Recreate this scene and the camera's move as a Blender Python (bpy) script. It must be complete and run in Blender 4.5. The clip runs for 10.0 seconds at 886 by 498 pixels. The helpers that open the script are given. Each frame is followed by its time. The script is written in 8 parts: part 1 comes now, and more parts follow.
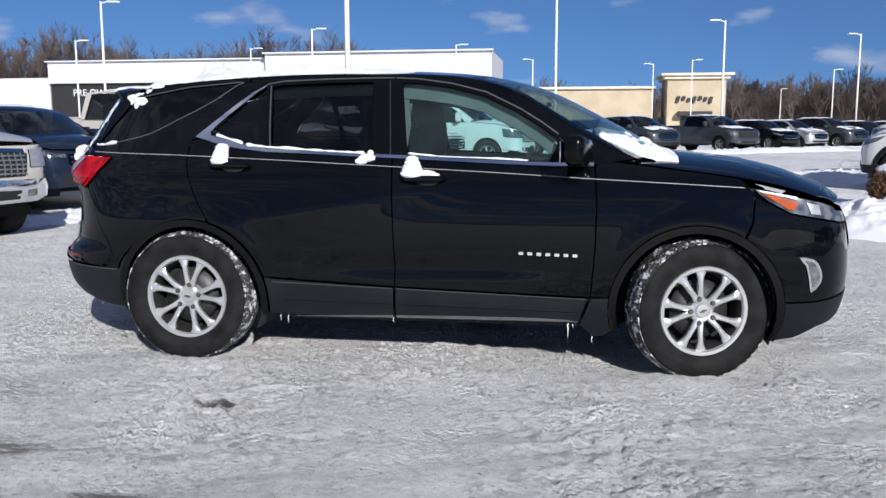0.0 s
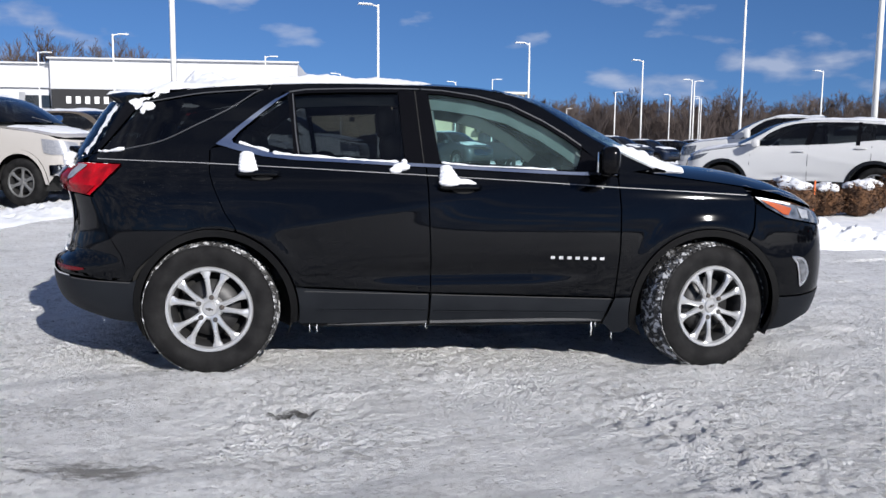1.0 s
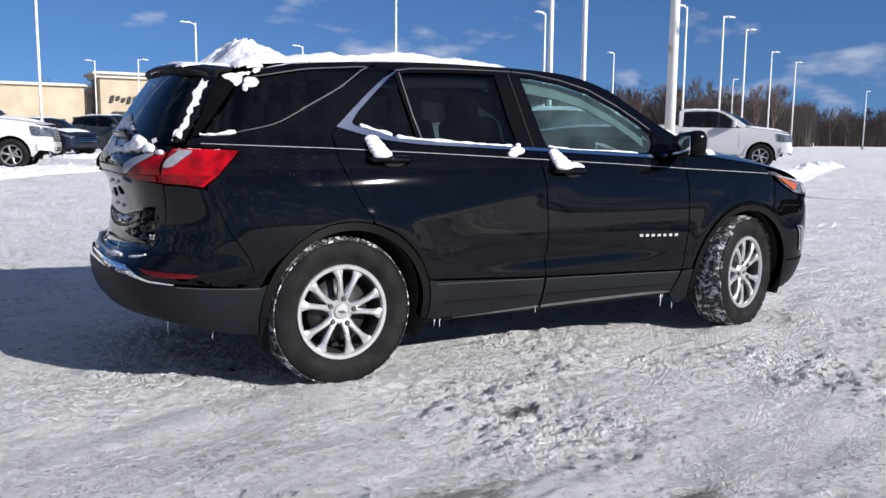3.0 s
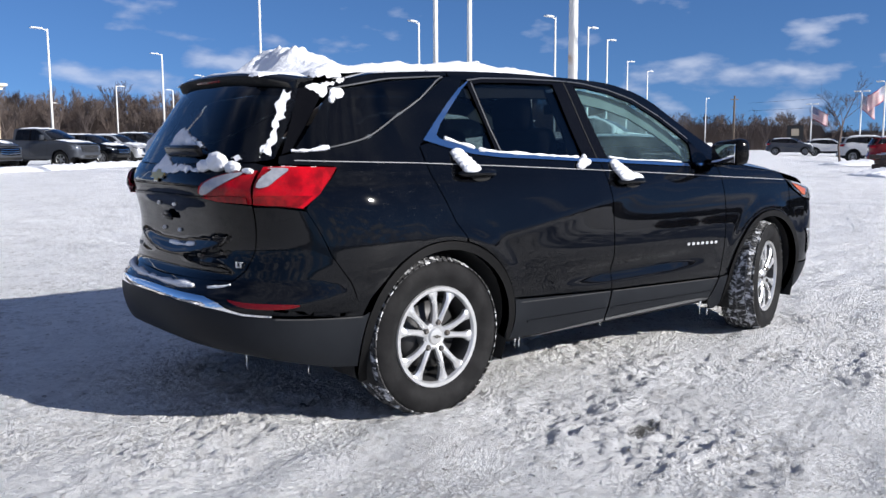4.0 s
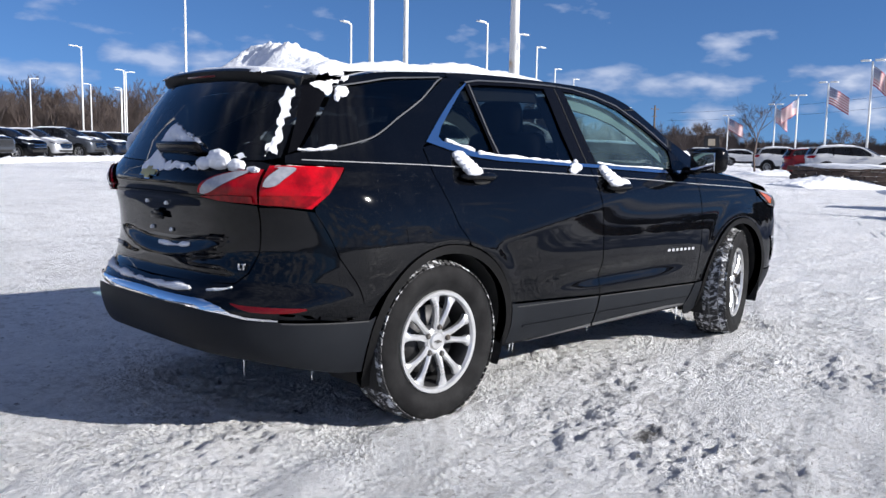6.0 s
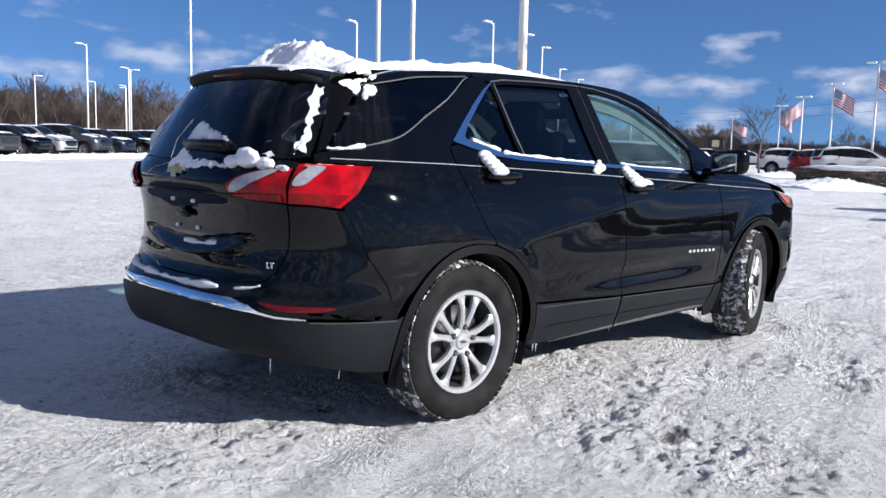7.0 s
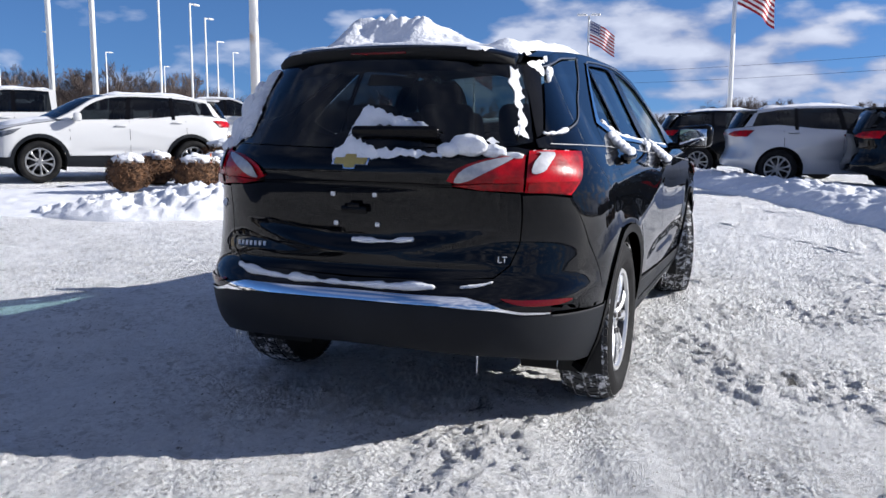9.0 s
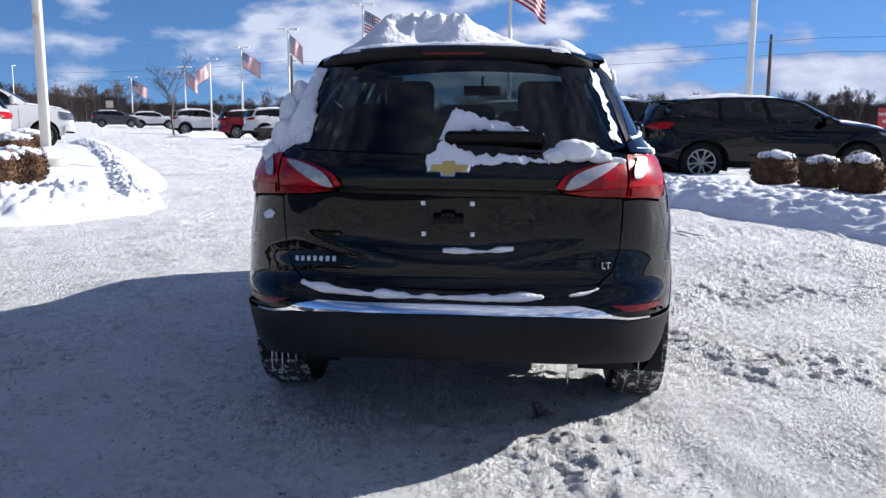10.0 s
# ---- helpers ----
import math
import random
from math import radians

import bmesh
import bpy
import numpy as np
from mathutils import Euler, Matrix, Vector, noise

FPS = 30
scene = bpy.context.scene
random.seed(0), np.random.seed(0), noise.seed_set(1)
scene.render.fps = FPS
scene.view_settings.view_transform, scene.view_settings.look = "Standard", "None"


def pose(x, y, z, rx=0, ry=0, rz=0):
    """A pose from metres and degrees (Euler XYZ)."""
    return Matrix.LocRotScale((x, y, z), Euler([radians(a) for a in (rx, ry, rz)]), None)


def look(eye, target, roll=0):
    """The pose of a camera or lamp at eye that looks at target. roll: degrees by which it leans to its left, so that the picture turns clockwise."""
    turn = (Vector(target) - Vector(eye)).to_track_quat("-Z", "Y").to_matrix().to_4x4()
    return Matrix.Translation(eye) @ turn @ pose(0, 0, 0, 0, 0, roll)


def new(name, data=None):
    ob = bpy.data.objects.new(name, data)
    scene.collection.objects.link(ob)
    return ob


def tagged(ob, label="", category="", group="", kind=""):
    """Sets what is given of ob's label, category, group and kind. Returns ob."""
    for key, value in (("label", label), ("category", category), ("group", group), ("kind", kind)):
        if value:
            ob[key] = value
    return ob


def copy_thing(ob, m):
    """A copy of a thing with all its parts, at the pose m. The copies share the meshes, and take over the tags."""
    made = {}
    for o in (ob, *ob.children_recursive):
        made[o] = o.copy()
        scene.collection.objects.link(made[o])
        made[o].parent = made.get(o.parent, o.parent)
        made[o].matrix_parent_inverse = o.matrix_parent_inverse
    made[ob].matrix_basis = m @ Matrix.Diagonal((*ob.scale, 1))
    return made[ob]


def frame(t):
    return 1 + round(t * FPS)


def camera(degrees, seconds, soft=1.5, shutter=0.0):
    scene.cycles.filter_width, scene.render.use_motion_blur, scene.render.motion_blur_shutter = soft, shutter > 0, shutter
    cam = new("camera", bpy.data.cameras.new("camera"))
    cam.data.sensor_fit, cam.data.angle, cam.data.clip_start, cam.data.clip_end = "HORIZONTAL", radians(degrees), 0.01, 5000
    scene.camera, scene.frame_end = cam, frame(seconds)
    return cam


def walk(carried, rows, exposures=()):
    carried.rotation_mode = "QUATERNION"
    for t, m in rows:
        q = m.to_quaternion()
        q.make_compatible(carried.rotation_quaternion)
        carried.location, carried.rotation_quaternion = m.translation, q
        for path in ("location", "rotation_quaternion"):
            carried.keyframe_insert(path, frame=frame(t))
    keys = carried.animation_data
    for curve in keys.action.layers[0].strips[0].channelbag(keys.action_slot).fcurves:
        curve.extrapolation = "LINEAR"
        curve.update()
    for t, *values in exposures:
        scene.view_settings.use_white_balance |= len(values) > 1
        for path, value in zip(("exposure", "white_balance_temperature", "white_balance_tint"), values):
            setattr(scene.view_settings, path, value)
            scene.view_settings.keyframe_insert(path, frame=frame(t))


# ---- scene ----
cam = camera(55.2, 10.0)
PATH = [
    (0, (2.091, -5.189, 1.243), (1.789, -3.23, 0.972), -0.1),
    (0.5, (1.483, -5.303, 1.229), (1.418, -3.319, 0.986), 0.3),
    (1, (0.835, -5.38, 1.215), (1.012, -3.401, 0.979), 0.6),
    (1.5, (0.173, -5.326, 1.19), (0.547, -3.377, 0.947), 0.5),
    (2, (-0.436, -5.144, 1.178), (0.138, -3.246, 0.916), 0.2),
    (2.5, (-1.024, -4.892, 1.174), (-0.233, -3.075, 0.906), 0.4),
    (4, (-2.325, -3.756, 1.197), (-1.068, -2.22, 0.957), -0.2),
    (4.5, (-2.537, -3.528, 1.188), (-1.194, -2.066, 0.947), -0.9),
    (5, (-2.561, -3.478, 1.199), (-1.164, -2.066, 0.959), 0.0),
    (5.5, (-2.546, -3.483, 1.195), (-1.146, -2.074, 0.961), 0.7),
    (7, (-2.616, -3.399, 1.188), (-1.227, -1.98, 0.955), 1.4),
    (7.5, (-2.878, -3.112, 1.199), (-1.419, -1.767, 0.954), 0.7),
    (8, (-3.207, -2.634, 1.199), (-1.621, -1.444, 0.932), 0.8),
    (8.5, (-3.53, -2.089, 1.192), (-1.805, -1.114, 0.916), 0.8),
    (9, (-3.752, -1.505, 1.195), (-1.909, -0.779, 0.915), 0.3),
    (9.5, (-3.861, -0.885, 1.216), (-1.933, -0.437, 0.931), 0.0),
    (10, (-3.9, -0.261, 1.249), (-1.932, -0.081, 0.945), 0.3),
]
walk(cam, [(t, look(eye, target, roll)) for t, eye, target, roll in PATH],
     [(0, 0.31), (1, 0.37), (2.5, 0.42), (4, 0.68), (5, 0.71), (8.5, 0.77), (9.5, 0.72), (10, 0.84)])

# ---- daylight ----
SUN_TO = Vector((0.95, -1.95, 1.0)).normalized()
sun_lamp = bpy.data.lights.new("sun", "SUN")
sun_lamp.energy, sun_lamp.angle, sun_lamp.color = 5.0, radians(0.55), (1.0, 0.965, 0.925)
sun_ob = new("sun", sun_lamp)
sun_ob.matrix_world = Matrix.Translation((20, -40, 30)) @ SUN_TO.to_track_quat("Z", "Y").to_matrix().to_4x4()

world = bpy.data.worlds.new("winter_sky")
scene.world = world
world.use_nodes = True
wn, wl = world.node_tree.nodes, world.node_tree.links
wn.clear()
sky = wn.new("ShaderNodeTexSky")
sky.sky_type, sky.sun_disc = "NISHITA", False
sky.sun_elevation, sky.sun_rotation = math.asin(SUN_TO.z), math.atan2(SUN_TO.x, SUN_TO.y)
sky.air_density, sky.dust_density, sky.ozone_density = 1.0, 0.0, 3.0
coords = wn.new("ShaderNodeTexCoord")
sep = wn.new("ShaderNodeSeparateXYZ")
wl.new(coords.outputs["Generated"], sep.inputs[0])


def wmath(op, a, b=None, c=None):
    n = wn.new("ShaderNodeMath")
    n.operation = op
    for i, v in enumerate((a, b, c)):
        if v is None:
            continue
        if isinstance(v, (int, float)):
            n.inputs[i].default_value = v
        else:
            wl.new(v, n.inputs[i])
    return n.outputs[0]


# cumulus lie in a sheet seen at a slant: flatten the direction, then two sizes of noise
# the sky's colour is read a little above the view, clear of the yellow haze band
lift = wn.new("ShaderNodeCombineXYZ")
wl.new(sep.outputs[0], lift.inputs[0])
wl.new(sep.outputs[1], lift.inputs[1])
wl.new(wmath("ADD", wmath("MAXIMUM", sep.outputs[2], 0.0), 0.12), lift.inputs[2])
wl.new(lift.outputs[0], sky.inputs["Vector"])
zc = wmath("MAXIMUM", sep.outputs[2], 0.0)
comb = wn.new("ShaderNodeCombineXYZ")
wl.new(sep.outputs[0], comb.inputs[0])
wl.new(sep.outputs[1], comb.inputs[1])
wl.new(wmath("MULTIPLY", zc, 2.6), comb.inputs[2])
big = wn.new("ShaderNodeTexNoise")
big.inputs["Scale"].default_value, big.inputs["Detail"].default_value, big.inputs["Roughness"].default_value = 11.0, 9.0, 0.47
big.inputs["Distortion"].default_value = 0.0
wl.new(comb.outputs[0], big.inputs["Vector"])
low = wn.new("ShaderNodeTexNoise")
low.inputs["Scale"].default_value, low.inputs["Detail"].default_value = 2.2, 2.0
wl.new(comb.outputs[0], low.inputs["Vector"])
fade = wn.new("ShaderNodeMapRange")
fade.inputs["From Min"].default_value, fade.inputs["From Max"].default_value = 0.45, 0.20
wl.new(sep.outputs[2], fade.inputs["Value"])
puff = wmath("ADD", wmath("MULTIPLY", wmath("SUBTRACT", big.outputs["Fac"], 0.5), fade.outputs[0]), 0.5)
mass = wmath("ADD", wmath("MULTIPLY", puff, 0.75), wmath("MULTIPLY", low.outputs["Fac"], 0.45))
# a low bank of cloud towards the south-east, scattered puffs elsewhere
east = wn.new("ShaderNodeMapRange")
east.inputs["From Min"].default_value, east.inputs["From Max"].default_value = 0.25, 0.95
wl.new(wmath("SUBTRACT", wmath("MULTIPLY", sep.outputs[0], 0.8), wmath("MULTIPLY", sep.outputs[1], 0.6)), east.inputs["Value"])
near = wn.new("ShaderNodeMapRange")
near.inputs["From Min"].default_value, near.inputs["From Max"].default_value = 0.15, 0.03
wl.new(sep.outputs[2], near.inputs["Value"])
mass = wmath("ADD", mass, wmath("MULTIPLY", wmath("MULTIPLY", east.outputs[0], near.outputs[0]), 0.18))
# cloud added high overhead, out of view, to brighten the shadows
mass = wmath("ADD", mass, wmath("MULTIPLY", wmath("MAXIMUM", wmath("SUBTRACT", wmath("MINIMUM", zc, 0.75), 0.28), 0.0), 0.26))
# more cloud to the south-west, out of view, for paint reflections and fill light
west = wn.new("ShaderNodeMapRange")
west.inputs["From Min"].default_value, west.inputs["From Max"].default_value = 0.15, 0.85
wl.new(wmath("SUBTRACT", wmath("MULTIPLY", sep.outputs[0], -0.8), wmath("MULTIPLY", sep.outputs[1], 0.6)), west.inputs["Value"])
mass = wmath("ADD", mass, wmath("MULTIPLY", west.outputs[0], 0.095))
mass = wmath("ADD", mass, wmath("MULTIPLY", near.outputs[0], 0.03))
cover = wn.new("ShaderNodeMapRange")
cover.inputs["From Min"].default_value, cover.inputs["From Max"].default_value = 0.670, 0.78
wl.new(mass, cover.inputs["Value"])
thick = wn.new("ShaderNodeMapRange")
thick.inputs["From Min"].default_value, thick.inputs["From Max"].default_value = 0.15, 0.75
thick.inputs["To Min"].default_value, thick.inputs["To Max"].default_value = 0.55, 0.90
wl.new(wmath("MAXIMUM", east.outputs[0], west.outputs[0]), thick.inputs["Value"])
amount = wmath("MULTIPLY", cover.outputs[0], thick.outputs[0])
tone = wn.new("ShaderNodeValToRGB")
tone.color_ramp.elements[0].position, tone.color_ramp.elements[0].color = 0.42, (2.2, 2.5, 3.8, 1)
tone.color_ramp.elements[1].position, tone.color_ramp.elements[1].color = 0.66, (5.6, 5.95, 7.1, 1)
wl.new(big.outputs["Fac"], tone.inputs[0])
blend = wn.new("ShaderNodeMixRGB")
wl.new(amount, blend.inputs["Fac"])
deep = wn.new("ShaderNodeVectorMath")
deep.operation = "MULTIPLY"
deep.inputs[1].default_value = (0.41, 0.59, 0.855)
wl.new(sky.outputs[0], deep.inputs[0])
wl.new(deep.outputs[0], blend.inputs["Color1"])
wl.new(tone.outputs[0], blend.inputs["Color2"])
back = wn.new("ShaderNodeBackground")
back.inputs["Strength"].default_value = 0.082
wl.new(blend.outputs[0], back.inputs["Color"])
wout = wn.new("ShaderNodeOutputWorld")
wl.new(back.outputs[0], wout.inputs["Surface"])

# ---- materials ----
def surface(name, color, rough=0.5, metal=0.0, other=None, scale=8.0, mixlo=0.4, mixhi=0.6, fine=0.12, fine_scale=90.0,
            bump=0.0, bump_scale=120.0, coat=0.0, rough_var=0.08, spec=0.5, bump_dist=0.01):
    """A procedural surface: base colour, a second colour in patches, fine grain, roughness and relief."""
    m = bpy.data.materials.new(name)
    m.use_nodes = True
    nt = m.node_tree
    bs = nt.nodes["Principled BSDF"]
    bs.inputs["Metallic"].default_value = metal
    bs.inputs["Specular IOR Level"].default_value = spec
    bs.inputs["Coat Weight"].default_value = coat
    bs.inputs["Coat Roughness"].default_value = 0.03
    tc = nt.nodes.new("ShaderNodeTexCoord")
    n1 = nt.nodes.new("ShaderNodeTexNoise")
    n1.inputs["Scale"].default_value, n1.inputs["Detail"].default_value = scale, 5.0
    n2 = nt.nodes.new("ShaderNodeTexNoise")
    n2.inputs["Scale"].default_value, n2.inputs["Detail"].default_value = fine_scale, 3.0
    for n in (n1, n2):
        nt.links.new(tc.outputs["Object"], n.inputs["Vector"])
    ramp = nt.nodes.new("ShaderNodeValToRGB")
    ramp.color_ramp.elements[0].position, ramp.color_ramp.elements[1].position = mixlo, mixhi
    oc = other if other else tuple(c * 0.86 for c in color)
    ramp.color_ramp.elements[0].color, ramp.color_ramp.elements[1].color = (*color, 1), (*oc, 1)
    nt.links.new(n1.outputs["Fac"], ramp.inputs[0])
    mr = nt.nodes.new("ShaderNodeMapRange")
    mr.inputs["To Min"].default_value, mr.inputs["To Max"].default_value = 1 - fine, 1 + fine
    nt.links.new(n2.outputs["Fac"], mr.inputs["Value"])
    mul = nt.nodes.new("ShaderNodeVectorMath")
    mul.operation = "SCALE"
    nt.links.new(ramp.outputs[0], mul.inputs[0])
    nt.links.new(mr.outputs[0], mul.inputs["Scale"])
    nt.links.new(mul.outputs[0], bs.inputs["Base Color"])
    rr = nt.nodes.new("ShaderNodeMapRange")
    rr.inputs["To Min"].default_value, rr.inputs["To Max"].default_value = max(rough - rough_var, 0.02), min(rough + rough_var, 1)
    nt.links.new(n1.outputs["Fac"], rr.inputs["Value"])
    nt.links.new(rr.outputs[0], bs.inputs["Roughness"])
    if bump:
        n3 = nt.nodes.new("ShaderNodeTexNoise")
        n3.inputs["Scale"].default_value, n3.inputs["Detail"].default_value = bump_scale, 4.0
        nt.links.new(tc.outputs["Object"], n3.inputs["Vector"])
        bp = nt.nodes.new("ShaderNodeBump")
        bp.inputs["Strength"].default_value, bp.inputs["Distance"].default_value = bump, bump_dist
        nt.links.new(n3.outputs["Fac"], bp.inputs["Height"])
        nt.links.new(bp.outputs[0], bs.inputs["Normal"])
    return m


def glass(name, tint, rough=0.0, film=0.0):
    """A thin tinted pane: it lets tinted light through and mirrors by the angle."""
    m = bpy.data.materials.new(name)
    m.use_nodes = True
    nt = m.node_tree
    nt.nodes.clear()
    out = nt.nodes.new("ShaderNodeOutputMaterial")
    mix = nt.nodes.new("ShaderNodeMixShader")
    tr = nt.nodes.new("ShaderNodeBsdfTransparent")
    tr.inputs["Color"].default_value = (*tint, 1)
    gl = nt.nodes.new("ShaderNodeBsdfGlossy")
    gl.inputs["Roughness"].default_value = rough
    # both faces of the pane mirror: a little straight on, much at a slant
    lw = nt.nodes.new("ShaderNodeLayerWeight")
    lw.inputs["Blend"].default_value = 0.5
    pw = nt.nodes.new("ShaderNodeMath")
    pw.operation = "POWER"
    pw.inputs[1].default_value = 4.0
    nt.links.new(lw.outputs["Facing"], pw.inputs[0])
    fr = nt.nodes.new("ShaderNodeMapRange")
    fr.inputs["To Min"].default_value, fr.inputs["To Max"].default_value = 0.042, 1.0
    nt.links.new(pw.outputs[0], fr.inputs["Value"])
    nt.links.new(fr.outputs[0], mix.inputs[0])
    nt.links.new(tr.outputs[0], mix.inputs[1])
    nt.links.new(gl.outputs[0], mix.inputs[2])
    if film:
        # a thin, uneven haze of dried road spray
        df = nt.nodes.new("ShaderNodeBsdfGlossy")
        df.inputs["Color"].default_value = (0.50, 0.72, 0.74, 1)
        df.inputs["Roughness"].default_value = 0.5
        tc = nt.nodes.new("ShaderNodeTexCoord")
        n = nt.nodes.new("ShaderNodeTexNoise")
        n.inputs["Scale"].default_value, n.inputs["Detail"].default_value = 7.0, 8.0
        nt.links.new(tc.outputs["Object"], n.inputs["Vector"])
        r = nt.nodes.new("ShaderNodeMapRange")
        r.inputs["From Min"].default_value, r.inputs["From Max"].default_value = 0.3, 0.75
        r.inputs["To Min"].default_value, r.inputs["To Max"].default_value = film * 0.5, film * 1.6
        nt.links.new(n.outputs["Fac"], r.inputs["Value"])
        mx = nt.nodes.new("ShaderNodeMixShader")
        nt.links.new(r.outputs[0], mx.inputs[0])
        nt.links.new(mix.outputs[0], mx.inputs[1])
        nt.links.new(df.outputs[0], mx.inputs[2])
        nt.links.new(mx.outputs[0], out.inputs["Surface"])
        return m
    nt.links.new(mix.outputs[0], out.inputs["Surface"])
    return m


def paint(name, color, metal=0.0, rough=0.35, dust=(0.42, 0.40, 0.38), dust_at=0.74):
    """Clear-coated car paint with a thin, patchy film of road salt."""
    m = surface(name, color, rough, metal, other=color, coat=1.0, fine=0.05, spec=0.0)
    m.node_tree.nodes['Principled BSDF'].inputs['Coat IOR'].default_value = 1.35
    nt = m.node_tree
    bs = nt.nodes["Principled BSDF"]
    link = bs.inputs["Base Color"].links[0]
    src = link.from_socket
    tc = nt.nodes.new("ShaderNodeTexCoord")
    n = nt.nodes.new("ShaderNodeTexNoise")
    n.inputs["Scale"].default_value, n.inputs["Detail"].default_value, n.inputs["Roughness"].default_value = 3.0, 9.0, 0.7
    nt.links.new(tc.outputs["Object"], n.inputs["Vector"])
    r = nt.nodes.new("ShaderNodeMapRange")
    r.inputs["From Min"].default_value, r.inputs["From Max"].default_value = dust_at - 0.2, dust_at + 0.15
    r.inputs["To Max"].default_value = 0.005
    nt.links.new(n.outputs["Fac"], r.inputs["Value"])
    mx = nt.nodes.new("ShaderNodeMixRGB")
    nt.links.new(r.outputs[0], mx.inputs["Fac"])
    nt.links.new(src, mx.inputs["Color1"])
    mx.inputs["Color2"].default_value = (*dust, 1)
    nt.links.new(mx.outputs[0], bs.inputs["Base Color"])
    return m


M_BLACK = paint("black_car_paint", (0.0017, 0.0020, 0.0028), 0.0, 0.4)


def salt_spray(m):
    """Dried salt: fine white specks and a thin grey film, thickest on the flank over the rear wheel."""
    nt = m.node_tree
    bs = nt.nodes["Principled BSDF"]
    src = bs.inputs["Base Color"].links[0].from_socket
    tc = nt.nodes.new("ShaderNodeTexCoord")

    def node(kind, **sets):
        n = nt.nodes.new(kind)
        for k, v in sets.items():
            n.inputs[k].default_value = v
        return n

    def times(a, b):
        n = nt.nodes.new("ShaderNodeMath")
        n.operation = "MULTIPLY"
        for i, v in enumerate((a, b)):
            if isinstance(v, float):
                n.inputs[i].default_value = v
            else:
                nt.links.new(v, n.inputs[i])
        return n.outputs[0]

    def span(src_, lo, hi):
        r = nt.nodes.new("ShaderNodeMapRange")
        r.inputs["From Min"].default_value, r.inputs["From Max"].default_value = lo, hi
        nt.links.new(src_, r.inputs["Value"])
        return r.outputs[0]
    zone = nt.nodes.new("ShaderNodeMapping")
    zone.inputs["Location"].default_value = (0.12 / 0.42, 0, -0.98 / 0.24)
    zone.inputs["Scale"].default_value = (1 / 0.42, 0, 1 / 0.24)
    nt.links.new(tc.outputs["Object"], zone.inputs["Vector"])
    far = nt.nodes.new("ShaderNodeVectorMath")
    far.operation = "LENGTH"
    nt.links.new(zone.outputs[0], far.inputs[0])
    near = span(far.outputs["Value"], 1.15, 0.2)
    cloud = node("ShaderNodeTexNoise", Scale=9.0, Detail=7.0, Roughness=0.65)
    dots = node("ShaderNodeTexVoronoi", Scale=230.0)
    sparse = node("ShaderNodeTexNoise", Scale=42.0, Detail=2.0)
    for n in (cloud, dots, sparse):
        nt.links.new(tc.outputs["Object"], n.inputs["Vector"])
    film = times(times(near, span(cloud.outputs["Fac"], 0.45, 0.75)), 0.004)
    speck = times(times(span(dots.outputs["Distance"], 0.26, 0.16), span(sparse.outputs["Fac"], 0.60, 0.66)), times(near, 0.16))
    add = nt.nodes.new("ShaderNodeMath")
    nt.links.new(film, add.inputs[0])
    nt.links.new(speck, add.inputs[1])
    mx = nt.nodes.new("ShaderNodeMixRGB")
    nt.links.new(add.outputs[0], mx.inputs["Fac"])
    nt.links.new(src, mx.inputs["Color1"])
    mx.inputs["Color2"].default_value = (0.55, 0.56, 0.58, 1)
    nt.links.new(mx.outputs[0], bs.inputs["Base Color"])


salt_spray(M_BLACK)
M_WHITE = paint("white_car_paint", (0.52, 0.525, 0.53), 0.0, 0.4)
M_CREAM = paint("warm_white_car_paint", (0.42, 0.40, 0.38), 0.0, 0.4)
M_SILVER = paint("silver_car_paint", (0.48, 0.49, 0.51), 0.55, 0.38)
M_GREY = paint("dark_grey_car_paint", (0.055, 0.06, 0.07), 0.4, 0.38)
M_NAVY = paint("dark_blue_car_paint", (0.012, 0.018, 0.035), 0.2, 0.38)
M_TAUPE = paint("taupe_car_paint", (0.14, 0.115, 0.09), 0.4, 0.38)
M_RED = paint("dark_red_car_paint", (0.16, 0.012, 0.015), 0.2, 0.38)
M_PLASTIC = surface("grey_black_plastic", (0.0078, 0.0092, 0.012), 0.52, other=(0.011, 0.0128, 0.016), scale=4, bump=0.15, bump_scale=500, bump_dist=0.002, spec=0.14)
M_TRIM = surface("gloss_black_trim", (0.003, 0.003, 0.0038), 0.18, spec=0.14)
M_ARCH = surface("black_arch_plastic", (0.0035, 0.0036, 0.004), 0.55, spec=0.15)
M_GREYPANEL = surface("pale_grey_wall_panel", (0.36, 0.365, 0.37), 0.6, other=(0.32, 0.325, 0.33), scale=0.5)
M_RUBBER = surface("tyre_rubber", (0.007, 0.007, 0.0075), 0.75, other=(0.015, 0.015, 0.0155), scale=9, fine=0.25, bump=0.2, bump_scale=260, bump_dist=0.002, spec=0.12)
# satin grey kept paler to stand in for sun on the sill's ledge
M_SATIN = surface("sunlit_tone_sill", (0.10, 0.102, 0.106), 0.42, 0.1, spec=0.4)
# grey, paler than the plastic, for thin lines along cladding and bumper edges
M_EDGE = surface("pale_plastic_edge", (0.05, 0.051, 0.053), 0.45, spec=0.3)
M_FROST = surface("frosted_tread_rubber", (0.03, 0.03, 0.031), 0.85, other=(0.55, 0.56, 0.58), scale=24, mixlo=0.53, mixhi=0.61, fine=0.3, fine_scale=160, bump=0.6, bump_scale=150, bump_dist=0.004)
M_PACKED = surface("snow_packed_grooves", (0.12, 0.12, 0.12), 0.9, other=(0.62, 0.63, 0.65), scale=30, mixlo=0.48, mixhi=0.60, fine=0.2)
M_ALLOY = surface("machined_alloy", (0.66, 0.665, 0.67), 0.30, 0.75, other=(0.58, 0.585, 0.59), fine=0.06)
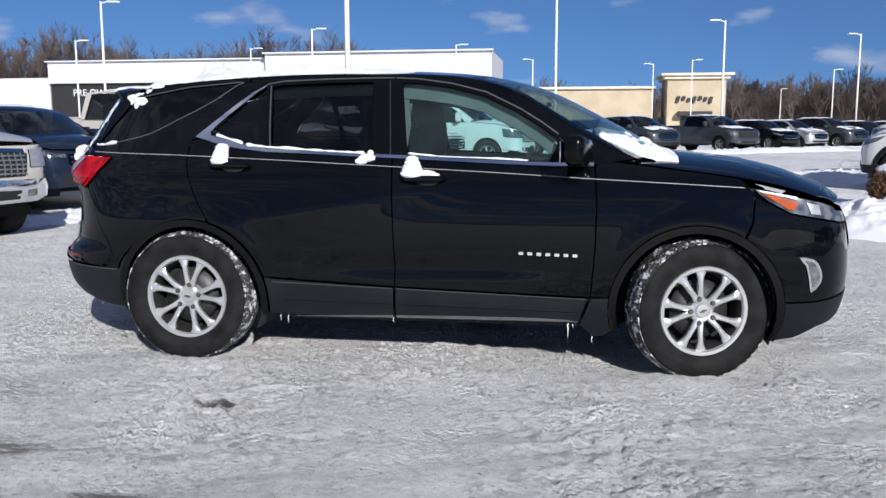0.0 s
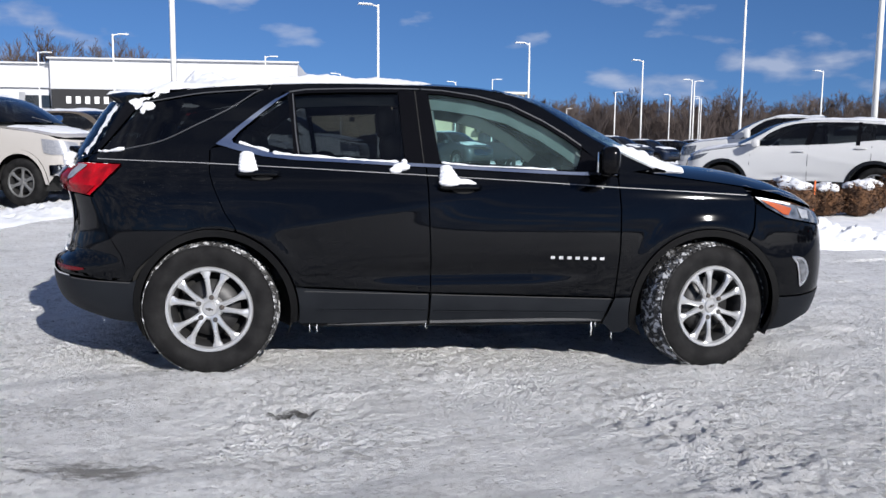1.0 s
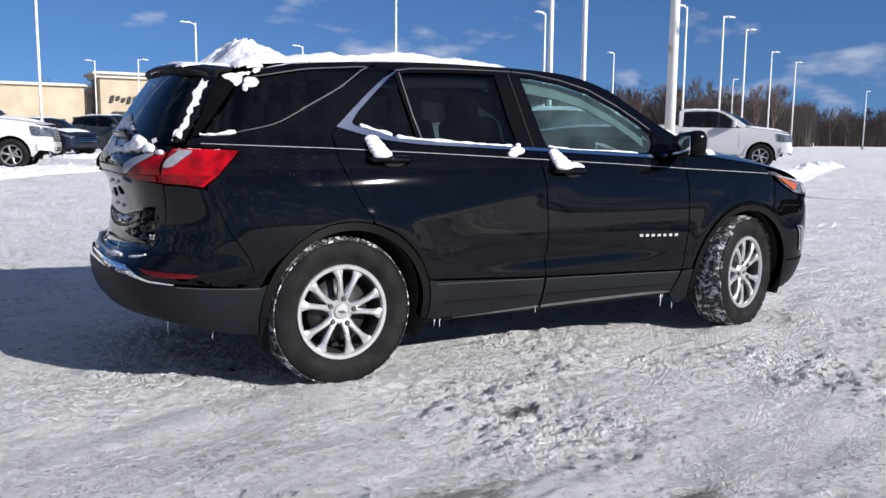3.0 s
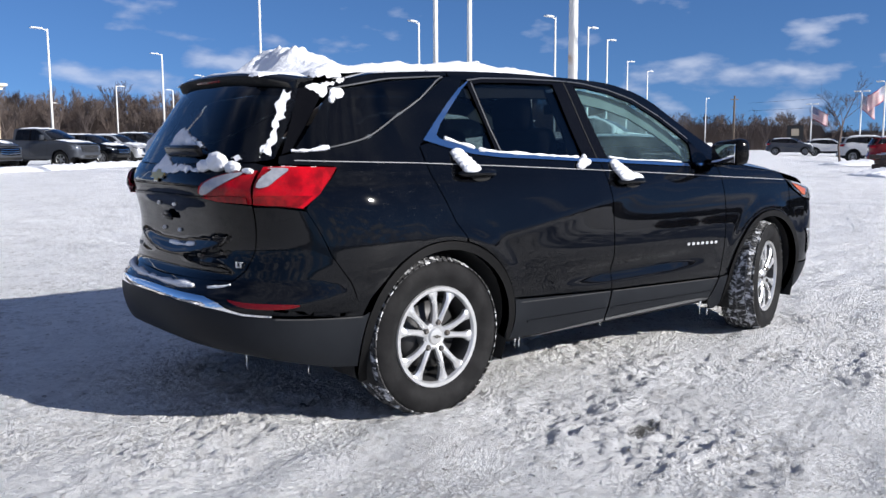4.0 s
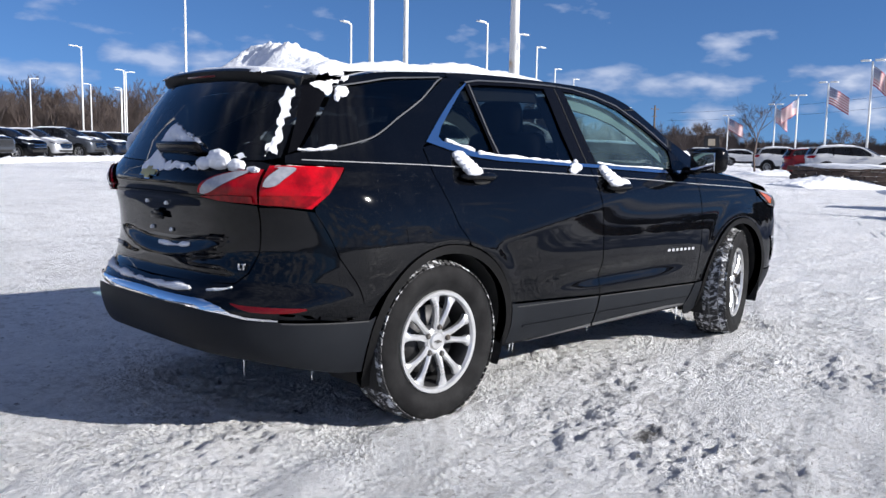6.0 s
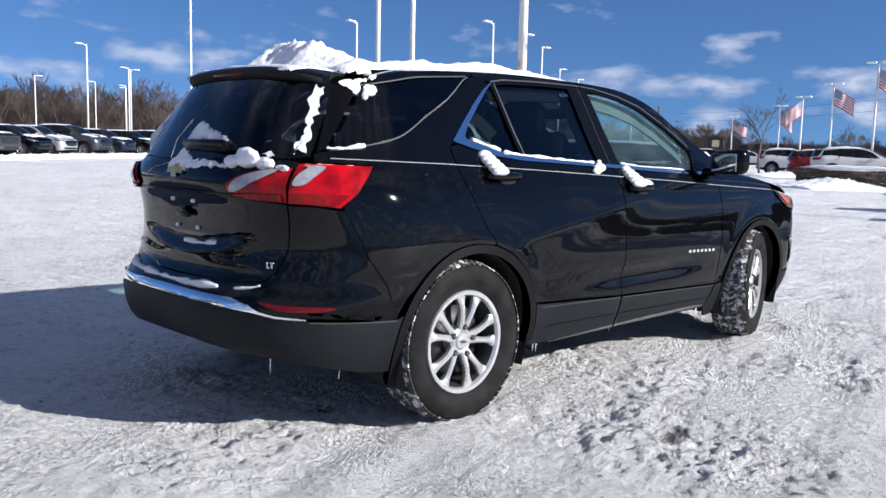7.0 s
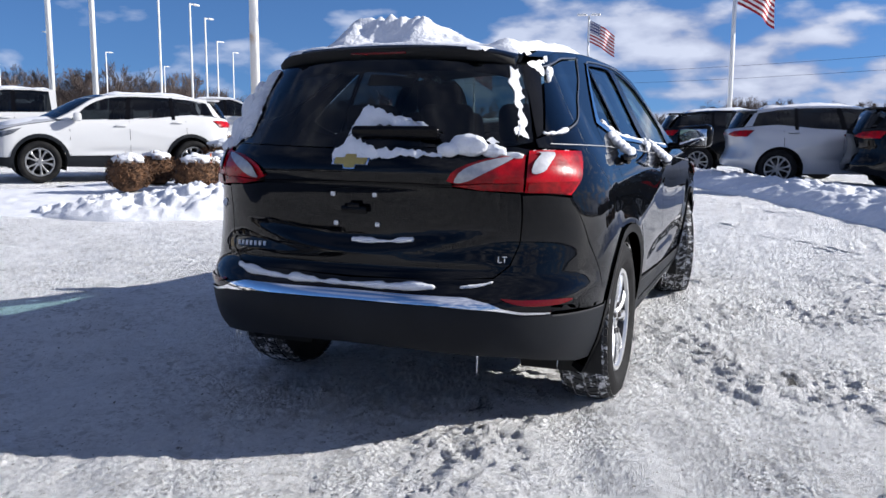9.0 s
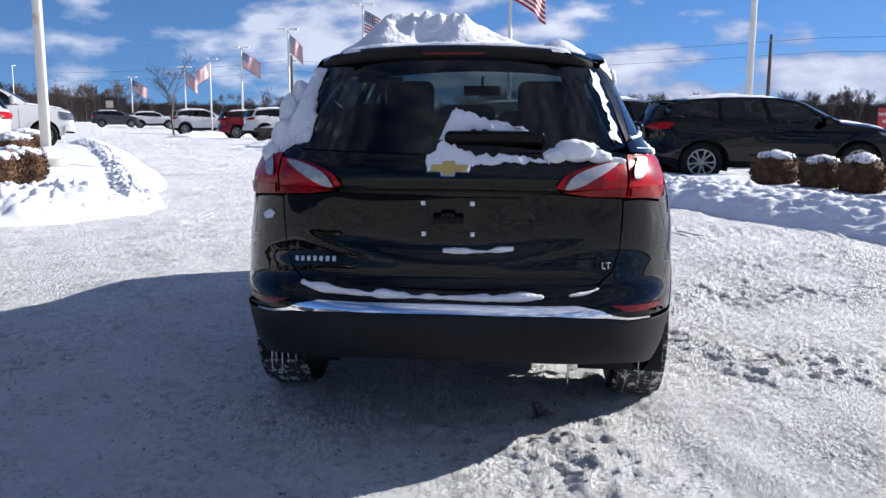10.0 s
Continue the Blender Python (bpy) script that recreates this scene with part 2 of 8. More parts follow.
M_DARKALLOY = surface("grey_alloy", (0.34, 0.345, 0.35), 0.35, 0.7)
M_THINTRIM = surface("satin_grey_trim", (0.15, 0.153, 0.157), 0.30, 0.7)
M_BADGE = surface("silver_badge_plastic", (0.60, 0.61, 0.63), 0.35, 0.35)
M_INNER = surface("grey_inner_trim", (0.09, 0.09, 0.093), 0.8, bump=0.2, bump_scale=300, bump_dist=0.002)
# rim and disc metal darkened to stand in for shade behind the spokes
M_BARREL = surface("shade_toned_rim_and_disc", (0.05, 0.05, 0.052), 0.5, 0.6)
M_STEEL = surface("brake_steel", (0.10, 0.098, 0.095), 0.5, 0.7, other=(0.10, 0.085, 0.075), scale=14)
M_CHROME = surface("bright_chrome", (0.82, 0.83, 0.85), 0.06, 1.0, other=(0.78, 0.79, 0.81), fine=0.02, rough_var=0.03)
M_GOLD = surface("gold_emblem_enamel", (0.55, 0.40, 0.13), 0.32, 0.6)
M_LINER = surface("black_liner", (0.008, 0.008, 0.008), 0.9, bump=0.2)
M_SEAT = surface("charcoal_seat_cloth", (0.022, 0.022, 0.024), 0.85, bump=0.3, bump_scale=300, bump_dist=0.003)
M_LIGHTCLOTH = surface("light_grey_headliner", (0.26, 0.26, 0.25), 0.9)
M_PRIV = glass("privacy_glass", (0.20, 0.225, 0.24))
# privacy glass tinted further to stand in for the unlit cargo space
M_CARGOGL = glass("glass_tinted_for_dark_cargo", (0.03, 0.035, 0.038))
M_REARGL = glass("tinted_rear_glass", (0.16, 0.19, 0.20))
M_CLEAR = glass("green_tinted_glass", (0.66, 0.88, 0.86), film=0.03)
M_SCREEN = glass("windscreen_glass", (0.55, 0.70, 0.70))
M_DARKGL = glass("dark_side_glass", (0.16, 0.18, 0.19))
M_AMBER = surface("amber_lens", (0.40, 0.075, 0.01), 0.12, coat=1.0, fine=0.2, fine_scale=220)
M_REDLENS = surface("red_lamp_lens", (0.40, 0.0018, 0.008), 0.28, other=(0.17, 0.0008, 0.004), scale=13, mixlo=0.40, mixhi=0.60, coat=0.3, fine=0.35, fine_scale=200, spec=0.1, bump=0.15, bump_scale=60, bump_dist=0.004)
M_DIMRED = surface("dim_red_reflector", (0.11, 0.0015, 0.004), 0.25, coat=0.4, fine=0.3, fine_scale=200, spec=0.1)
M_DEEPRED = surface("deep_red_lens", (0.24, 0.0015, 0.004), 0.22, other=(0.14, 0.0008, 0.002), scale=40, coat=0.4, fine=0.3, fine_scale=240, spec=0.1)
M_LINE = surface("pale_coach_line", (0.26, 0.26, 0.27), 0.5)
M_WHITELENS = surface("clear_lamp_reflector", (0.33, 0.34, 0.37), 0.34, 0.25, other=(0.26, 0.27, 0.30), scale=34, coat=0.35)
M_DARKLENS = surface("smoked_lamp_lens", (0.05, 0.056, 0.062), 0.1, 0.4, other=(0.20, 0.21, 0.23), scale=18, coat=1.0)
M_SNOW = surface("fresh_snow", (0.71, 0.72, 0.745), 0.75, other=(0.64, 0.66, 0.70), scale=5, fine=0.05, fine_scale=140, bump=0.5, bump_scale=55, bump_dist=0.012, spec=0.3)
M_ICE = surface("clear_icicle_ice", (0.62, 0.66, 0.70), 0.12, other=(0.72, 0.75, 0.78), scale=40, coat=0.5)
M_POLE = surface("white_painted_steel", (0.72, 0.72, 0.70), 0.5, other=(0.60, 0.58, 0.54), scale=2.2, mixlo=0.55, mixhi=0.75)
M_RUSTPOLE = surface("white_steel_with_rust_stains", (0.72, 0.71, 0.68), 0.55, other=(0.42, 0.25, 0.12), scale=1.3, mixlo=0.60, mixhi=0.68)
M_CONC = surface("concrete", (0.36, 0.35, 0.33), 0.9, scale=3, bump=0.4, bump_scale=60)
M_WBLDG = surface("white_metal_panel", (0.54, 0.55, 0.565), 0.5, other=(0.50, 0.51, 0.53), scale=0.4)
M_DBLDG = surface("charcoal_sign_panel", (0.014, 0.014, 0.015), 0.6, scale=1.0)
M_STUCCO = surface("beige_stucco", (0.46, 0.385, 0.28), 0.9, other=(0.40, 0.33, 0.235), scale=0.5, bump=0.4, bump_scale=30)
M_CAP = surface("pale_cornice", (0.60, 0.55, 0.46), 0.8, scale=1.0)
M_WINDOWB = surface("dark_shop_glass", (0.02, 0.025, 0.03), 0.06, coat=0.6)
M_BARK = surface("bare_winter_wood", (0.066, 0.048, 0.042), 0.95, other=(0.10, 0.08, 0.073), scale=0.25, fine=0.35, fine_scale=6)
M_TWIG = surface("dry_brown_foliage", (0.12, 0.058, 0.026), 0.95, other=(0.045, 0.022, 0.011), scale=9, fine=0.4, fine_scale=60)
M_BLOCK = surface("brown_wall_block", (0.10, 0.07, 0.055), 0.9, other=(0.06, 0.042, 0.034), scale=5, fine=0.25, bump=0.5, bump_scale=40)
M_FLAGRED = surface("red_flag_cloth", (0.34, 0.008, 0.018), 0.8)
M_FLAGWHITE = surface("white_flag_cloth", (0.78, 0.78, 0.78), 0.8)
M_FLAGBLUE = surface("blue_flag_cloth", (0.025, 0.035, 0.14), 0.8)
M_SIGNRED = surface("red_sign_paint", (0.45, 0.03, 0.04), 0.5)
M_ORANGE = surface("orange_marker_stake", (0.75, 0.16, 0.03), 0.6)
M_WOODPOLE = surface("weathered_pole_wood", (0.11, 0.085, 0.065), 0.95, scale=3)

# ---- building helpers ----
def mesh_object(name, verts, faces, material, parent=None, label="", normals=None, smooth=True, m=None):
    me = bpy.data.meshes.new(name)
    me.from_pydata([tuple(map(float, v)) for v in verts], [], faces)
    for mm in (material if isinstance(material, (list, tuple)) else (material,)):
        me.materials.append(mm)
    if smooth:
        me.polygons.foreach_set("use_smooth", [True] * len(me.polygons))
    if normals is not None:
        me.normals_split_custom_set_from_vertices([tuple(map(float, v)) for v in normals])
    ob = new(name, me)
    if parent:
        ob.parent = parent
    if m is not None:
        ob.matrix_basis = m
    if label:
        ob["label"] = label
    return ob


def part(name, bm, material, parent=None, label="", smooth_angle=40, m=None):
    """Links a bmesh as one mesh object under a thing or a part."""
    me = bpy.data.meshes.new(name)
    for f in bm.faces:
        f.smooth = True
    lim = radians(smooth_angle)
    for e in bm.edges:
        e.smooth = len(e.link_faces) == 2 and e.calc_face_angle(0) < lim
    bm.to_mesh(me)
    bm.free()
    for mm in (material if isinstance(material, (list, tuple)) else (material,)):
        me.materials.append(mm)
    ob = new(name, me)
    if parent:
        ob.parent = parent
    if m is not None:
        ob.matrix_basis = m
    if label:
        ob["label"] = label
    return ob


def empty(name, m, label, category, group="", kind=""):
    ob = new(name)
    ob.empty_display_size = 0.2
    ob.matrix_basis = m
    return tagged(ob, label, category, group, kind)


def add_box(bm, cx, cy, cz, sx, sy, sz, bevel=0.0, seg=2, rot=None, taper=1.0):
    r = bmesh.ops.create_cube(bm, size=1.0)
    vs = r["verts"]
    for v in vs:
        k = taper if v.co.z > 0 else 1.0
        v.co = Vector((v.co.x * sx * k, v.co.y * sy * k, v.co.z * sz))
    if bevel:
        es = list({e for v in vs for e in v.link_edges})
        rb = bmesh.ops.bevel(bm, geom=es, offset=bevel, segments=seg, profile=0.5, affect="EDGES")
        vs = list({v for f in rb["faces"] for v in f.verts} | {v for v in vs if v.is_valid})
    mt = Matrix.Translation((cx, cy, cz)) @ (rot.to_4x4() if rot is not None else Matrix.Identity(4))
    for v in vs:
        v.co = mt @ v.co
    return vs


def add_lathe(bm, profile, n=48, axis="y", origin=(0, 0, 0)):
    """Turns a profile of (along, radius) round an axis."""
    rings = []
    for a, r in profile:
        ring = []
        for k in range(n):
            t = 2 * math.pi * k / n
            if axis == "y":
                co = (r * math.cos(t), a, r * math.sin(t))
            elif axis == "z":
                co = (r * math.cos(t), r * math.sin(t), a)
            else:
                co = (a, r * math.cos(t), r * math.sin(t))
            ring.append(bm.verts.new(Vector(co) + Vector(origin)))
        rings.append(ring)
    for i in range(len(rings) - 1):
        for k in range(n):
            bm.faces.new((rings[i][k], rings[i][(k + 1) % n], rings[i + 1][(k + 1) % n], rings[i + 1][k]))
    return rings


def add_tube(bm, pts, radii, n=6, cap=True):
    """A round, tapered tube along a line of points."""
    pts = [Vector(p) for p in pts]
    rings = []
    up = Vector((0.13, 0.27, 0.95))
    for i, p in enumerate(pts):
        d = (pts[min(i + 1, len(pts) - 1)] - pts[max(i - 1, 0)]).normalized()
        s = d.cross(up)
        if s.length < 0.05:
            s = d.cross(Vector((1, 0, 0)))
        s.normalize()
        t = s.cross(d)
        r = radii[i] if isinstance(radii, (list, tuple)) else radii
        rings.append([bm.verts.new(p + s * (r * math.cos(2 * math.pi * k / n)) + t * (r * math.sin(2 * math.pi * k / n))) for k in range(n)])
    for i in range(len(rings) - 1):
        for k in range(n):
            bm.faces.new((rings[i][k], rings[i][(k + 1) % n], rings[i + 1][(k + 1) % n], rings[i + 1][k]))
    if cap:
        bm.faces.new(rings[0][::-1])
        bm.faces.new(rings[-1])


def lump(bm, centre, size, seed, rough=0.22, freq=2.6, sub=3, flat=None, rot=0.0):
    """An irregular rounded clump; flat: the height below which it is pressed on to its support."""
    r = bmesh.ops.create_icosphere(bm, subdivisions=sub, radius=1.0)
    o = Vector((seed * 3.71, seed * 1.93, seed * 5.17))
    c, s = math.cos(rot), math.sin(rot)
    for v in r["verts"]:
        d = v.co.copy()
        k = 1 + rough * noise.noise(d * freq + o) + rough * 0.5 * noise.noise(d * freq * 2.7 + o) + rough * 0.25 * noise.noise(d * freq * 6 + o)
        q = Vector((d.x * size[0] * k, d.y * size[1] * k, d.z * size[2] * k))
        q = Vector((q.x * c - q.y * s, q.x * s + q.y * c, q.z)) + Vector(centre)
        if flat is not None and q.z < flat:
            q.z = flat
        v.co = q


def smooth_line(pts, per=4, closed=False):
    """Catmull-Rom through the points."""
    n = len(pts)
    out = []
    rng = range(n if closed else n - 1)
    for i in rng:
        p0 = pts[(i - 1) % n] if closed or i > 0 else pts[i]
        p1, p2 = pts[i], pts[(i + 1) % n]
        p3 = pts[(i + 2) % n] if closed or i + 2 < n else p2
        for k in range(per):
            t = k / per
            out.append(tuple(0.5 * (2 * b + (c - a) * t + (2 * a - 5 * b + 4 * c - d) * t * t + (3 * b - a - 3 * c + d) * t ** 3)
                             for a, b, c, d in zip(p0, p1, p2, p3)))
    if not closed:
        out.append(tuple(pts[-1]))
    return out


def table(pts, n=500):
    """A smooth curve through (position, value) pairs, sampled for quick look-up."""
    xs, ys = np.array([p[0] for p in pts], float), np.array([p[1] for p in pts], float)
    d = np.diff(ys) / np.diff(xs)
    mm = np.concatenate(([d[0]], 0.5 * (d[1:] + d[:-1]), [d[-1]]))
    q = np.linspace(xs[0], xs[-1], n)
    i = np.clip(np.searchsorted(xs, q, side="right") - 1, 0, len(xs) - 2)
    h = xs[i + 1] - xs[i]
    t = (q - xs[i]) / h
    v = ((2 * t ** 3 - 3 * t ** 2 + 1) * ys[i] + (t ** 3 - 2 * t ** 2 + t) * h * mm[i]
         + (-2 * t ** 3 + 3 * t ** 2) * ys[i + 1] + (t ** 3 - t ** 2) * h * mm[i + 1])
    return q, v


# ---- car bodies as smooth shells on which panels are laid ----
class Shell:
    """A car body: sides, tail and nose by half-width and end position at each height; a roof over the side's upper edge; a bonnet."""

    def __init__(self, wide, tail, nose, top, bonnet, xc=-0.10, xf=3.10, power=3.0, crown=0.045, glass_fwd=0.24, hood_crown=0.085, scoop=0.0,
                 taper=(0.9, 0.012, 0.022, 1.7, 0.008, 0.020), screen=(1.25, 2.15), hood_x=(2.3, 3.3)):
        self.wide, self.tail, self.nose, self.top, self.bonnet = map(table, (wide, tail, nose, top, bonnet))
        self.xc, self.xf, self.n, self.crown, self.fwd, self.hc, self.scoop, self.tp = xc, xf, power, crown, glass_fwd, hood_crown, scoop, taper
        self.screen, self.hx = screen, hood_x
        th = np.linspace(0, math.pi / 2, 400)
        r = (np.cos(th) ** power + np.sin(th) ** power) ** (-1 / power)
        self.th, self.ra, self.rb = th, r * np.sin(th), r * np.cos(th)
        self.sr = np.concatenate(([0], np.cumsum(np.hypot(np.diff(self.ra) * 0.78, np.diff(self.rb) * 0.88))))
        self.sf = np.concatenate(([0], np.cumsum(np.hypot(np.diff(self.ra) * 0.44, np.diff(self.rb) * 0.88))))
        self.uc, self.uf = xc - self.sr[-1], xf + self.sf[-1]

    def f(self, tab, v):
        return np.interp(v, tab[0], tab[1])

    def half(self, x, z):
        g = np.clip((z - 0.95) / 0.4, 0, 1)
        a, k1, k2, b, k3, k4 = self.tp
        t = 1 - np.where(x < a, (a - x) ** 2 * (k1 + k2 * g), 0) - np.where(x > b, (x - b) ** 2 * (k3 + k4 * g), 0)
        w = self.f(self.wide, z) * t
        if self.scoop:
            # a scoop low on the doors, a shoulder crease, and flared arches
            w = w - 1.8 * self.scoop * np.exp(-((z - 0.548 - 0.012 * (x - 1.2)) / 0.050) ** 2) * np.clip((x - 0.62) / 0.5, 0, 1) * np.clip((2.15 - x) / 0.45, 0, 1)
            zc = 0.790 + 0.185 * (x - 0.42)
            w = w + 1.25 * self.scoop * np.exp(-np.sqrt((z - zc) ** 2 + 0.0005) / 0.055) * np.clip((x - 0.05) / 0.4, 0, 1) * np.clip((1.75 - x) / 0.6, 0, 1)
            # a fine crease that runs forward from the tail lamp
            w = w + 0.5 * self.scoop * np.exp(-np.sqrt((z - 1.098) ** 2 + 0.00002) / 0.025) * np.clip((0.12 - x) / 0.3, 0, 1)
            for ax, az in ((0.035, 0.355), (2.705, 0.36)):
                w = w + 0.9 * self.scoop * np.exp(-((np.hypot(x - ax, z - az) - 0.45) / 0.05) ** 2) * np.clip((x + 0.1) / 0.25, 0, 1) * np.clip((3.1 - x) / 0.3, 0, 1) * np.clip((z - 0.45) / 0.2, 0, 1)
        return w

    def side(self, u, z):
        u, z = np.asarray(u, float), np.asarray(z, float)
        flip = np.where((u < self.uc) | (u > self.uf), -1.0, 1.0)
        u = np.where(u < self.uc, 2 * self.uc - u, np.where(u > self.uf, 2 * self.uf - u, u))
        w = self.half(np.clip(u, self.xc, self.xf), z)
        s = np.clip(self.xc - u, 0, None)
        a, b = np.interp(s, self.sr, self.ra), np.interp(s, self.sr, self.rb)
        x = np.where(u < self.xc, self.xc - (self.xc - self.f(self.tail, z)) * a, u)
        y = w * b
        s = np.clip(u - self.xf, 0, None)
        a, b = np.interp(s, self.sf, self.ra), np.interp(s, self.sf, self.rb)
        x = np.where(u > self.xf, self.xf + (self.f(self.nose, z) - self.xf) * a, x)
        y = y * b
        return np.stack([x, -y * flip, z], -1)

    def roof(self, e, s):
        """e: place along the upper edge; s: 0 at the right edge, 1 in the middle, 2 at the left."""
        e, s = np.asarray(e, float), np.asarray(s, float)
        z = self.f(self.top, e)
        w = -self.side(e, z)[..., 1]
        xe = self.side(e, z)[..., 0]
        bow = 1 - (1 - s) ** 2
        k = np.clip((e - self.screen[0]) / (self.screen[1] - self.screen[0]), 0, 1)
        x = xe + self.fwd * (k * k * (3 - 2 * k)) * bow
        return np.stack([x, -w * (1 - s), z + self.crown * bow * (1 - 0.45 * k)], -1)

    def hood(self, e, s):
        e, s = np.asarray(e, float), np.asarray(s, float)
        z = self.f(self.bonnet, e)
        w = -self.side(e, z)[..., 1]
        bow = 1 - np.abs(1 - s) ** 2.6
        k = np.clip((e - self.hx[0] - 0.6) / 0.6, 0, 1)
        return np.stack([self.side(e, z)[..., 0] + 0.16 * bow * np.clip((e - self.hx[0]) / (self.hx[1] - self.hx[0]), 0, 1), -w * (1 - s), z + self.hc * bow * (1 - 0.5 * k)], -1)

    def su(self, x, z):
        """The chart position of a place on the side, from x and z."""
        if x >= self.xc and x <= self.xf:
            return x
        if x < self.xc:
            a = min((self.xc - x) / (self.xc - self.f(self.tail, z)), 0.9999)
            return self.xc - float(np.interp(a, self.ra, self.sr)) if a < 0.93 else self.ru(-(1 - a ** self.n) ** (1 / self.n) * float(self.f(self.wide, z)), z)
        a = min((x - self.xf) / (self.f(self.nose, z) - self.xf), 0.9999)
        b = (1 - a ** self.n) ** (1 / self.n)
        return self.xf + float(np.interp(math.atan2(a, b), self.th, self.sf))

    def ru(self, y, z):
        """The chart position of a place on the tail, from y and z."""
        b = min(abs(y) / float(self.half(np.float64(self.xc), np.float64(z))), 0.9999)
        a = (1 - b ** self.n) ** (1 / self.n)
        u = self.xc - float(np.interp(math.atan2(a, b), self.th, self.sr))
        return u if y <= 0 else 2 * self.uc - u

    def fu(self, y, z):
        b = min(abs(y) / float(self.half(np.float64(self.xf), np.float64(z))), 0.9999)
        a = (1 - b ** self.n) ** (1 / self.n)
        u = self.xf + float(np.interp(math.atan2(a, b), self.th, self.sf))
        return u if y <= 0 else 2 * self.uf - u


def flat_fill(poly, step_a, step_b, holes=()):
    """Triangles over a flat outline, cut along a grid."""
    bm = bmesh.new()
    vs = [bm.verts.new((a, b, 0)) for a, b in poly]
    bm.faces.new(vs).normal_update()
    bmesh.ops.triangulate(bm, faces=bm.faces[:], ngon_method="EAR_CLIP")
    lo = [min(p[k] for p in poly) for k in (0, 1)]
    hi = [max(p[k] for p in poly) for k in (0, 1)]
    for k, step in ((0, step_a), (1, step_b)):
        n = max(int((hi[k] - lo[k]) / step), 0)
        for i in range(1, n + 1):
            q = lo[k] + (hi[k] - lo[k]) * i / (n + 1)
            co, no = [0, 0, 0], [0, 0, 0]
            co[k], no[k] = q, 1
            bmesh.ops.bisect_plane(bm, geom=bm.verts[:] + bm.edges[:] + bm.faces[:], plane_co=co, plane_no=no, dist=1e-6)
    bm.normal_update()
    bmesh.ops.recalc_face_normals(bm, faces=bm.faces[:])
    for f in bm.faces:
        f.normal_update()
    if bm.faces and sum(f.normal.z for f in bm.faces) < 0:
        bmesh.ops.reverse_faces(bm, faces=bm.faces[:])
    return bm


def drape(fn, poly, name, material, parent=None, off=0.0, lip=0.012, step=(0.06, 0.06), mirror=False, label="", inset=0.0, bulge=0.0, out=1.0, m=None):
    """Lays an outline given in a shell's chart on to its surface as a panel with turned-in edges."""
    if inset:
        poly = shrink(poly, inset)
    bm = flat_fill(poly, *step)
    ab = np.array([v.co[:2] for v in bm.verts])
    bm.verts.index_update()
    d = 0.002

    def at(a, b):
        return fn(a, b)
    P = at(ab[:, 0], ab[:, 1])
    N = np.cross(at(ab[:, 0] + d, ab[:, 1]) - at(ab[:, 0] - d, ab[:, 1]), at(ab[:, 0], ab[:, 1] + d) - at(ab[:, 0], ab[:, 1] - d))
    N /= np.maximum(np.linalg.norm(N, axis=1, keepdims=True), 1e-9)
    N *= out
    P = P + N * off
    if bulge:
        bd = np.array([v.is_boundary for v in bm.verts])
        B = ab[bd]
        dist = np.sqrt(((ab[:, None, :] - B[None]) ** 2).sum(-1)).min(1)
        P = P + N * (bulge * np.minimum(dist / 0.05, 1) ** 0.5)[:, None]
    if mirror:
        P, N = P * [1, -1, 1], N * [1, -1, 1]
    faces = [[v.index for v in f.verts] for f in bm.faces]
    if (out < 0) != mirror:
        faces = [f[::-1] for f in faces]
    V, NN = list(P), list(N)
    if lip:
        loops = {}
        for e in bm.edges:
            if e.is_boundary:
                l = e.link_loops[0]
                loops[l.vert.index] = l.link_loop_next.vert.index
        base = {}
        for i in loops:
            base[i] = len(V)
            j = loops[i]
            tang = P[j] - P[i]
            o = np.cross(tang, N[i]) if not mirror else -np.cross(tang, N[i])
            o = o * out
            o = o / max(np.linalg.norm(o), 1e-9)
            V += [P[i], P[i] - N[i] * lip]
            NN += [o, o]
        for i, j in loops.items():
            q = [base[i], base[i] + 1, base[j] + 1, base[j]]
            faces.append(q if (out < 0) != mirror else q[::-1])
    bm.free()
    return mesh_object(name, V, faces, material, parent, label, NN, m=m)


def shrink(poly, d):
    """Moves an outline inwards by d."""
    n = len(poly)
    area = sum(poly[i][0] * poly[(i + 1) % n][1] - poly[(i + 1) % n][0] * poly[i][1] for i in range(n))
    sgn = 1 if area > 0 else -1
    out = []
    for i in range(n):
        a, b, c = Vector(poly[i - 1]), Vector(poly[i]), Vector(poly[(i + 1) % n])
        e1, e2 = (b - a).normalized(), (c - b).normalized()
        n1, n2 = Vector((-e1.y, e1.x)) * sgn, Vector((-e2.y, e2.x)) * sgn
        h = n1 + n2
        k = 2 / max(h.length_squared, 0.6)
        out.append(tuple(b + h * (d * k)))
    return out


def arc(cx, cz, r, a0, a1, n=14):
    return [(cx + r * math.cos(radians(a0 + (a1 - a0) * k / n)), cz + r * math.sin(radians(a0 + (a1 - a0) * k / n))) for k in range(n + 1)]


def ribbon(fn, line, width, name, material, parent=None, off=0.003, lip=0.004, mirror=False, label="", out=1.0, closed=False):
    """A narrow strip that follows a line on the surface."""
    n = len(line)
    L, R = [], []
    for i in range(n):
        a, b = Vector(line[i - 1] if (i or closed) else line[0]), Vector(line[(i + 1) % n] if closed or i + 1 < n else line[-1])
        d = (b - a).normalized()
        k = Vector((-d.y, d.x)) * (width if isinstance(width, float) else width[i]) / 2
        p = Vector(line[i])
        L.append(tuple(p + k))
        R.append(tuple(p - k))
    return drape(fn, L + R[::-1], name, material, parent, off, lip, (0.08, 0.2), mirror, label, out=out)

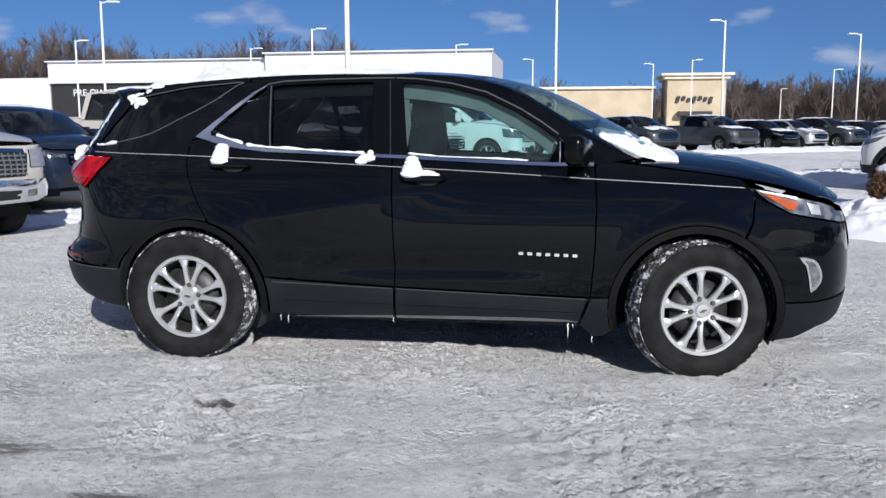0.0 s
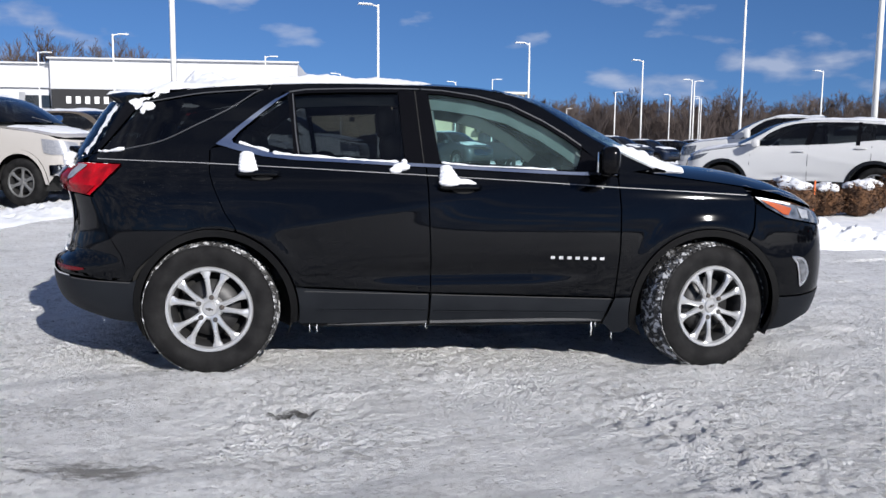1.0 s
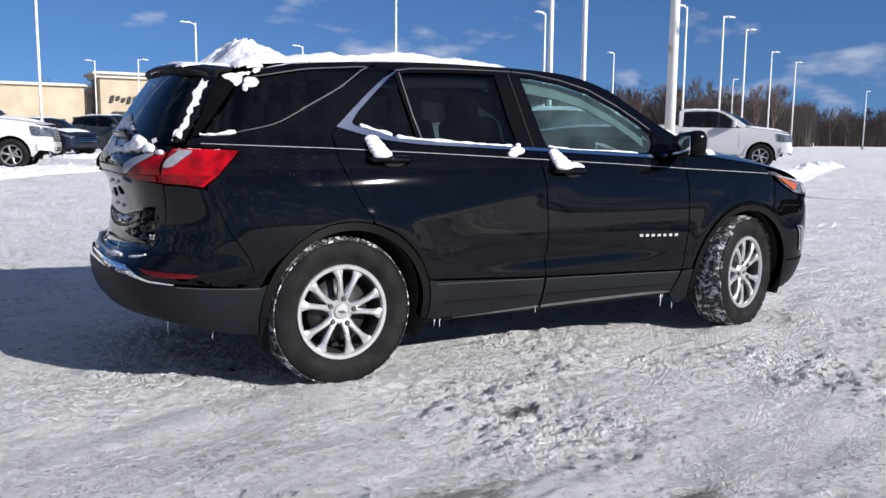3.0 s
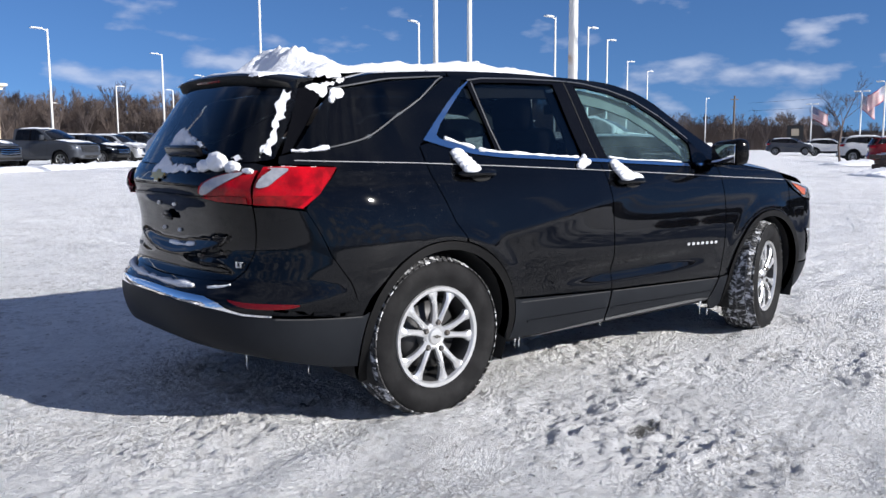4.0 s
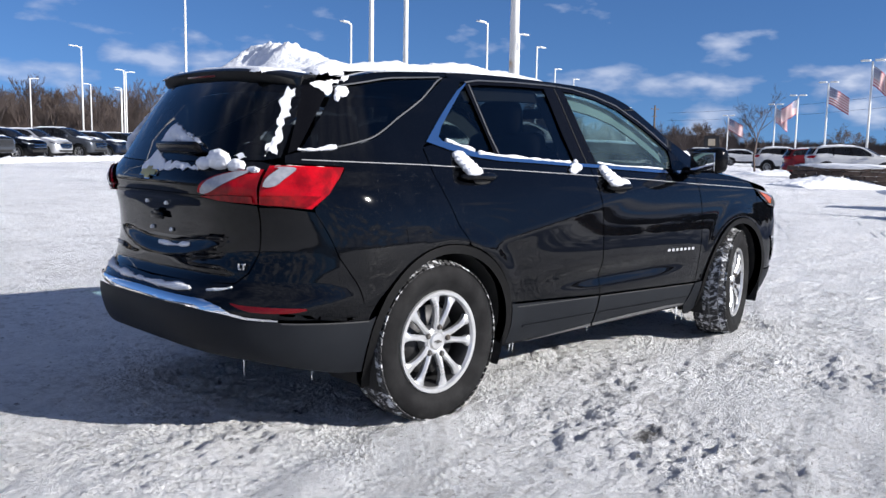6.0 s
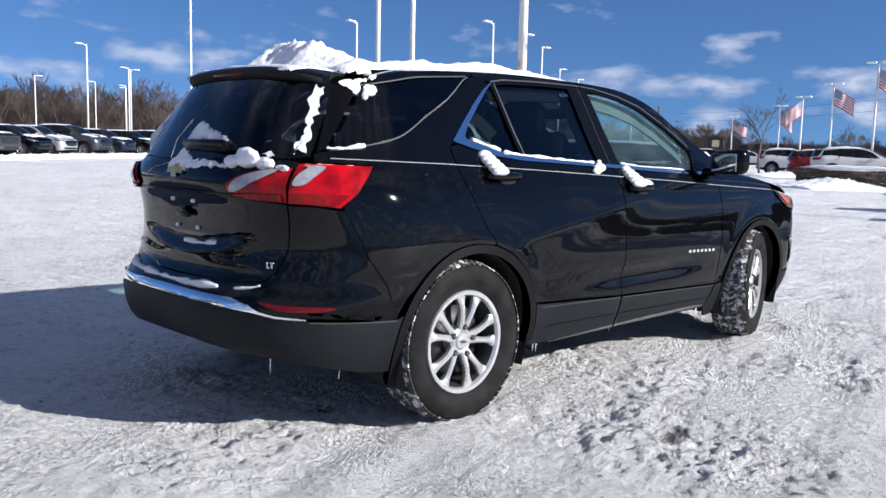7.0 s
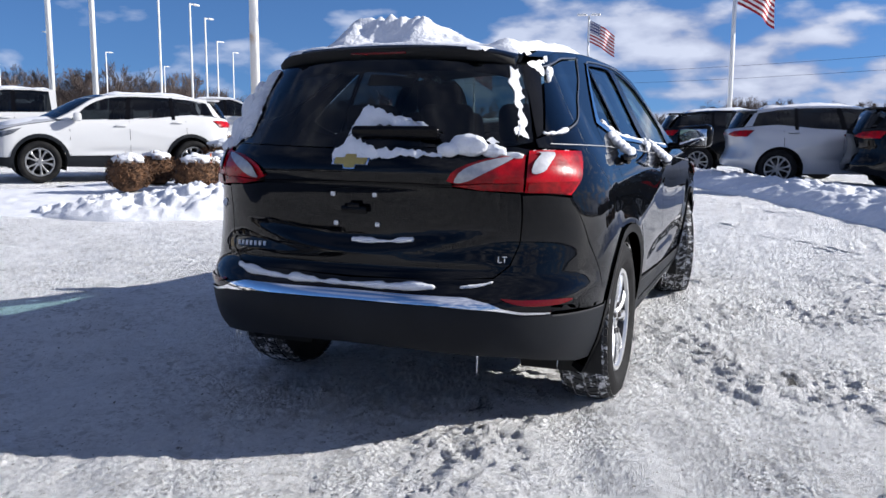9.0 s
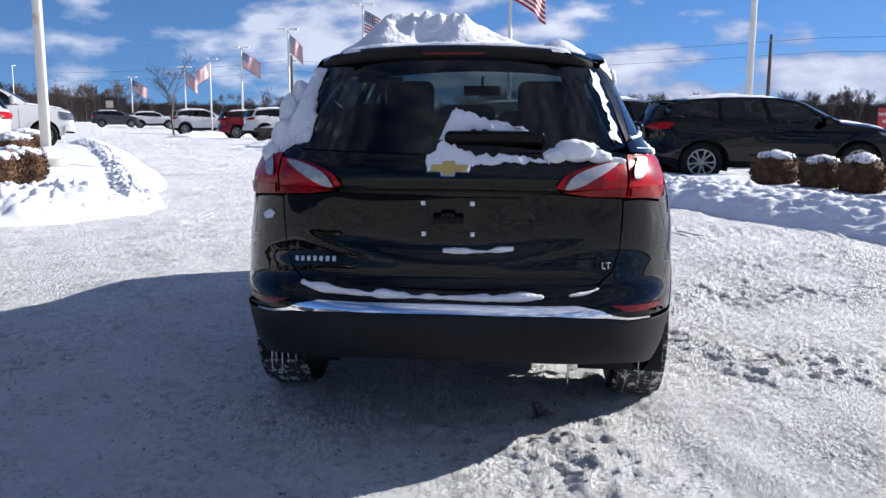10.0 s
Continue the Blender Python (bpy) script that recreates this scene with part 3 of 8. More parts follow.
# ---- ground ----
def sstep(a, b, v):
    t = min(max((v - a) / (b - a), 0), 1)
    return t * t * (3 - 2 * t)


def terrain(x, y):
    """The lie of the lot: level by the car, a little higher beyond it, falling away ahead."""
    return 0.22 * sstep(5, 13, y) + 0.06 * sstep(6, 14, x) * (1 - sstep(-4, 6, -y)) - 0.55 * sstep(24, 70, x) * (1 - sstep(24, 44, y))


def axis_lines(lo, hi, fine, reach, grow):
    a = list(np.arange(lo, hi + 1e-6, fine))
    s, p = fine, a[-1]
    while p < reach:
        s *= grow
        p += s
        a.append(p)
    s, p = fine, a[0]
    while p > -reach:
        s *= grow
        p -= s
        a.insert(0, p)
    return a


def relief(x, y):
    p = Vector((x, y, 0))
    near = max(abs(x - 1) - 5, abs(y + 1.5) - 5, 0)
    k = 1 / (1 + near * 0.10)
    h = 0.022 * noise.noise(p * 0.9) + 0.016 * noise.noise(p * 2.7 + Vector((9, 2, 0)))
    # ridges of driven snow run along the lane
    q = Vector((x * 1.1 + 0.35 * y, (y - 0.3 * x) * 5.5, 3.0))
    h += 0.013 * noise.noise(q) + 0.009 * abs(noise.noise(q * 2.3 + Vector((5, 1, 0))))
    crust = noise.noise(p * 1.1 + Vector((4, 7, 1)))
    c = max(crust * 1.6 + 0.35, 0)
    h += c * (0.022 * abs(noise.noise(p * 7.0)) + 0.017 * noise.noise(p * 15.0))
    # chips lie in short flakes, a little longer along the lane
    f = Vector((x * 0.75 + 0.25 * y, y * 1.2 - 0.2 * x, 2.0))
    h += (0.65 + c) * 0.012 * abs(noise.noise(f * 24.0)) + (0.55 + c) * 0.0085 * noise.noise(f * 41.0)
    return h * k


gx = axis_lines(-4.2, 3.6, 0.0165, 900, 1.085)
gy = axis_lines(-4.4, 1.4, 0.0165, 900, 1.085)
gv = [(x, y, terrain(x, y) + relief(x, y)) for y in gy for x in gx]
nx = len(gx)
gf = [(j * nx + i, j * nx + i + 1, (j + 1) * nx + i + 1, (j + 1) * nx + i) for j in range(len(gy) - 1) for i in range(nx - 1)]


def snow_ground():
    """Driven snow: white crust, grey packed ice and thin dirty places that show the asphalt."""
    m = bpy.data.materials.new("driven_snow")
    m.use_nodes = True
    nt = m.node_tree
    bs = nt.nodes["Principled BSDF"]
    bs.inputs["Specular IOR Level"].default_value = 0.35
    tc = nt.nodes.new("ShaderNodeTexCoord")

    def nz(scale, detail, rough, sx=1.0, sy=1.0, off=0.0, turn=0.0):
        mp = nt.nodes.new("ShaderNodeMapping")
        mp.inputs["Scale"].default_value = (sx, sy, 1)
        mp.inputs["Location"].default_value = (off, off * 0.7, 0)
        mp.inputs["Rotation"].default_value = (0, 0, turn)
        nt.links.new(tc.outputs["Object"], mp.inputs["Vector"])
        n = nt.nodes.new("ShaderNodeTexNoise")
        n.inputs["Scale"].default_value, n.inputs["Detail"].default_value, n.inputs["Roughness"].default_value = scale, detail, rough
        nt.links.new(mp.outputs[0], n.inputs["Vector"])
        return n.outputs["Fac"]

    def ramp(src, lo, hi):
        r = nt.nodes.new("ShaderNodeMapRange")
        r.inputs["From Min"].default_value, r.inputs["From Max"].default_value = lo, hi
        nt.links.new(src, r.inputs["Value"])
        return r.outputs[0]

    def mixc(fac, a, b):
        x = nt.nodes.new("ShaderNodeMixRGB")
        nt.links.new(fac, x.inputs["Fac"])
        for v, i in ((a, "Color1"), (b, "Color2")):
            if isinstance(v, tuple):
                x.inputs[i].default_value = (*v, 1)
            else:
                nt.links.new(v, x.inputs[i])
        return x.outputs[0]

    def mul(a, b):
        x = nt.nodes.new("ShaderNodeMath")
        x.operation = "MULTIPLY"
        nt.links.new(a, x.inputs[0])
        nt.links.new(b, x.inputs[1])
        return x.outputs[0]
    white = mixc(ramp(nz(6, 6, 0.6), 0.35, 0.65), (0.94, 0.945, 0.955), (0.84, 0.845, 0.86))
    # streaks of packed ice along the lane
    ice = ramp(nz(1.0, 9, 0.68, 0.55, 1.9, 3.1, 0.25), 0.49, 0.63)
    col = mixc(ice, white, (0.84, 0.838, 0.84))
    grit = ramp(nz(26, 6, 0.75, 1, 1, 1.7), 0.50, 0.60)
    col = mixc(mul(grit, ramp(nz(1.3, 4, 0.6, 1, 1, 8.2), 0.40, 0.60)), col, (0.62, 0.617, 0.615))
    bare = mul(ramp(nz(0.55, 8, 0.72, 0.7, 1.5, 5.5, 0.2), 0.57, 0.72), ramp(nz(9, 6, 0.7, 0.6, 1.6, 2.2), 0.42, 0.60))
    col = mixc(bare, col, (0.17, 0.165, 0.16))
    # broken plates of crust, each its own shade
    plate = nt.nodes.new("ShaderNodeTexVoronoi")
    plate.inputs["Scale"].default_value, plate.inputs["Randomness"].default_value = 30.0, 1.0
    wob = nt.nodes.new("ShaderNodeMixRGB")
    wob.inputs["Fac"].default_value = 0.10
    wn3 = nt.nodes.new("ShaderNodeTexNoise")
    wn3.inputs["Scale"].default_value, wn3.inputs["Detail"].default_value = 18.0, 4.0
    nt.links.new(tc.outputs["Object"], wn3.inputs["Vector"])
    nt.links.new(tc.outputs["Object"], wob.inputs["Color1"])
    nt.links.new(wn3.outputs["Color"], wob.inputs["Color2"])
    nt.links.new(wob.outputs[0], plate.inputs["Vector"])
    pv = nt.nodes.new("ShaderNodeSeparateXYZ")
    nt.links.new(plate.outputs["Color"], pv.inputs[0])
    col = mixc(mul(ramp(pv.outputs[0], 0.55, 0.75), ramp(nz(1.7, 5, 0.6, 1, 1, 3.3), 0.38, 0.58)), col, (0.95, 0.955, 0.965))
    col = mixc(mul(ramp(pv.outputs[1], 0.74, 0.90), ramp(nz(2.1, 5, 0.6, 1, 1, 7.3), 0.42, 0.60)), col, (0.60, 0.597, 0.595))
    # two thawed patches beside the car and a wet one under its tailpipe
    for sx, sy, rx, ry, tone in ((0.52, -1.62, 0.22, 0.075, 0.11), (-0.385, -0.355, 0.13, 0.10, 0.05), (0.54, -2.60, 0.26, 0.10, 0.26), (-0.18, -2.25, 0.42, 0.14, 0.30), (-0.62, -0.45, 0.05, 0.05, 0.1)):
        off = nt.nodes.new("ShaderNodeMapping")
        off.inputs["Location"].default_value = (-sx / rx, -sy / ry, 0)
        off.inputs["Scale"].default_value = (1 / rx, 1 / ry, 0)
        nt.links.new(tc.outputs["Object"], off.inputs["Vector"])
        ln = nt.nodes.new("ShaderNodeVectorMath")
        ln.operation = "LENGTH"
        nt.links.new(off.outputs[0], ln.inputs[0])
        sm = nt.nodes.new("ShaderNodeMath")
        sm.operation = "ADD"
        nt.links.new(ln.outputs["Value"], sm.inputs[0])
        nt.links.new(ramp(nz(11, 9, 0.8, 0.6, 1.7, sx), 0.30, 0.62), sm.inputs[1])
        col = mixc(ramp(sm.outputs[0], 1.35, 0.85), col, (tone, tone * 0.98, tone * 0.95))
    speck = ramp(nz(40, 4, 0.65, 0.7, 1.2, 4.4), 0.63, 0.69)
    col = mixc(speck, col, (0.20, 0.195, 0.19))
    nt.links.new(col, bs.inputs["Base Color"])
    rr = nt.nodes.new("ShaderNodeMapRange")
    rr.inputs["To Min"].default_value, rr.inputs["To Max"].default_value = 0.85, 0.42
    nt.links.new(ice, rr.inputs["Value"])
    nt.links.new(rr.outputs[0], bs.inputs["Roughness"])
    b1 = nt.nodes.new("ShaderNodeBump")
    b1.inputs["Strength"].default_value, b1.inputs["Distance"].default_value = 1.0, 0.046
    vo = nt.nodes.new("ShaderNodeTexVoronoi")
    vo.inputs["Scale"].default_value = 38.0
    nt.links.new(tc.outputs["Object"], vo.inputs["Vector"])
    lumps = mul(ramp(vo.outputs["Distance"], 0.55, 0.10), ramp(nz(2.4, 5, 0.6, 1, 1, 6.6), 0.42, 0.62))
    ad = nt.nodes.new("ShaderNodeMath")
    ad.operation = "ADD"
    nt.links.new(nz(20, 10, 0.86, 0.55, 1.5, 0.6, 0.3), ad.inputs[0])
    nt.links.new(mul(lumps, nz(11, 3, 0.5, 1, 1, 2.9)), ad.inputs[1])
    # flakes of crust stand at slightly different heights, in patches
    ad2 = nt.nodes.new("ShaderNodeMath")
    ad2.operation = "MULTIPLY_ADD"
    flake = nt.nodes.new("ShaderNodeTexVoronoi")
    flake.inputs["Scale"].default_value = 1.0
    fm = nt.nodes.new("ShaderNodeMapping")
    fm.inputs["Scale"].default_value = (34, 62, 1)
    fm.inputs["Rotation"].default_value = (0, 0, 0.3)
    nt.links.new(wob.outputs[0], fm.inputs["Vector"])
    nt.links.new(fm.outputs[0], flake.inputs["Vector"])
    fv = nt.nodes.new("ShaderNodeSeparateXYZ")
    nt.links.new(flake.outputs["Color"], fv.inputs[0])
    nt.links.new(mul(fv.outputs[0], ramp(nz(1.5, 5, 0.65, 0.8, 1.5, 1.9, 0.2), 0.38, 0.60)), ad2.inputs[0])
    ad2.inputs[1].default_value = 0.70
    nt.links.new(ad.outputs[0], ad2.inputs[2])
    nt.links.new(ad2.outputs[0], b1.inputs["Height"])
    nt.links.new(b1.outputs[0], bs.inputs["Normal"])
    return m


M_GROUND = snow_ground()
ground = tagged(mesh_object("ground", gv, gf, M_GROUND), "packed and driven grey-white snow over the parking lot", "ground", kind="structure")

# loose crumbs of broken crust, thicker in some places than others
cv, cf = [], []
crng = random.Random(3)
while len(cf) < 8 * 30000:
    x, y = crng.uniform(-5.5, 5.5), crng.uniform(-5.0, 5.5)
    if noise.noise(Vector((x * 0.55, y * 0.8, 5))) + 0.6 * noise.noise(Vector((x * 2.0, y * 2.6, 9))) < crng.uniform(-0.35, 0.75):
        continue
    r = 0.0028 + 0.011 * crng.random() ** 5
    z = terrain(x, y) + relief(x, y)
    b = len(cv)
    a0 = crng.uniform(0, 6.28)
    ring = [(x + r * crng.uniform(0.7, 1.4) * math.cos(a0 + 1.571 * k), y + r * crng.uniform(0.7, 1.4) * math.sin(a0 + 1.571 * k), z + r * crng.uniform(0.0, 0.5)) for k in range(4)]
    cv += ring + [(x + r * crng.uniform(-0.4, 0.4), y + r * crng.uniform(-0.4, 0.4), z + r * crng.uniform(0.25, 0.7)), (x, y, z - r * 0.4)]
    for k in range(4):
        cf.append((b + k, b + (k + 1) % 4, b + 4))
        cf.append((b + (k + 1) % 4, b + k, b + 5))
tagged(mesh_object("snow_crumbs", cv, cf, M_GROUND, smooth=False), "loose crumbs of broken snow crust on the ground", "snow", kind="stuff")

# ---- the black SUV ----
SUV = Shell(
    wide=[(0.18, 0.80), (0.26, 0.838), (0.35, 0.872), (0.45, 0.892), (0.65, 0.908), (0.82, 0.904), (0.95, 0.884), (1.03, 0.860), (1.09, 0.828),
          (1.14, 0.800), (1.23, 0.752), (1.35, 0.692), (1.47, 0.632), (1.53, 0.598), (1.60, 0.54)],
    tail=[(0.18, -0.70), (0.30, -0.85), (0.38, -0.93), (0.45, -0.958), (0.54, -0.965), (0.585, -0.95), (0.64, -0.888), (0.70, -0.868), (0.76, -0.853), (0.82, -0.850), (0.88, -0.856),
          (0.94, -0.870), (0.99, -0.888), (1.03, -0.905), (1.08, -0.893), (1.13, -0.862), (1.30, -0.765), (1.42, -0.688), (1.48, -0.640), (1.60, -0.57)],
    nose=[(0.18, 3.42), (0.30, 3.50), (0.45, 3.54), (0.60, 3.545), (0.75, 3.525), (0.85, 3.49), (0.93, 3.43), (1.0, 3.33), (1.1, 3.16), (1.2, 3.12)],
    top=[(-0.70, 1.43), (-0.47, 1.475), (-0.10, 1.525), (0.30, 1.553), (0.65, 1.565), (1.0, 1.563), (1.3, 1.556), (1.49, 1.541), (1.68, 1.498), (1.80, 1.448),
         (1.89, 1.392), (2.04, 1.298), (2.157, 1.232), (2.243, 1.188), (2.40, 1.115)],
    bonnet=[(2.15, 1.115), (2.3, 1.100), (2.6, 1.062), (2.9, 1.022), (3.1, 0.982), (3.25, 0.942), (3.35, 0.905), (3.42, 0.87)],
    scoop=0.012)
SD, TP, HD = SUV.side, SUV.roof, SUV.hood
car = empty("car", pose(0, 0, 0), "black compact SUV with snow on its roof, parked on packed snow", "car")
AX, WB, HUB = 0.0, 2.725, 0.355
AR, AF = (0.035, 0.355), (2.705, 0.36)
RO, RI = 0.432, 0.392


def both(make):
    return [make(False), make(True)]


def panel(poly, name, material=M_BLACK, parent=None, fn=SD, **kw):
    kw.setdefault("inset", 0.0011)
    return both(lambda mir: drape(fn, poly, name, material, parent or car, mirror=mir, **kw))


def sp(*pts):
    return [(SUV.su(x, z), z) for x, z in pts]


def rp(*pts):
    return [(SUV.ru(y, z), z) for y, z in pts]


# doors with their lower cladding
belt = [(0.03, 1.222), (0.145, 1.192), (0.282, 1.163), (0.447, 1.145), (0.733, 1.133), (1.135, 1.116), (1.406, 1.103), (1.759, 1.086), (1.989, 1.078), (2.22, 1.082)]


def belt_z(x):
    return float(np.interp(x, [p[0] for p in belt], [p[1] for p in belt]))


def clad_z(x):
    return 0.467 - 0.0305 * (x - 0.48)


door_f_top = [(2.194, 1.068), (2.204, 0.894), (2.201, 0.668), (2.182, clad_z(2.17))]
front_up = door_f_top + [(1.174, clad_z(1.17)), (1.174, 0.62), (1.160, 0.993), (1.152, belt_z(1.15))] + [(x, belt_z(x)) for x in (1.3, 1.6, 1.9, 2.1)]
front_lo = [(2.174, clad_z(2.17) - 0.006), (2.126, 0.268), (1.166, 0.268), (1.174, clad_z(1.17) - 0.006)]
rear_cut = [(0.002, belt_z(0.03) - 0.02), (0.008, 1.077), (0.033, 1.004), (0.095, 0.866), (0.150, 0.790)] + arc(AR[0], AR[1], RO + 0.004, 74, 17, 8)
rear_up = rear_cut + [(1.1695, clad_z(1.17)), (1.1695, 0.62), (1.1545, 0.993), (1.1465, belt_z(1.14))] + [(x, belt_z(x)) for x in (1.0, 0.73, 0.447, 0.282, 0.145, 0.06)]
rear_lo = [(rear_cut[-1][0], rear_cut[-1][1] - 0.006)] + arc(AR[0], AR[1], RO + 0.004, 13, -11.0, 5) + [(1.158, 0.268), (1.166, clad_z(1.17) - 0.006)]
doors_f = panel(front_up, "front_door", step=(0.035, 0.016))
doors_r = panel(rear_up, "rear_door", step=(0.035, 0.016))
for k in (0, 1):
    for owner, poly in ((doors_f[k], front_lo), (doors_r[k], rear_lo)):
        drape(SD, poly, "lower_cladding", M_PLASTIC, owner, 0.006, 0.02, (0.08, 0.03), bool(k), "satin dark grey plastic cladding", inset=0.003)
# below the doors: an added dark strip, set in, for the dark underbody
panel([(0.47, 0.262), (2.12, 0.262), (2.13, 0.205), (0.52, 0.205)], "underbody_strip", M_PLASTIC, off=-0.09, label="dark strip set in under the doors, standing in for the underbody")
for k in (0, 1):
    ribbon(SD, [(0.56, 0.352), (1.15, 0.343)], 0.010, "cladding_crease", M_PLASTIC, doors_r[k], off=0.010, lip=0.008, mirror=bool(k))
    ribbon(SD, [(1.19, 0.342), (2.13, 0.325)], 0.010, "cladding_crease", M_PLASTIC, doors_f[k], off=0.010, lip=0.008, mirror=bool(k))

    # tapered pale ribbons draw the sunlit ledge of the sill
    ribbon(SD, [(0.62, 0.2665), (0.80, 0.270), (1.0, 0.275), (1.155, 0.279)], [0.002, 0.007, 0.012, 0.015], "sill_lip", M_SATIN, doors_r[k], off=0.0085, lip=0.008, mirror=bool(k), label="sill edge in satin grey, paler for the sun on it")
    ribbon(SD, [(1.172, 0.279), (1.5, 0.284), (1.9, 0.287), (2.05, 0.285), (2.125, 0.280)], [0.015, 0.019, 0.018, 0.013, 0.004], "sill_lip", M_SATIN, doors_f[k], off=0.0085, lip=0.008, mirror=bool(k), label="sill edge in satin grey, paler for the sun on it")
    ribbon(SD, [(0.50, clad_z(0.50) - 0.011), (1.155, clad_z(1.155) - 0.011)], 0.005, "cladding_edge", M_EDGE, doors_r[k], off=0.0075, lip=0.004, mirror=bool(k))
    ribbon(SD, [(1.18, clad_z(1.18) - 0.011), (2.165, clad_z(2.165) - 0.011)], 0.005, "cladding_edge", M_EDGE, doors_f[k], off=0.0075, lip=0.004, mirror=bool(k))

# front wing, quarter panel
wing = [(2.200, 1.068), (2.210, 0.894), (2.207, 0.668), (2.188, clad_z(2.19))] + [(2.272, clad_z(2.19))] + arc(AF[0], AF[1], RO, 172, 60, 14)
wing += sp((2.955, 0.80), (2.965, 0.93), (2.945, 0.972)) + [(x, float(SUV.f(SUV.bonnet, x)) - 0.004) for x in (2.9, 2.75, 2.6, 2.45, 2.3)] + [(2.25, 1.10), (2.215, 1.095)]
panel(wing, "front_wing", step=(0.035, 0.02))
panel([(2.188, clad_z(2.19) - 0.006), (2.135, 0.262), (2.20, 0.20), (2.255, 0.20)] + arc(AF[0], AF[1], RO, 197, 173, 6), "wing_cladding", M_PLASTIC, off=0.006)
quarter = [(-0.003, 1.19), (0.005, 1.077), (0.030, 1.004), (0.092, 0.866), (0.147, 0.792)] + arc(AR[0], AR[1], RO, 76, 158, 10)
quarter += sp((-0.43, 0.60), (-0.52, 0.76), (-0.598, 0.935), (-0.60, 0.955), (-0.49, 1.065), (-0.452, 1.105), (-0.46, 1.118), (-0.60, 1.125), (-0.66, 1.128))
quarter += rp((-0.652, 1.160)) + sp((-0.60, 1.172)) + sp((-0.52, 1.180), (-0.423, 1.194), (-0.31, 1.218), (-0.244, 1.238), (-0.167, 1.275)) + [(-0.082, 1.322), (0.087, 1.410), (0.234, 1.502), (0.275, 1.528)]
quarter += [(0.335, 1.528), (0.372, 1.511), (0.338, 1.466), (0.250, 1.398), (0.128, 1.294), (0.05, 1.224), (0.012, 1.21)]
panel(quarter, "quarter_panel", step=(0.035, 0.013), inset=0.0012)
# upper side rail from the tail over the doors to the windscreen pillar
rail_lo = [(0.30, 1.531), (0.36, 1.512), (0.50, 1.524), (0.75, 1.532), (1.0, 1.535), (1.16, 1.533), (1.25, 1.528), (1.44, 1.502), (1.62, 1.455), (1.806, 1.366), (1.926, 1.291), (2.01, 1.232), (2.06, 1.185), (2.20, 1.085)]
rail_hi = [(x, float(SUV.f(SUV.top, x))) for x in np.linspace(2.40, 0.30, 43)]
panel(rail_lo + rail_hi, "roof_side_rail", step=(0.06, 0.05), inset=0.001)
dpil = [(0.29, 1.531)] + [(float(x), float(SUV.f(SUV.top, x))) for x in np.linspace(0.30, -0.38, 18)]
dpil += sp((-0.40, 1.45), (-0.39, 1.437), (-0.05, 1.500), (0.2, 1.526))
panel(dpil, "roof_rear_rail", step=(0.06, 0.05), inset=0.001)

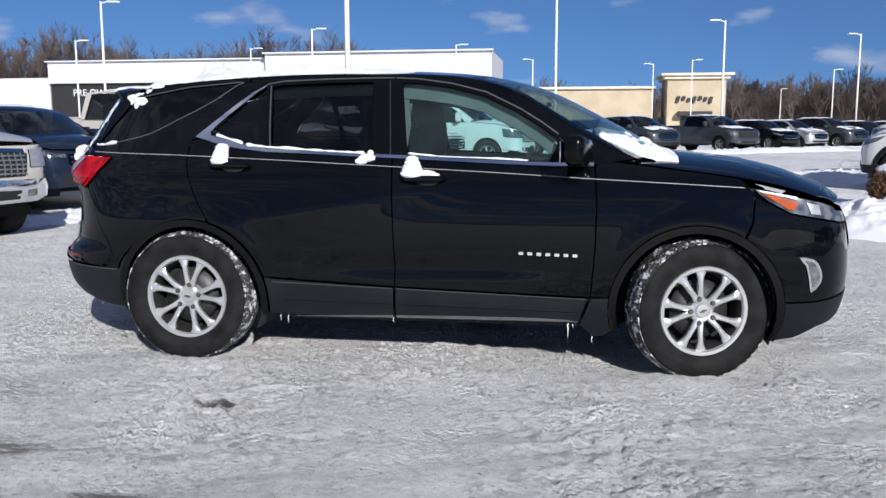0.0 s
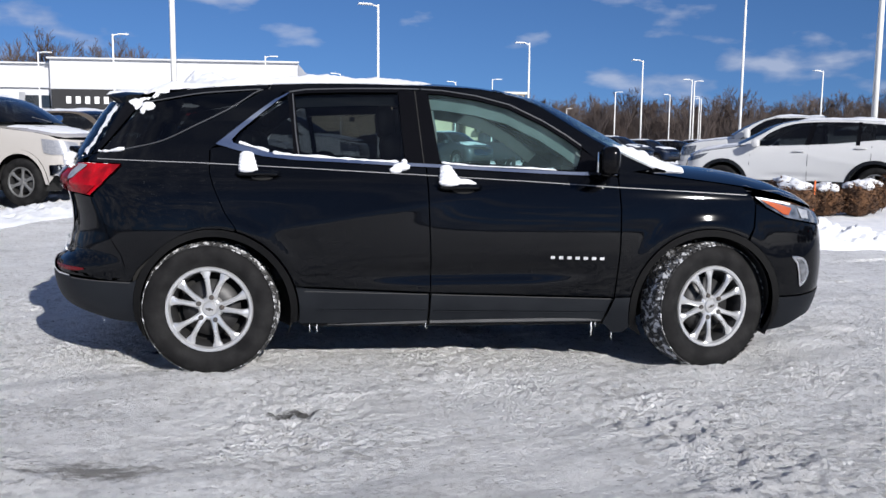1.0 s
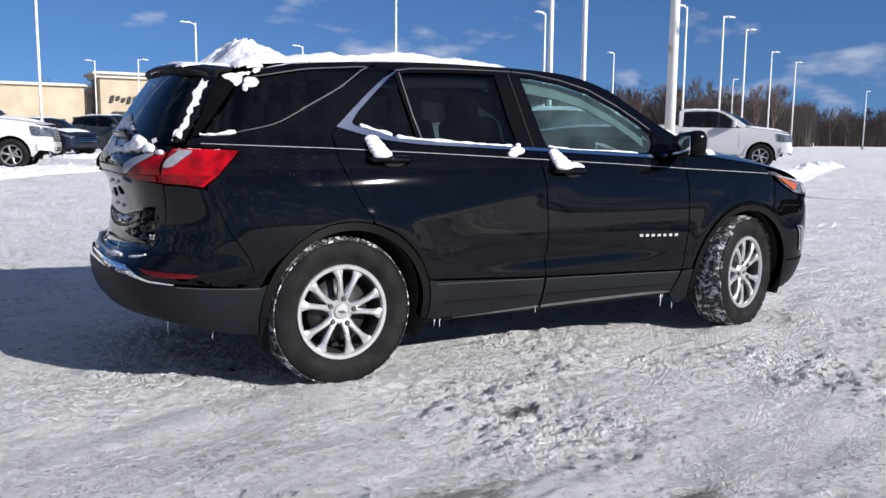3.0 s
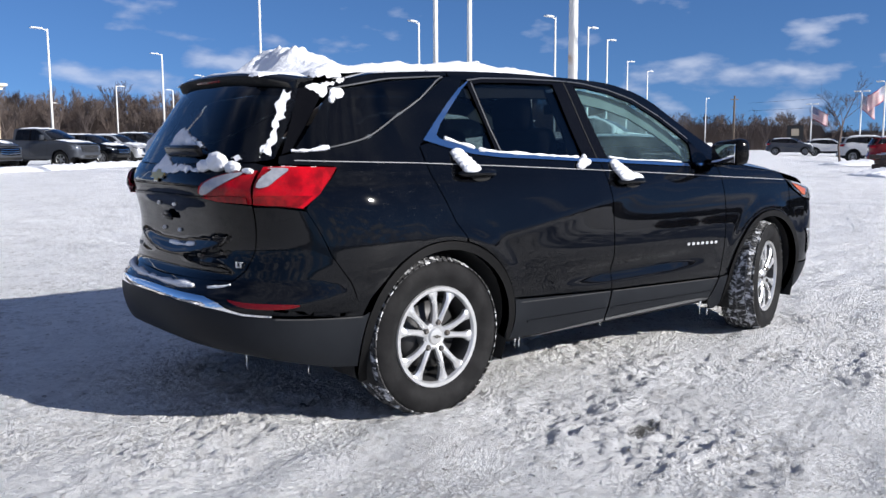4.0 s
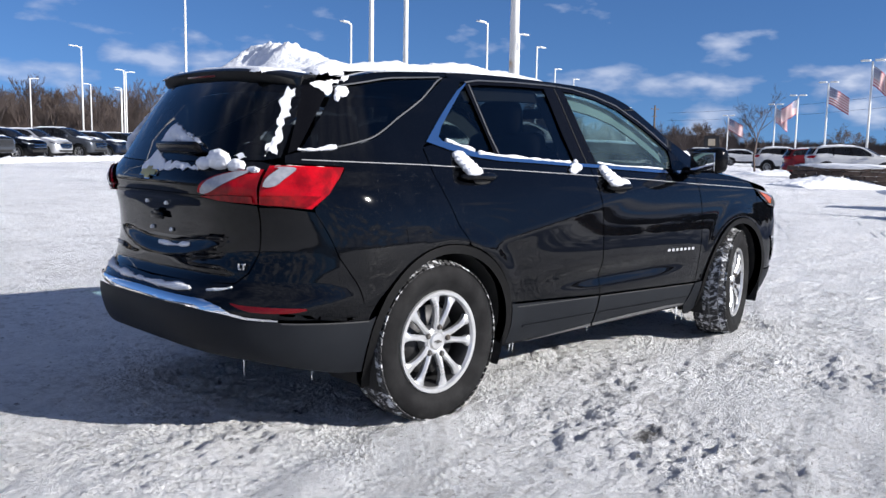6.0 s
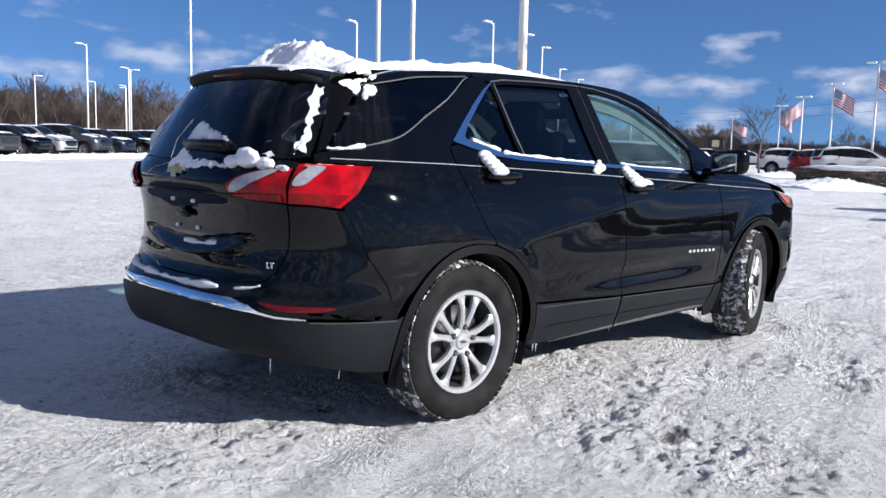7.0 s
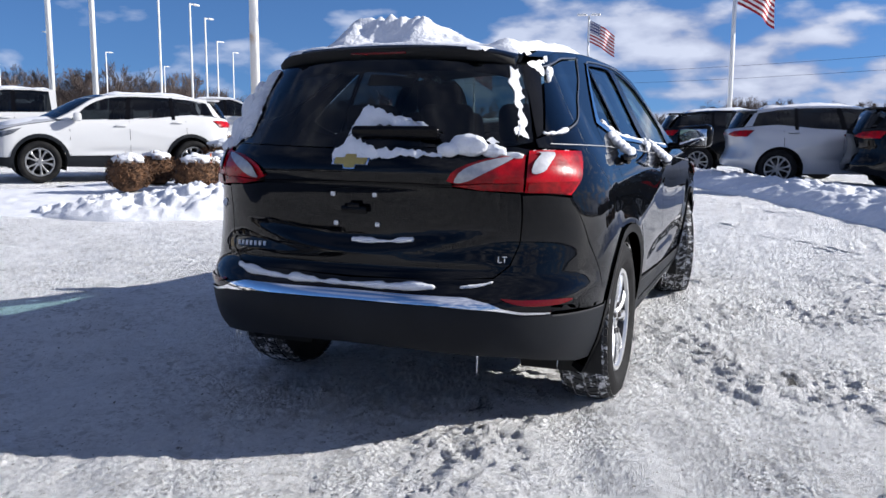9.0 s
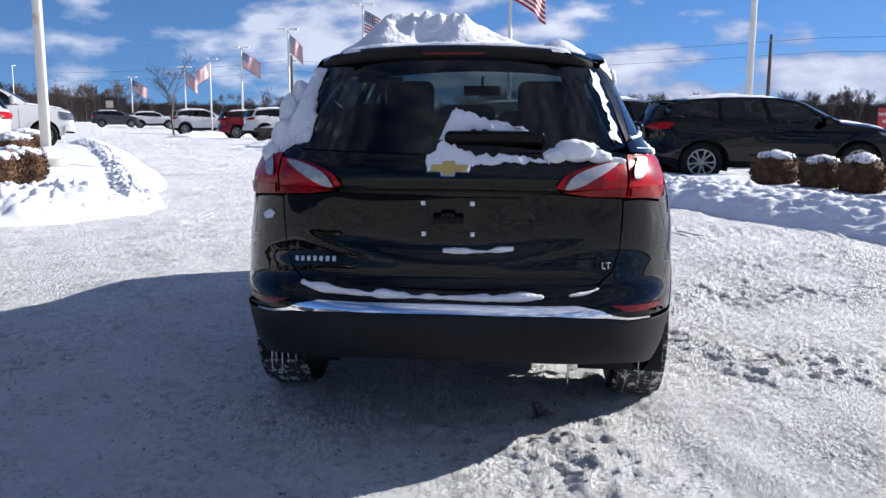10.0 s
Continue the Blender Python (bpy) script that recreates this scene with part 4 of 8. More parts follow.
# side glass in gloss-black frames with bright lower moulding
glass_f = [(1.235, 1.133), (1.61, 1.118), (1.965, 1.108), (2.0, 1.17), (1.998, 1.216), (1.926, 1.274), (1.806, 1.348), (1.623, 1.438), (1.438, 1.486), (1.25, 1.515), (1.172, 1.519)]
glass_r = [(0.476, 1.166), (0.75, 1.150), (1.03, 1.137), (1.02, 1.25), (1.0, 1.524), (0.75, 1.521), (0.50, 1.511), (0.432, 1.500)]
glass_t = [(0.120, 1.232), (0.30, 1.190), (0.448, 1.168), (0.432, 1.28), (0.398, 1.499), (0.352, 1.466), (0.262, 1.390), (0.152, 1.294)]
for k in (0, 1):
    mir = bool(k)
    drape(SD, glass_f, "front_window", M_CLEAR, doors_f[k], -0.010, 0, (0.1, 0.1), mir, "clear, faintly green glass")
    drape(SD, glass_r, "rear_window", M_PRIV, doors_r[k], -0.010, 0, (0.1, 0.1), mir, "dark privacy glass")
    drape(SD, glass_t, "small_rear_window", M_PRIV, doors_r[k], -0.010, 0, (0.1, 0.1), mir, "dark privacy glass")
    # frames
    drape(SD, [(1.04, 1.122), (1.228, 1.116), (1.20, 1.30), (1.166, 1.533), (1.003, 1.533), (1.02, 1.30)], "centre_pillar_trim", M_TRIM, doors_f[k], 0.0, 0.012, (0.1, 0.05), mir)
    drape(SD, [(1.135, 1.12), (1.141, 1.12), (1.098, 1.532), (1.092, 1.532)], "pillar_gap", M_LINER, doors_f[k], 0.0015, 0, (0.1, 0.05), mir)
    drape(SD, [(0.442, 1.156), (0.478, 1.154), (0.434, 1.509), (0.396, 1.506), (0.43, 1.28)], "window_divider", M_TRIM, doors_r[k], 0.002, 0.012, (0.1, 0.05), mir)
    ribbon(SD, [(0.41, 1.503), (0.50, 1.517), (0.75, 1.526), (1.0, 1.529)], 0.018, "window_header", M_TRIM, doors_r[k], 0.001, 0.01, mir)
    ribbon(SD, [(1.166, 1.526), (1.25, 1.521), (1.438, 1.494), (1.623, 1.446), (1.806, 1.357), (1.926, 1.283), (2.01, 1.222)], 0.020, "window_header", M_TRIM, doors_f[k], 0.001, 0.01, mir)
    drape(SD, [(1.965, 1.10), (2.20, 1.086), (2.05, 1.19), (2.01, 1.215), (2.0, 1.17)], "mirror_sail", M_TRIM, doors_f[k], 0.001, 0.01, (0.1, 0.05), mir)
    ribbon(SD, [(0.405, 1.513), (0.50, 1.528), (0.75, 1.537), (1.0, 1.540), (1.12, 1.539)], 0.007, "window_top_trim", M_THINTRIM, doors_r[k], 0.004, 0.006, mir)
    ribbon(SD, [(1.13, 1.539), (1.25, 1.533), (1.438, 1.506), (1.623, 1.459), (1.806, 1.370), (1.926, 1.296), (2.01, 1.236)], 0.007, "window_top_trim", M_THINTRIM, doors_f[k], 0.004, 0.006, mir)
    ribbon(SD, [(0.470, 1.166), (0.450, 1.28), (0.425, 1.505)], 0.007, "divider_trim", M_THINTRIM, doors_r[k], 0.004, 0.004, mir)
    # trim inside the doors, seen through the glass
    ribbon(SD, [(1.14, 1.500), (1.25, 1.493), (1.438, 1.466), (1.623, 1.418), (1.806, 1.328), (1.926, 1.252), (2.02, 1.18)], 0.085, "inner_window_frame", M_INNER, doors_f[k], -0.055, 0.01, mir)
    ribbon(SD, [(1.10, 1.10), (1.12, 1.30), (1.09, 1.52)], 0.20, "inner_pillar_trim", M_INNER, doors_f[k], -0.060, 0.01, mir)
    ribbon(SD, [(1.20, 1.085), (1.6, 1.070), (2.0, 1.060)], 0.11, "inner_door_sill", M_SEAT, doors_f[k], -0.055, 0.01, mir)
    ribbon(SD, [(0.42, 1.484), (0.75, 1.500), (1.0, 1.504)], 0.06, "inner_window_frame", M_INNER, doors_r[k], -0.055, 0.01, mir)
    # bright moulding: a wide blade behind the small window, narrowing along the sill
    blade = [(0.028, 1.224), (0.115, 1.298), (0.230, 1.394), (0.325, 1.466), (0.408, 1.512), (0.40, 1.500), (0.352, 1.468), (0.262, 1.392), (0.152, 1.296), (0.112, 1.248), (0.122, 1.230),
             (0.30, 1.186), (0.447, 1.162), (0.733, 1.149), (1.04, 1.134), (1.04, 1.115), (0.733, 1.131), (0.447, 1.143), (0.282, 1.161), (0.145, 1.191)]
    drape(SD, blade, "bright_moulding", M_CHROME, doors_r[k], 0.006, 0.012, (0.08, 0.03), mir, "polished metal window moulding")
    ribbon(SD, [(1.045, 1.1245), (1.235, 1.117), (1.406, 1.108), (1.759, 1.091), (1.989, 1.083), (2.19, 1.085)], 0.017, "bright_moulding", M_CHROME, doors_f[k], 0.006, 0.012, mir, "polished metal window moulding")

# rear quarter glass with its thin bright edge
qg = sp((-0.372, 1.436), (-0.588, 1.182), (-0.517, 1.190), (-0.423, 1.205), (-0.310, 1.229), (-0.244, 1.250), (-0.167, 1.287)) + [(-0.082, 1.333), (0.087, 1.421), (0.200, 1.497), (0.245, 1.519)] + [(-0.045, 1.494)]
# this pane's tint includes the darkness of the cargo space behind it
panel(qg, "quarter_window", M_CARGOGL, off=-0.003, lip=0.0, label="dark privacy glass", step=(0.08, 0.08))
edge = sp((-0.588, 1.176), (-0.517, 1.184), (-0.423, 1.199), (-0.310, 1.223), (-0.244, 1.244), (-0.167, 1.281)) + [(-0.082, 1.327), (0.087, 1.415), (0.215, 1.503), (0.262, 1.524)]
both(lambda mir: ribbon(SD, smooth_line(edge, 2), 0.006, "glass_edge_trim", M_THINTRIM, car, 0.002, 0.006, mir))
both(lambda mir: ribbon(SD, sp((-0.375, 1.444)) + [(-0.045, 1.503), (0.25, 1.527)], 0.006, "glass_edge_trim", M_THINTRIM, car, 0.002, 0.006, mir))
# body-colour post between quarter glass and tailgate glass
dpost = sp((-0.392, 1.440), (-0.60, 1.180)) + rp((-0.655, 1.165), (-0.605, 1.300), (-0.548, 1.445)) + sp((-0.40, 1.452))
panel(dpost, "rear_post", M_TRIM, step=(0.05, 0.05))

# thin white coach line under the windows
line = sp((-0.60, 1.142), (-0.35, 1.134)) + [(-0.05, 1.1255), (0.5, 1.102), (1.14, 1.0705), (1.7, 1.042), (2.188, 1.0135), (2.55, 0.995), (2.92, 0.975)]
both(lambda mir: ribbon(SD, line, 0.0034, "coach_line", M_LINE, car, 0.0022, 0.001, mir, "thin white line"))

# arch mouldings and liners
for (cx, cz), lo, hi in ((AR, -10, 202), (AF, -22, 196)):
    ring = arc(cx, cz, RO - 0.003, lo, hi, 30) + arc(cx, cz, RI, hi, lo, 30)
    ring = [(SUV.su(x, max(z, 0.2)), max(z, 0.2)) for x, z in ring]
    panel(ring, "arch_moulding", M_ARCH, off=0.010, lip=0.05, step=(0.05, 0.05), inset=0.0, label="dark plastic wheel arch moulding")
    for sgn in (-1, 1):
        bm = bmesh.new()
        n = 24
        rows = []
        for k in range(n + 1):
            t = radians(-25 + 230 * k / n)
            rows.append([bm.verts.new((cx + (RI + 0.005) * math.cos(t), sgn * y, cz + (RI + 0.005) * math.sin(t))) for y in (0.87, 0.52)])
        for k in range(n):
            bm.faces.new((rows[k][0], rows[k + 1][0], rows[k + 1][1], rows[k][1]))
        c = bm.verts.new((cx, sgn * 0.52, cz))
        for k in range(n):
            bm.faces.new((rows[k][1], rows[k + 1][1], c))
        part("wheel_arch_liner", bm, M_LINER, car)

# rear bumper: painted upper, bright strip, dark lower
bu = rp((-0.551, 0.649), (-0.603, 0.695), (-0.630, 0.775), (-0.637, 0.955)) + sp((-0.70, 0.955), (-0.601, 0.940), (-0.523, 0.761), (-0.433, 0.601)) + arc(AR[0], AR[1], RO, 161, 157, 1)[::-1]
bu += sp((-0.392, 0.515), (-0.55, 0.520), (-0.737, 0.528)) + rp((-0.655, 0.536), (-0.57, 0.556), (-0.48, 0.588))
for mir in (False, True):
    drape(SD, bu + rp((0.0, 0.594), (0.0, 0.632)), "rear_bumper_upper", M_BLACK, car, 0, 0.015, (0.05, 0.03), mir, inset=0.0006)
ua = [(SUV.su(x, z), z) for x, z in arc(AR[0], AR[1], RO, 158, 190, 5)]
low_r = ua + sp((-0.50, 0.288), (-0.608, 0.311)) + rp((-0.621, 0.354), (-0.43, 0.372), (-0.211, 0.386), (0.0, 0.388))
top_r = rp((0.0, 0.556), (-0.375, 0.552), (-0.575, 0.538), (-0.657, 0.522)) + sp((-0.737, 0.516), (-0.55, 0.508), (-0.395, 0.503))
for mir in (False, True):
    drape(SD, low_r + top_r, "rear_bumper_lower", M_PLASTIC, car, 0.004, 0.03, (0.05, 0.03), mir, "satin dark grey plastic lower bumper")
    strip = rp((0.0, 0.560), (-0.375, 0.556), (-0.575, 0.542), (-0.657, 0.526)) + sp((-0.745, 0.520), (-0.745, 0.527)) + rp((-0.655, 0.535), (-0.60, 0.548), (-0.55, 0.569), (-0.47, 0.586), (0.0, 0.590))
    drape(SD, strip, "bumper_strip", M_CHROME, car, 0.008, 0.02, (0.05, 0.02), mir, "bright metal strip across the bumper")
    ribbon(SD, sp((-0.735, 0.512), (-0.55, 0.505), (-0.40, 0.500)), 0.006, "bumper_edge", M_EDGE, car, 0.0065, 0.004, mir)
    lens = rp((-0.590, 0.582), (-0.65, 0.577)) + sp((-0.74, 0.573), (-0.665, 0.570), (-0.655, 0.562), (-0.72, 0.552)) + rp((-0.665, 0.556))
    drape(SD, smooth_line(lens, 3, True), "rear_reflector", M_DIMRED, car, 0.006, 0.01, (0.06, 0.03), mir, "red bumper reflector", bulge=0.004)

# tailgate
gate_side = [(-0.632, 0.962), (-0.628, 0.775), (-0.600, 0.697), (-0.548, 0.652), (-0.40, 0.642), (0.0, 0.636)]
gate_top = [(0.5, 0.972), (0.4, 0.983), (0.2, 0.988), (0.0, 0.989), (-0.2, 0.988), (-0.4, 0.983), (-0.5, 0.972)]
lower_gate = rp(*gate_side, *[(-y, z) for y, z in gate_side[-2::-1]], *gate_top)


def nstep(a, b, v):
    t = np.clip((v - a) / (b - a), 0, 1)
    return t * t * (3 - 2 * t)


def GD(u, z):
    """The tailgate: the body with a soft hollow for the plate and a lip below it."""
    P = np.array(SD(u, z))
    y, h = np.abs(P[..., 1]), P[..., 2]
    floor_z = 0.742 + 0.30 * y * y
    hollow = nstep(floor_z, floor_z + 0.05, h) * (1 - nstep(0.25, 0.50, y)) * (1 - nstep(0.95, 0.986, h))
    lip = np.exp(-((h - floor_z + 0.012) / 0.020) ** 2) * (1 - nstep(0.40, 0.60, y))
    waist = np.exp(-((h - 0.675) / 0.022) ** 2) * (1 - nstep(0.45, 0.60, y))
    P[..., 0] += 0.010 * hollow - 0.005 * lip + 0.008 * waist
    return P


gate = new("tailgate")
gate.parent = car
gate["label"] = "closed black tailgate"
drape(GD, lower_gate, "lower_panel", M_BLACK, gate, 0, 0.02, (0.025, 0.016), inset=0.0015)
for mir in (False, True):
    upper = rp((0.0, 0.988), (-0.40, 0.984), (-0.392, 1.02), (-0.420, 1.052), (-0.52, 1.088), (-0.644, 1.098), (-0.655, 1.118), (-0.60, 1.132), (-0.40, 1.128), (0.0, 1.118))
    drape(SD, upper, "upper_panel", M_BLACK, gate, 0.0, 0.03, (0.05, 0.02), mir)
    glass_g = rp((0.0, 1.122), (-0.40, 1.132), (-0.60, 1.137), (-0.648, 1.150), (-0.602, 1.300), (-0.553, 1.445), (-0.30, 1.462), (0.0, 1.468))
    drape(SD, glass_g, "rear_glass", M_REARGL, gate, 0.0, 0, (0.1, 0.1), mir, "dark tinted rear glass with patches of snow")
    # lamps: one on the gate, one on the body
    inner = rp((-0.384, 1.012), (-0.420, 1.050), (-0.52, 1.086), (-0.635, 1.098), (-0.637, 0.970), (-0.50, 0.978))
    drape(SD, smooth_line(inner[:4], 3) + inner[4:], "gate_lamp", M_REDLENS, gate, 0.010, 0.03, (0.04, 0.03), mir, "red tail lamp with a clear band", bulge=0.010)
    clear_i = rp((-0.412, 1.014), (-0.45, 1.050), (-0.54, 1.080), (-0.60, 1.086), (-0.57, 1.062), (-0.51, 1.034), (-0.45, 1.014))
    drape(SD, smooth_line(clear_i, 3, True), "clear_band", M_WHITELENS, gate, 0.0225, 0.004, (0.05, 0.03), mir, "clear silver lens")
    outer = rp((-0.642, 0.968)) + sp((-0.695, 0.962), (-0.612, 0.952), (-0.545, 1.010), (-0.492, 1.066), (-0.455, 1.108), (-0.58, 1.112), (-0.66, 1.114)) + rp((-0.642, 1.112))
    drape(SD, outer, "tail_lamp", M_REDLENS, car, 0.010, 0.03, (0.04, 0.03), mir, "red tail lamp wrapping the corner", bulge=0.010)
    clear_o = rp((-0.660, 1.034), (-0.664, 1.072), (-0.676, 1.096)) + sp((-0.70, 1.101), (-0.645, 1.101), (-0.64, 1.092), (-0.68, 1.062), (-0.715, 1.036))
    drape(SD, smooth_line(clear_o, 3, True), "clear_band", M_WHITELENS, car, 0.0225, 0.004, (0.05, 0.03), mir, "clear silver lens")
    low_i = rp((-0.404, 1.000), (-0.50, 0.982), (-0.626, 0.974), (-0.626, 1.004), (-0.52, 1.008))
    drape(SD, low_i, "lower_lens", M_DEEPRED, gate, 0.0222, 0.004, (0.05, 0.03), mir, "deep red lower lens")
    low_o = rp((-0.650, 0.974)) + sp((-0.70, 0.968), (-0.622, 0.960), (-0.575, 1.000), (-0.66, 1.004)) + rp((-0.650, 1.006))
    drape(SD, low_o, "lower_lens", M_DEEPRED, car, 0.0222, 0.004, (0.05, 0.03), mir, "deep red lower lens")
ribbon(SD, rp(*[(y, 0.989 + 0.006 * (1 - (y / 0.4) ** 2)) for y in np.linspace(-0.40, 0.40, 17)][::-1]), 0.008, "gate_crease_trim", M_TRIM, gate, 0.003, 0.01)
# four bare plate bolts
for y in (-0.089, 0.089):
    for z in (0.947, 0.832):
        p = SD(SUV.ru(y, z), z)
        bm = bmesh.new()
        add_box(bm, 0, 0, 0, 0.012, 0.016, 0.016, 0.002)
        add_lathe(bm, [(-0.010, 0.004), (-0.010, 0.0)], 8, "x")
        part("plate_fixing", bm, M_FLAGWHITE, gate, "white plate fixing", m=Matrix.Translation((p[0] + 0.006, p[1], p[2])))
bm = bmesh.new()
add_box(bm, -0.864, 0, 0.888, 0.014, 0.11, 0.028, 0.005)
add_box(bm, -0.864, 0, 0.905, 0.014, 0.05, 0.02, 0.004)
part("plate_bracket", bm, M_TRIM, gate)
# cross-shaped emblem as a plain gold shape with a bright edge
cross = [(-0.078, -0.012), (-0.030, -0.012), (-0.026, -0.026), (0.020, -0.026), (0.026, -0.012), (0.074, -0.012), (0.080, 0.014), (0.030, 0.014), (0.026, 0.028), (-0.022, 0.028), (-0.028, 0.014), (-0.072, 0.014)]
for grow, mt, o, nm in ((1.0, M_CHROME, 0.006, "emblem_edge"), (0.86, M_GOLD, 0.010, "emblem")):
    pl = [(SUV.ru(-(y * grow) - 0.005, 1.072 + z * grow), 1.072 + z * grow) for y, z in cross]
    drape(SD, pl, nm, mt, gate, o, 0.008, (0.3, 0.3))


def letter_bars(fn, u0, u1, z, h, n, parent, mirror=False, name="badge_bar"):
    """A row of bright bars, one in place of each letter of a name."""
    w = (u1 - u0) / n
    for k in range(n):
        a, b = u0 + w * (k + 0.18), u0 + w * (k + 0.70)
        zz = z - 0.009 * (k / n)
        drape(fn, [(a, zz - h / 2), (b, zz - h / 2), (b, zz + h / 2), (a, zz + h / 2)], name, M_BADGE, parent, 0.003, 0.003, (0.3, 0.3), mirror)


for k in (0, 1):
    letter_bars(SD, 1.812, 2.130, 0.636, 0.015, 7, doors_f[k], bool(k))
letter_bars(SD, SUV.ru(0.415, 0.728), SUV.ru(0.592, 0.728), 0.731, 0.018, 7, gate)


def lettering(text, size, m, material, parent, name="badge"):
    cu = bpy.data.curves.new(name, "FONT")
    cu.body, cu.size, cu.extrude, cu.align_x = text, size, 0.003, "CENTER"
    tmp = bpy.data.objects.new(name, cu)
    scene.collection.objects.link(tmp)
    bpy.context.view_layer.update()
    me = bpy.data.meshes.new_from_object(tmp.evaluated_get(bpy.context.evaluated_depsgraph_get()))
    bpy.data.objects.remove(tmp)
    me.materials.clear()
    me.materials.append(material)
    ob = new(name, me)
    ob.parent = parent
    ob.matrix_basis = m
    return ob


pb = SD(SUV.ru(-0.577, 0.72), 0.72)
lettering("LT", 0.034, Matrix.Translation((pb[0] - 0.012, pb[1], 0.708)) @ Euler((radians(90), 0, radians(-90 + 22))).to_matrix().to_4x4(), M_BADGE, gate)

# spoiler over the rear glass, with the high brake lamp
bm = bmesh.new()
rows = []
for k in range(25):
    q = -1 + 2 * k / 24
    y = 0.528 * q
    e = abs(q) ** 6
    xb = -0.40 - 0.02 * (1 - q * q)
    xt = -0.622 - 0.035 * (1 - q * q) + 0.10 * e
    zt = 1.500 + 0.020 * (1 - q * q) - 0.026 * e
    zf = float(SUV.f(SUV.top, -0.38)) + SUV.crown * (1 - (1 - abs(1 - abs(q))) ** 2) + 0.004
    rows.append([bm.verts.new(c) for c in ((xb, y, zf), (0.5 * (xb + xt), y, 0.5 * (zf + zt) + 0.008), (xt + 0.012, y, zt + 0.002), (xt, y, zt - 0.008), (xt + 0.004, y, zt - 0.022), (xt + 0.05, y * 0.99, zt - 0.060), (xb - 0.06, y * 0.97, zt - 0.085))])
for k in range(24):
    for j in range(6):
        bm.faces.new((rows[k][j], rows[k + 1][j], rows[k + 1][j + 1], rows[k][j + 1]))
bm.faces.new(rows[0])
bm.faces.new(rows[-1][::-1])
bmesh.ops.recalc_face_normals(bm, faces=bm.faces[:])
for f in bm.faces:
    f.material_index = 1 if f.normal.z < -0.2 else 0
spoiler = part("spoiler", bm, [M_BLACK, M_LINER], gate, smooth_angle=50)
bm = bmesh.new()
add_box(bm, -0.642, 0, 1.494, 0.016, 0.24, 0.014, 0.004)
part("high_brake_lamp", bm, M_DIMRED, gate, "dark red lamp strip")

# wiper under its cover
bm = bmesh.new()
add_box(bm, 0, 0, 0, 0.045, 0.36, 0.055, 0.02, 3)
for v in bm.verts:
    v.co.z += 0.020 * (1 - (v.co.y / 0.18) ** 2)
    v.co.x *= 1 - 0.5 * abs(v.co.y) / 0.2
part("rear_wiper", bm, M_TRIM, gate, "black wiper and its cover", m=pose(-0.845, -0.165, 1.178, 0, -30, 0))

# roof, windscreen, bonnet
roof_e = [(-0.44, 0.16)] + [(float(e), 0.0) for e in np.linspace(-0.38, 1.53, 40)] + [(float(e), 2.0) for e in np.linspace(1.53, -0.38, 40)] + [(-0.44, 1.84)]
drape(TP, roof_e, "roof", M_BLACK, car, 0.0012, 0.004, (0.08, 0.08))
drape(TP, [(1.585, 0.075), (1.80, 0.065), (2.10, 0.05), (2.36, 0.045), (2.36, 1.955), (2.10, 1.95), (1.80, 1.935), (1.585, 1.925), (1.56, 1.5), (1.555, 1.0), (1.56, 0.5)], "windscreen", M_SCREEN, car, 0.002, 0, (0.08, 0.12), label="clear windscreen with snow along its foot")
for a, b in ((0.004, 0.075), (1.925, 1.996)):
    drape(TP, [(1.53, a), (2.40, a), (2.40, b), (1.53, b)], "windscreen_pillar", M_BLACK, car, 0.001, 0.012, (0.06, 0.2))
drape(TP, [(1.53, 0.075), (1.53, 1.925), (1.585, 1.925), (1.56, 1.5), (1.553, 1.0), (1.56, 0.5), (1.585, 0.075)], "windscreen_header", M_TRIM, car, 0.003, 0.004, (0.06, 0.12))
drape(HD, [(2.18, 0.02), (2.5, 0.012), (2.8, 0.010), (3.10, 0.010), (3.30, 0.05), (3.40, 0.14), (3.415, 0.5), (3.42, 1.0), (3.415, 1.5), (3.40, 1.86), (3.30, 1.95), (3.10, 1.99), (2.8, 1.99), (2.5, 1.988), (2.18, 1.98)], "bonnet", M_BLACK, car, 0, 0.02, (0.06, 0.08))
bm = bmesh.new()
add_box(bm, 2.40, 0, 1.085, 0.34, 1.42, 0.03, 0.008)
part("cowl", bm, M_PLASTIC, car)

# nose: lamps, grille, bumper
def fp(*pts):
    return [(SUV.fu(y, z), z) for y, z in pts]


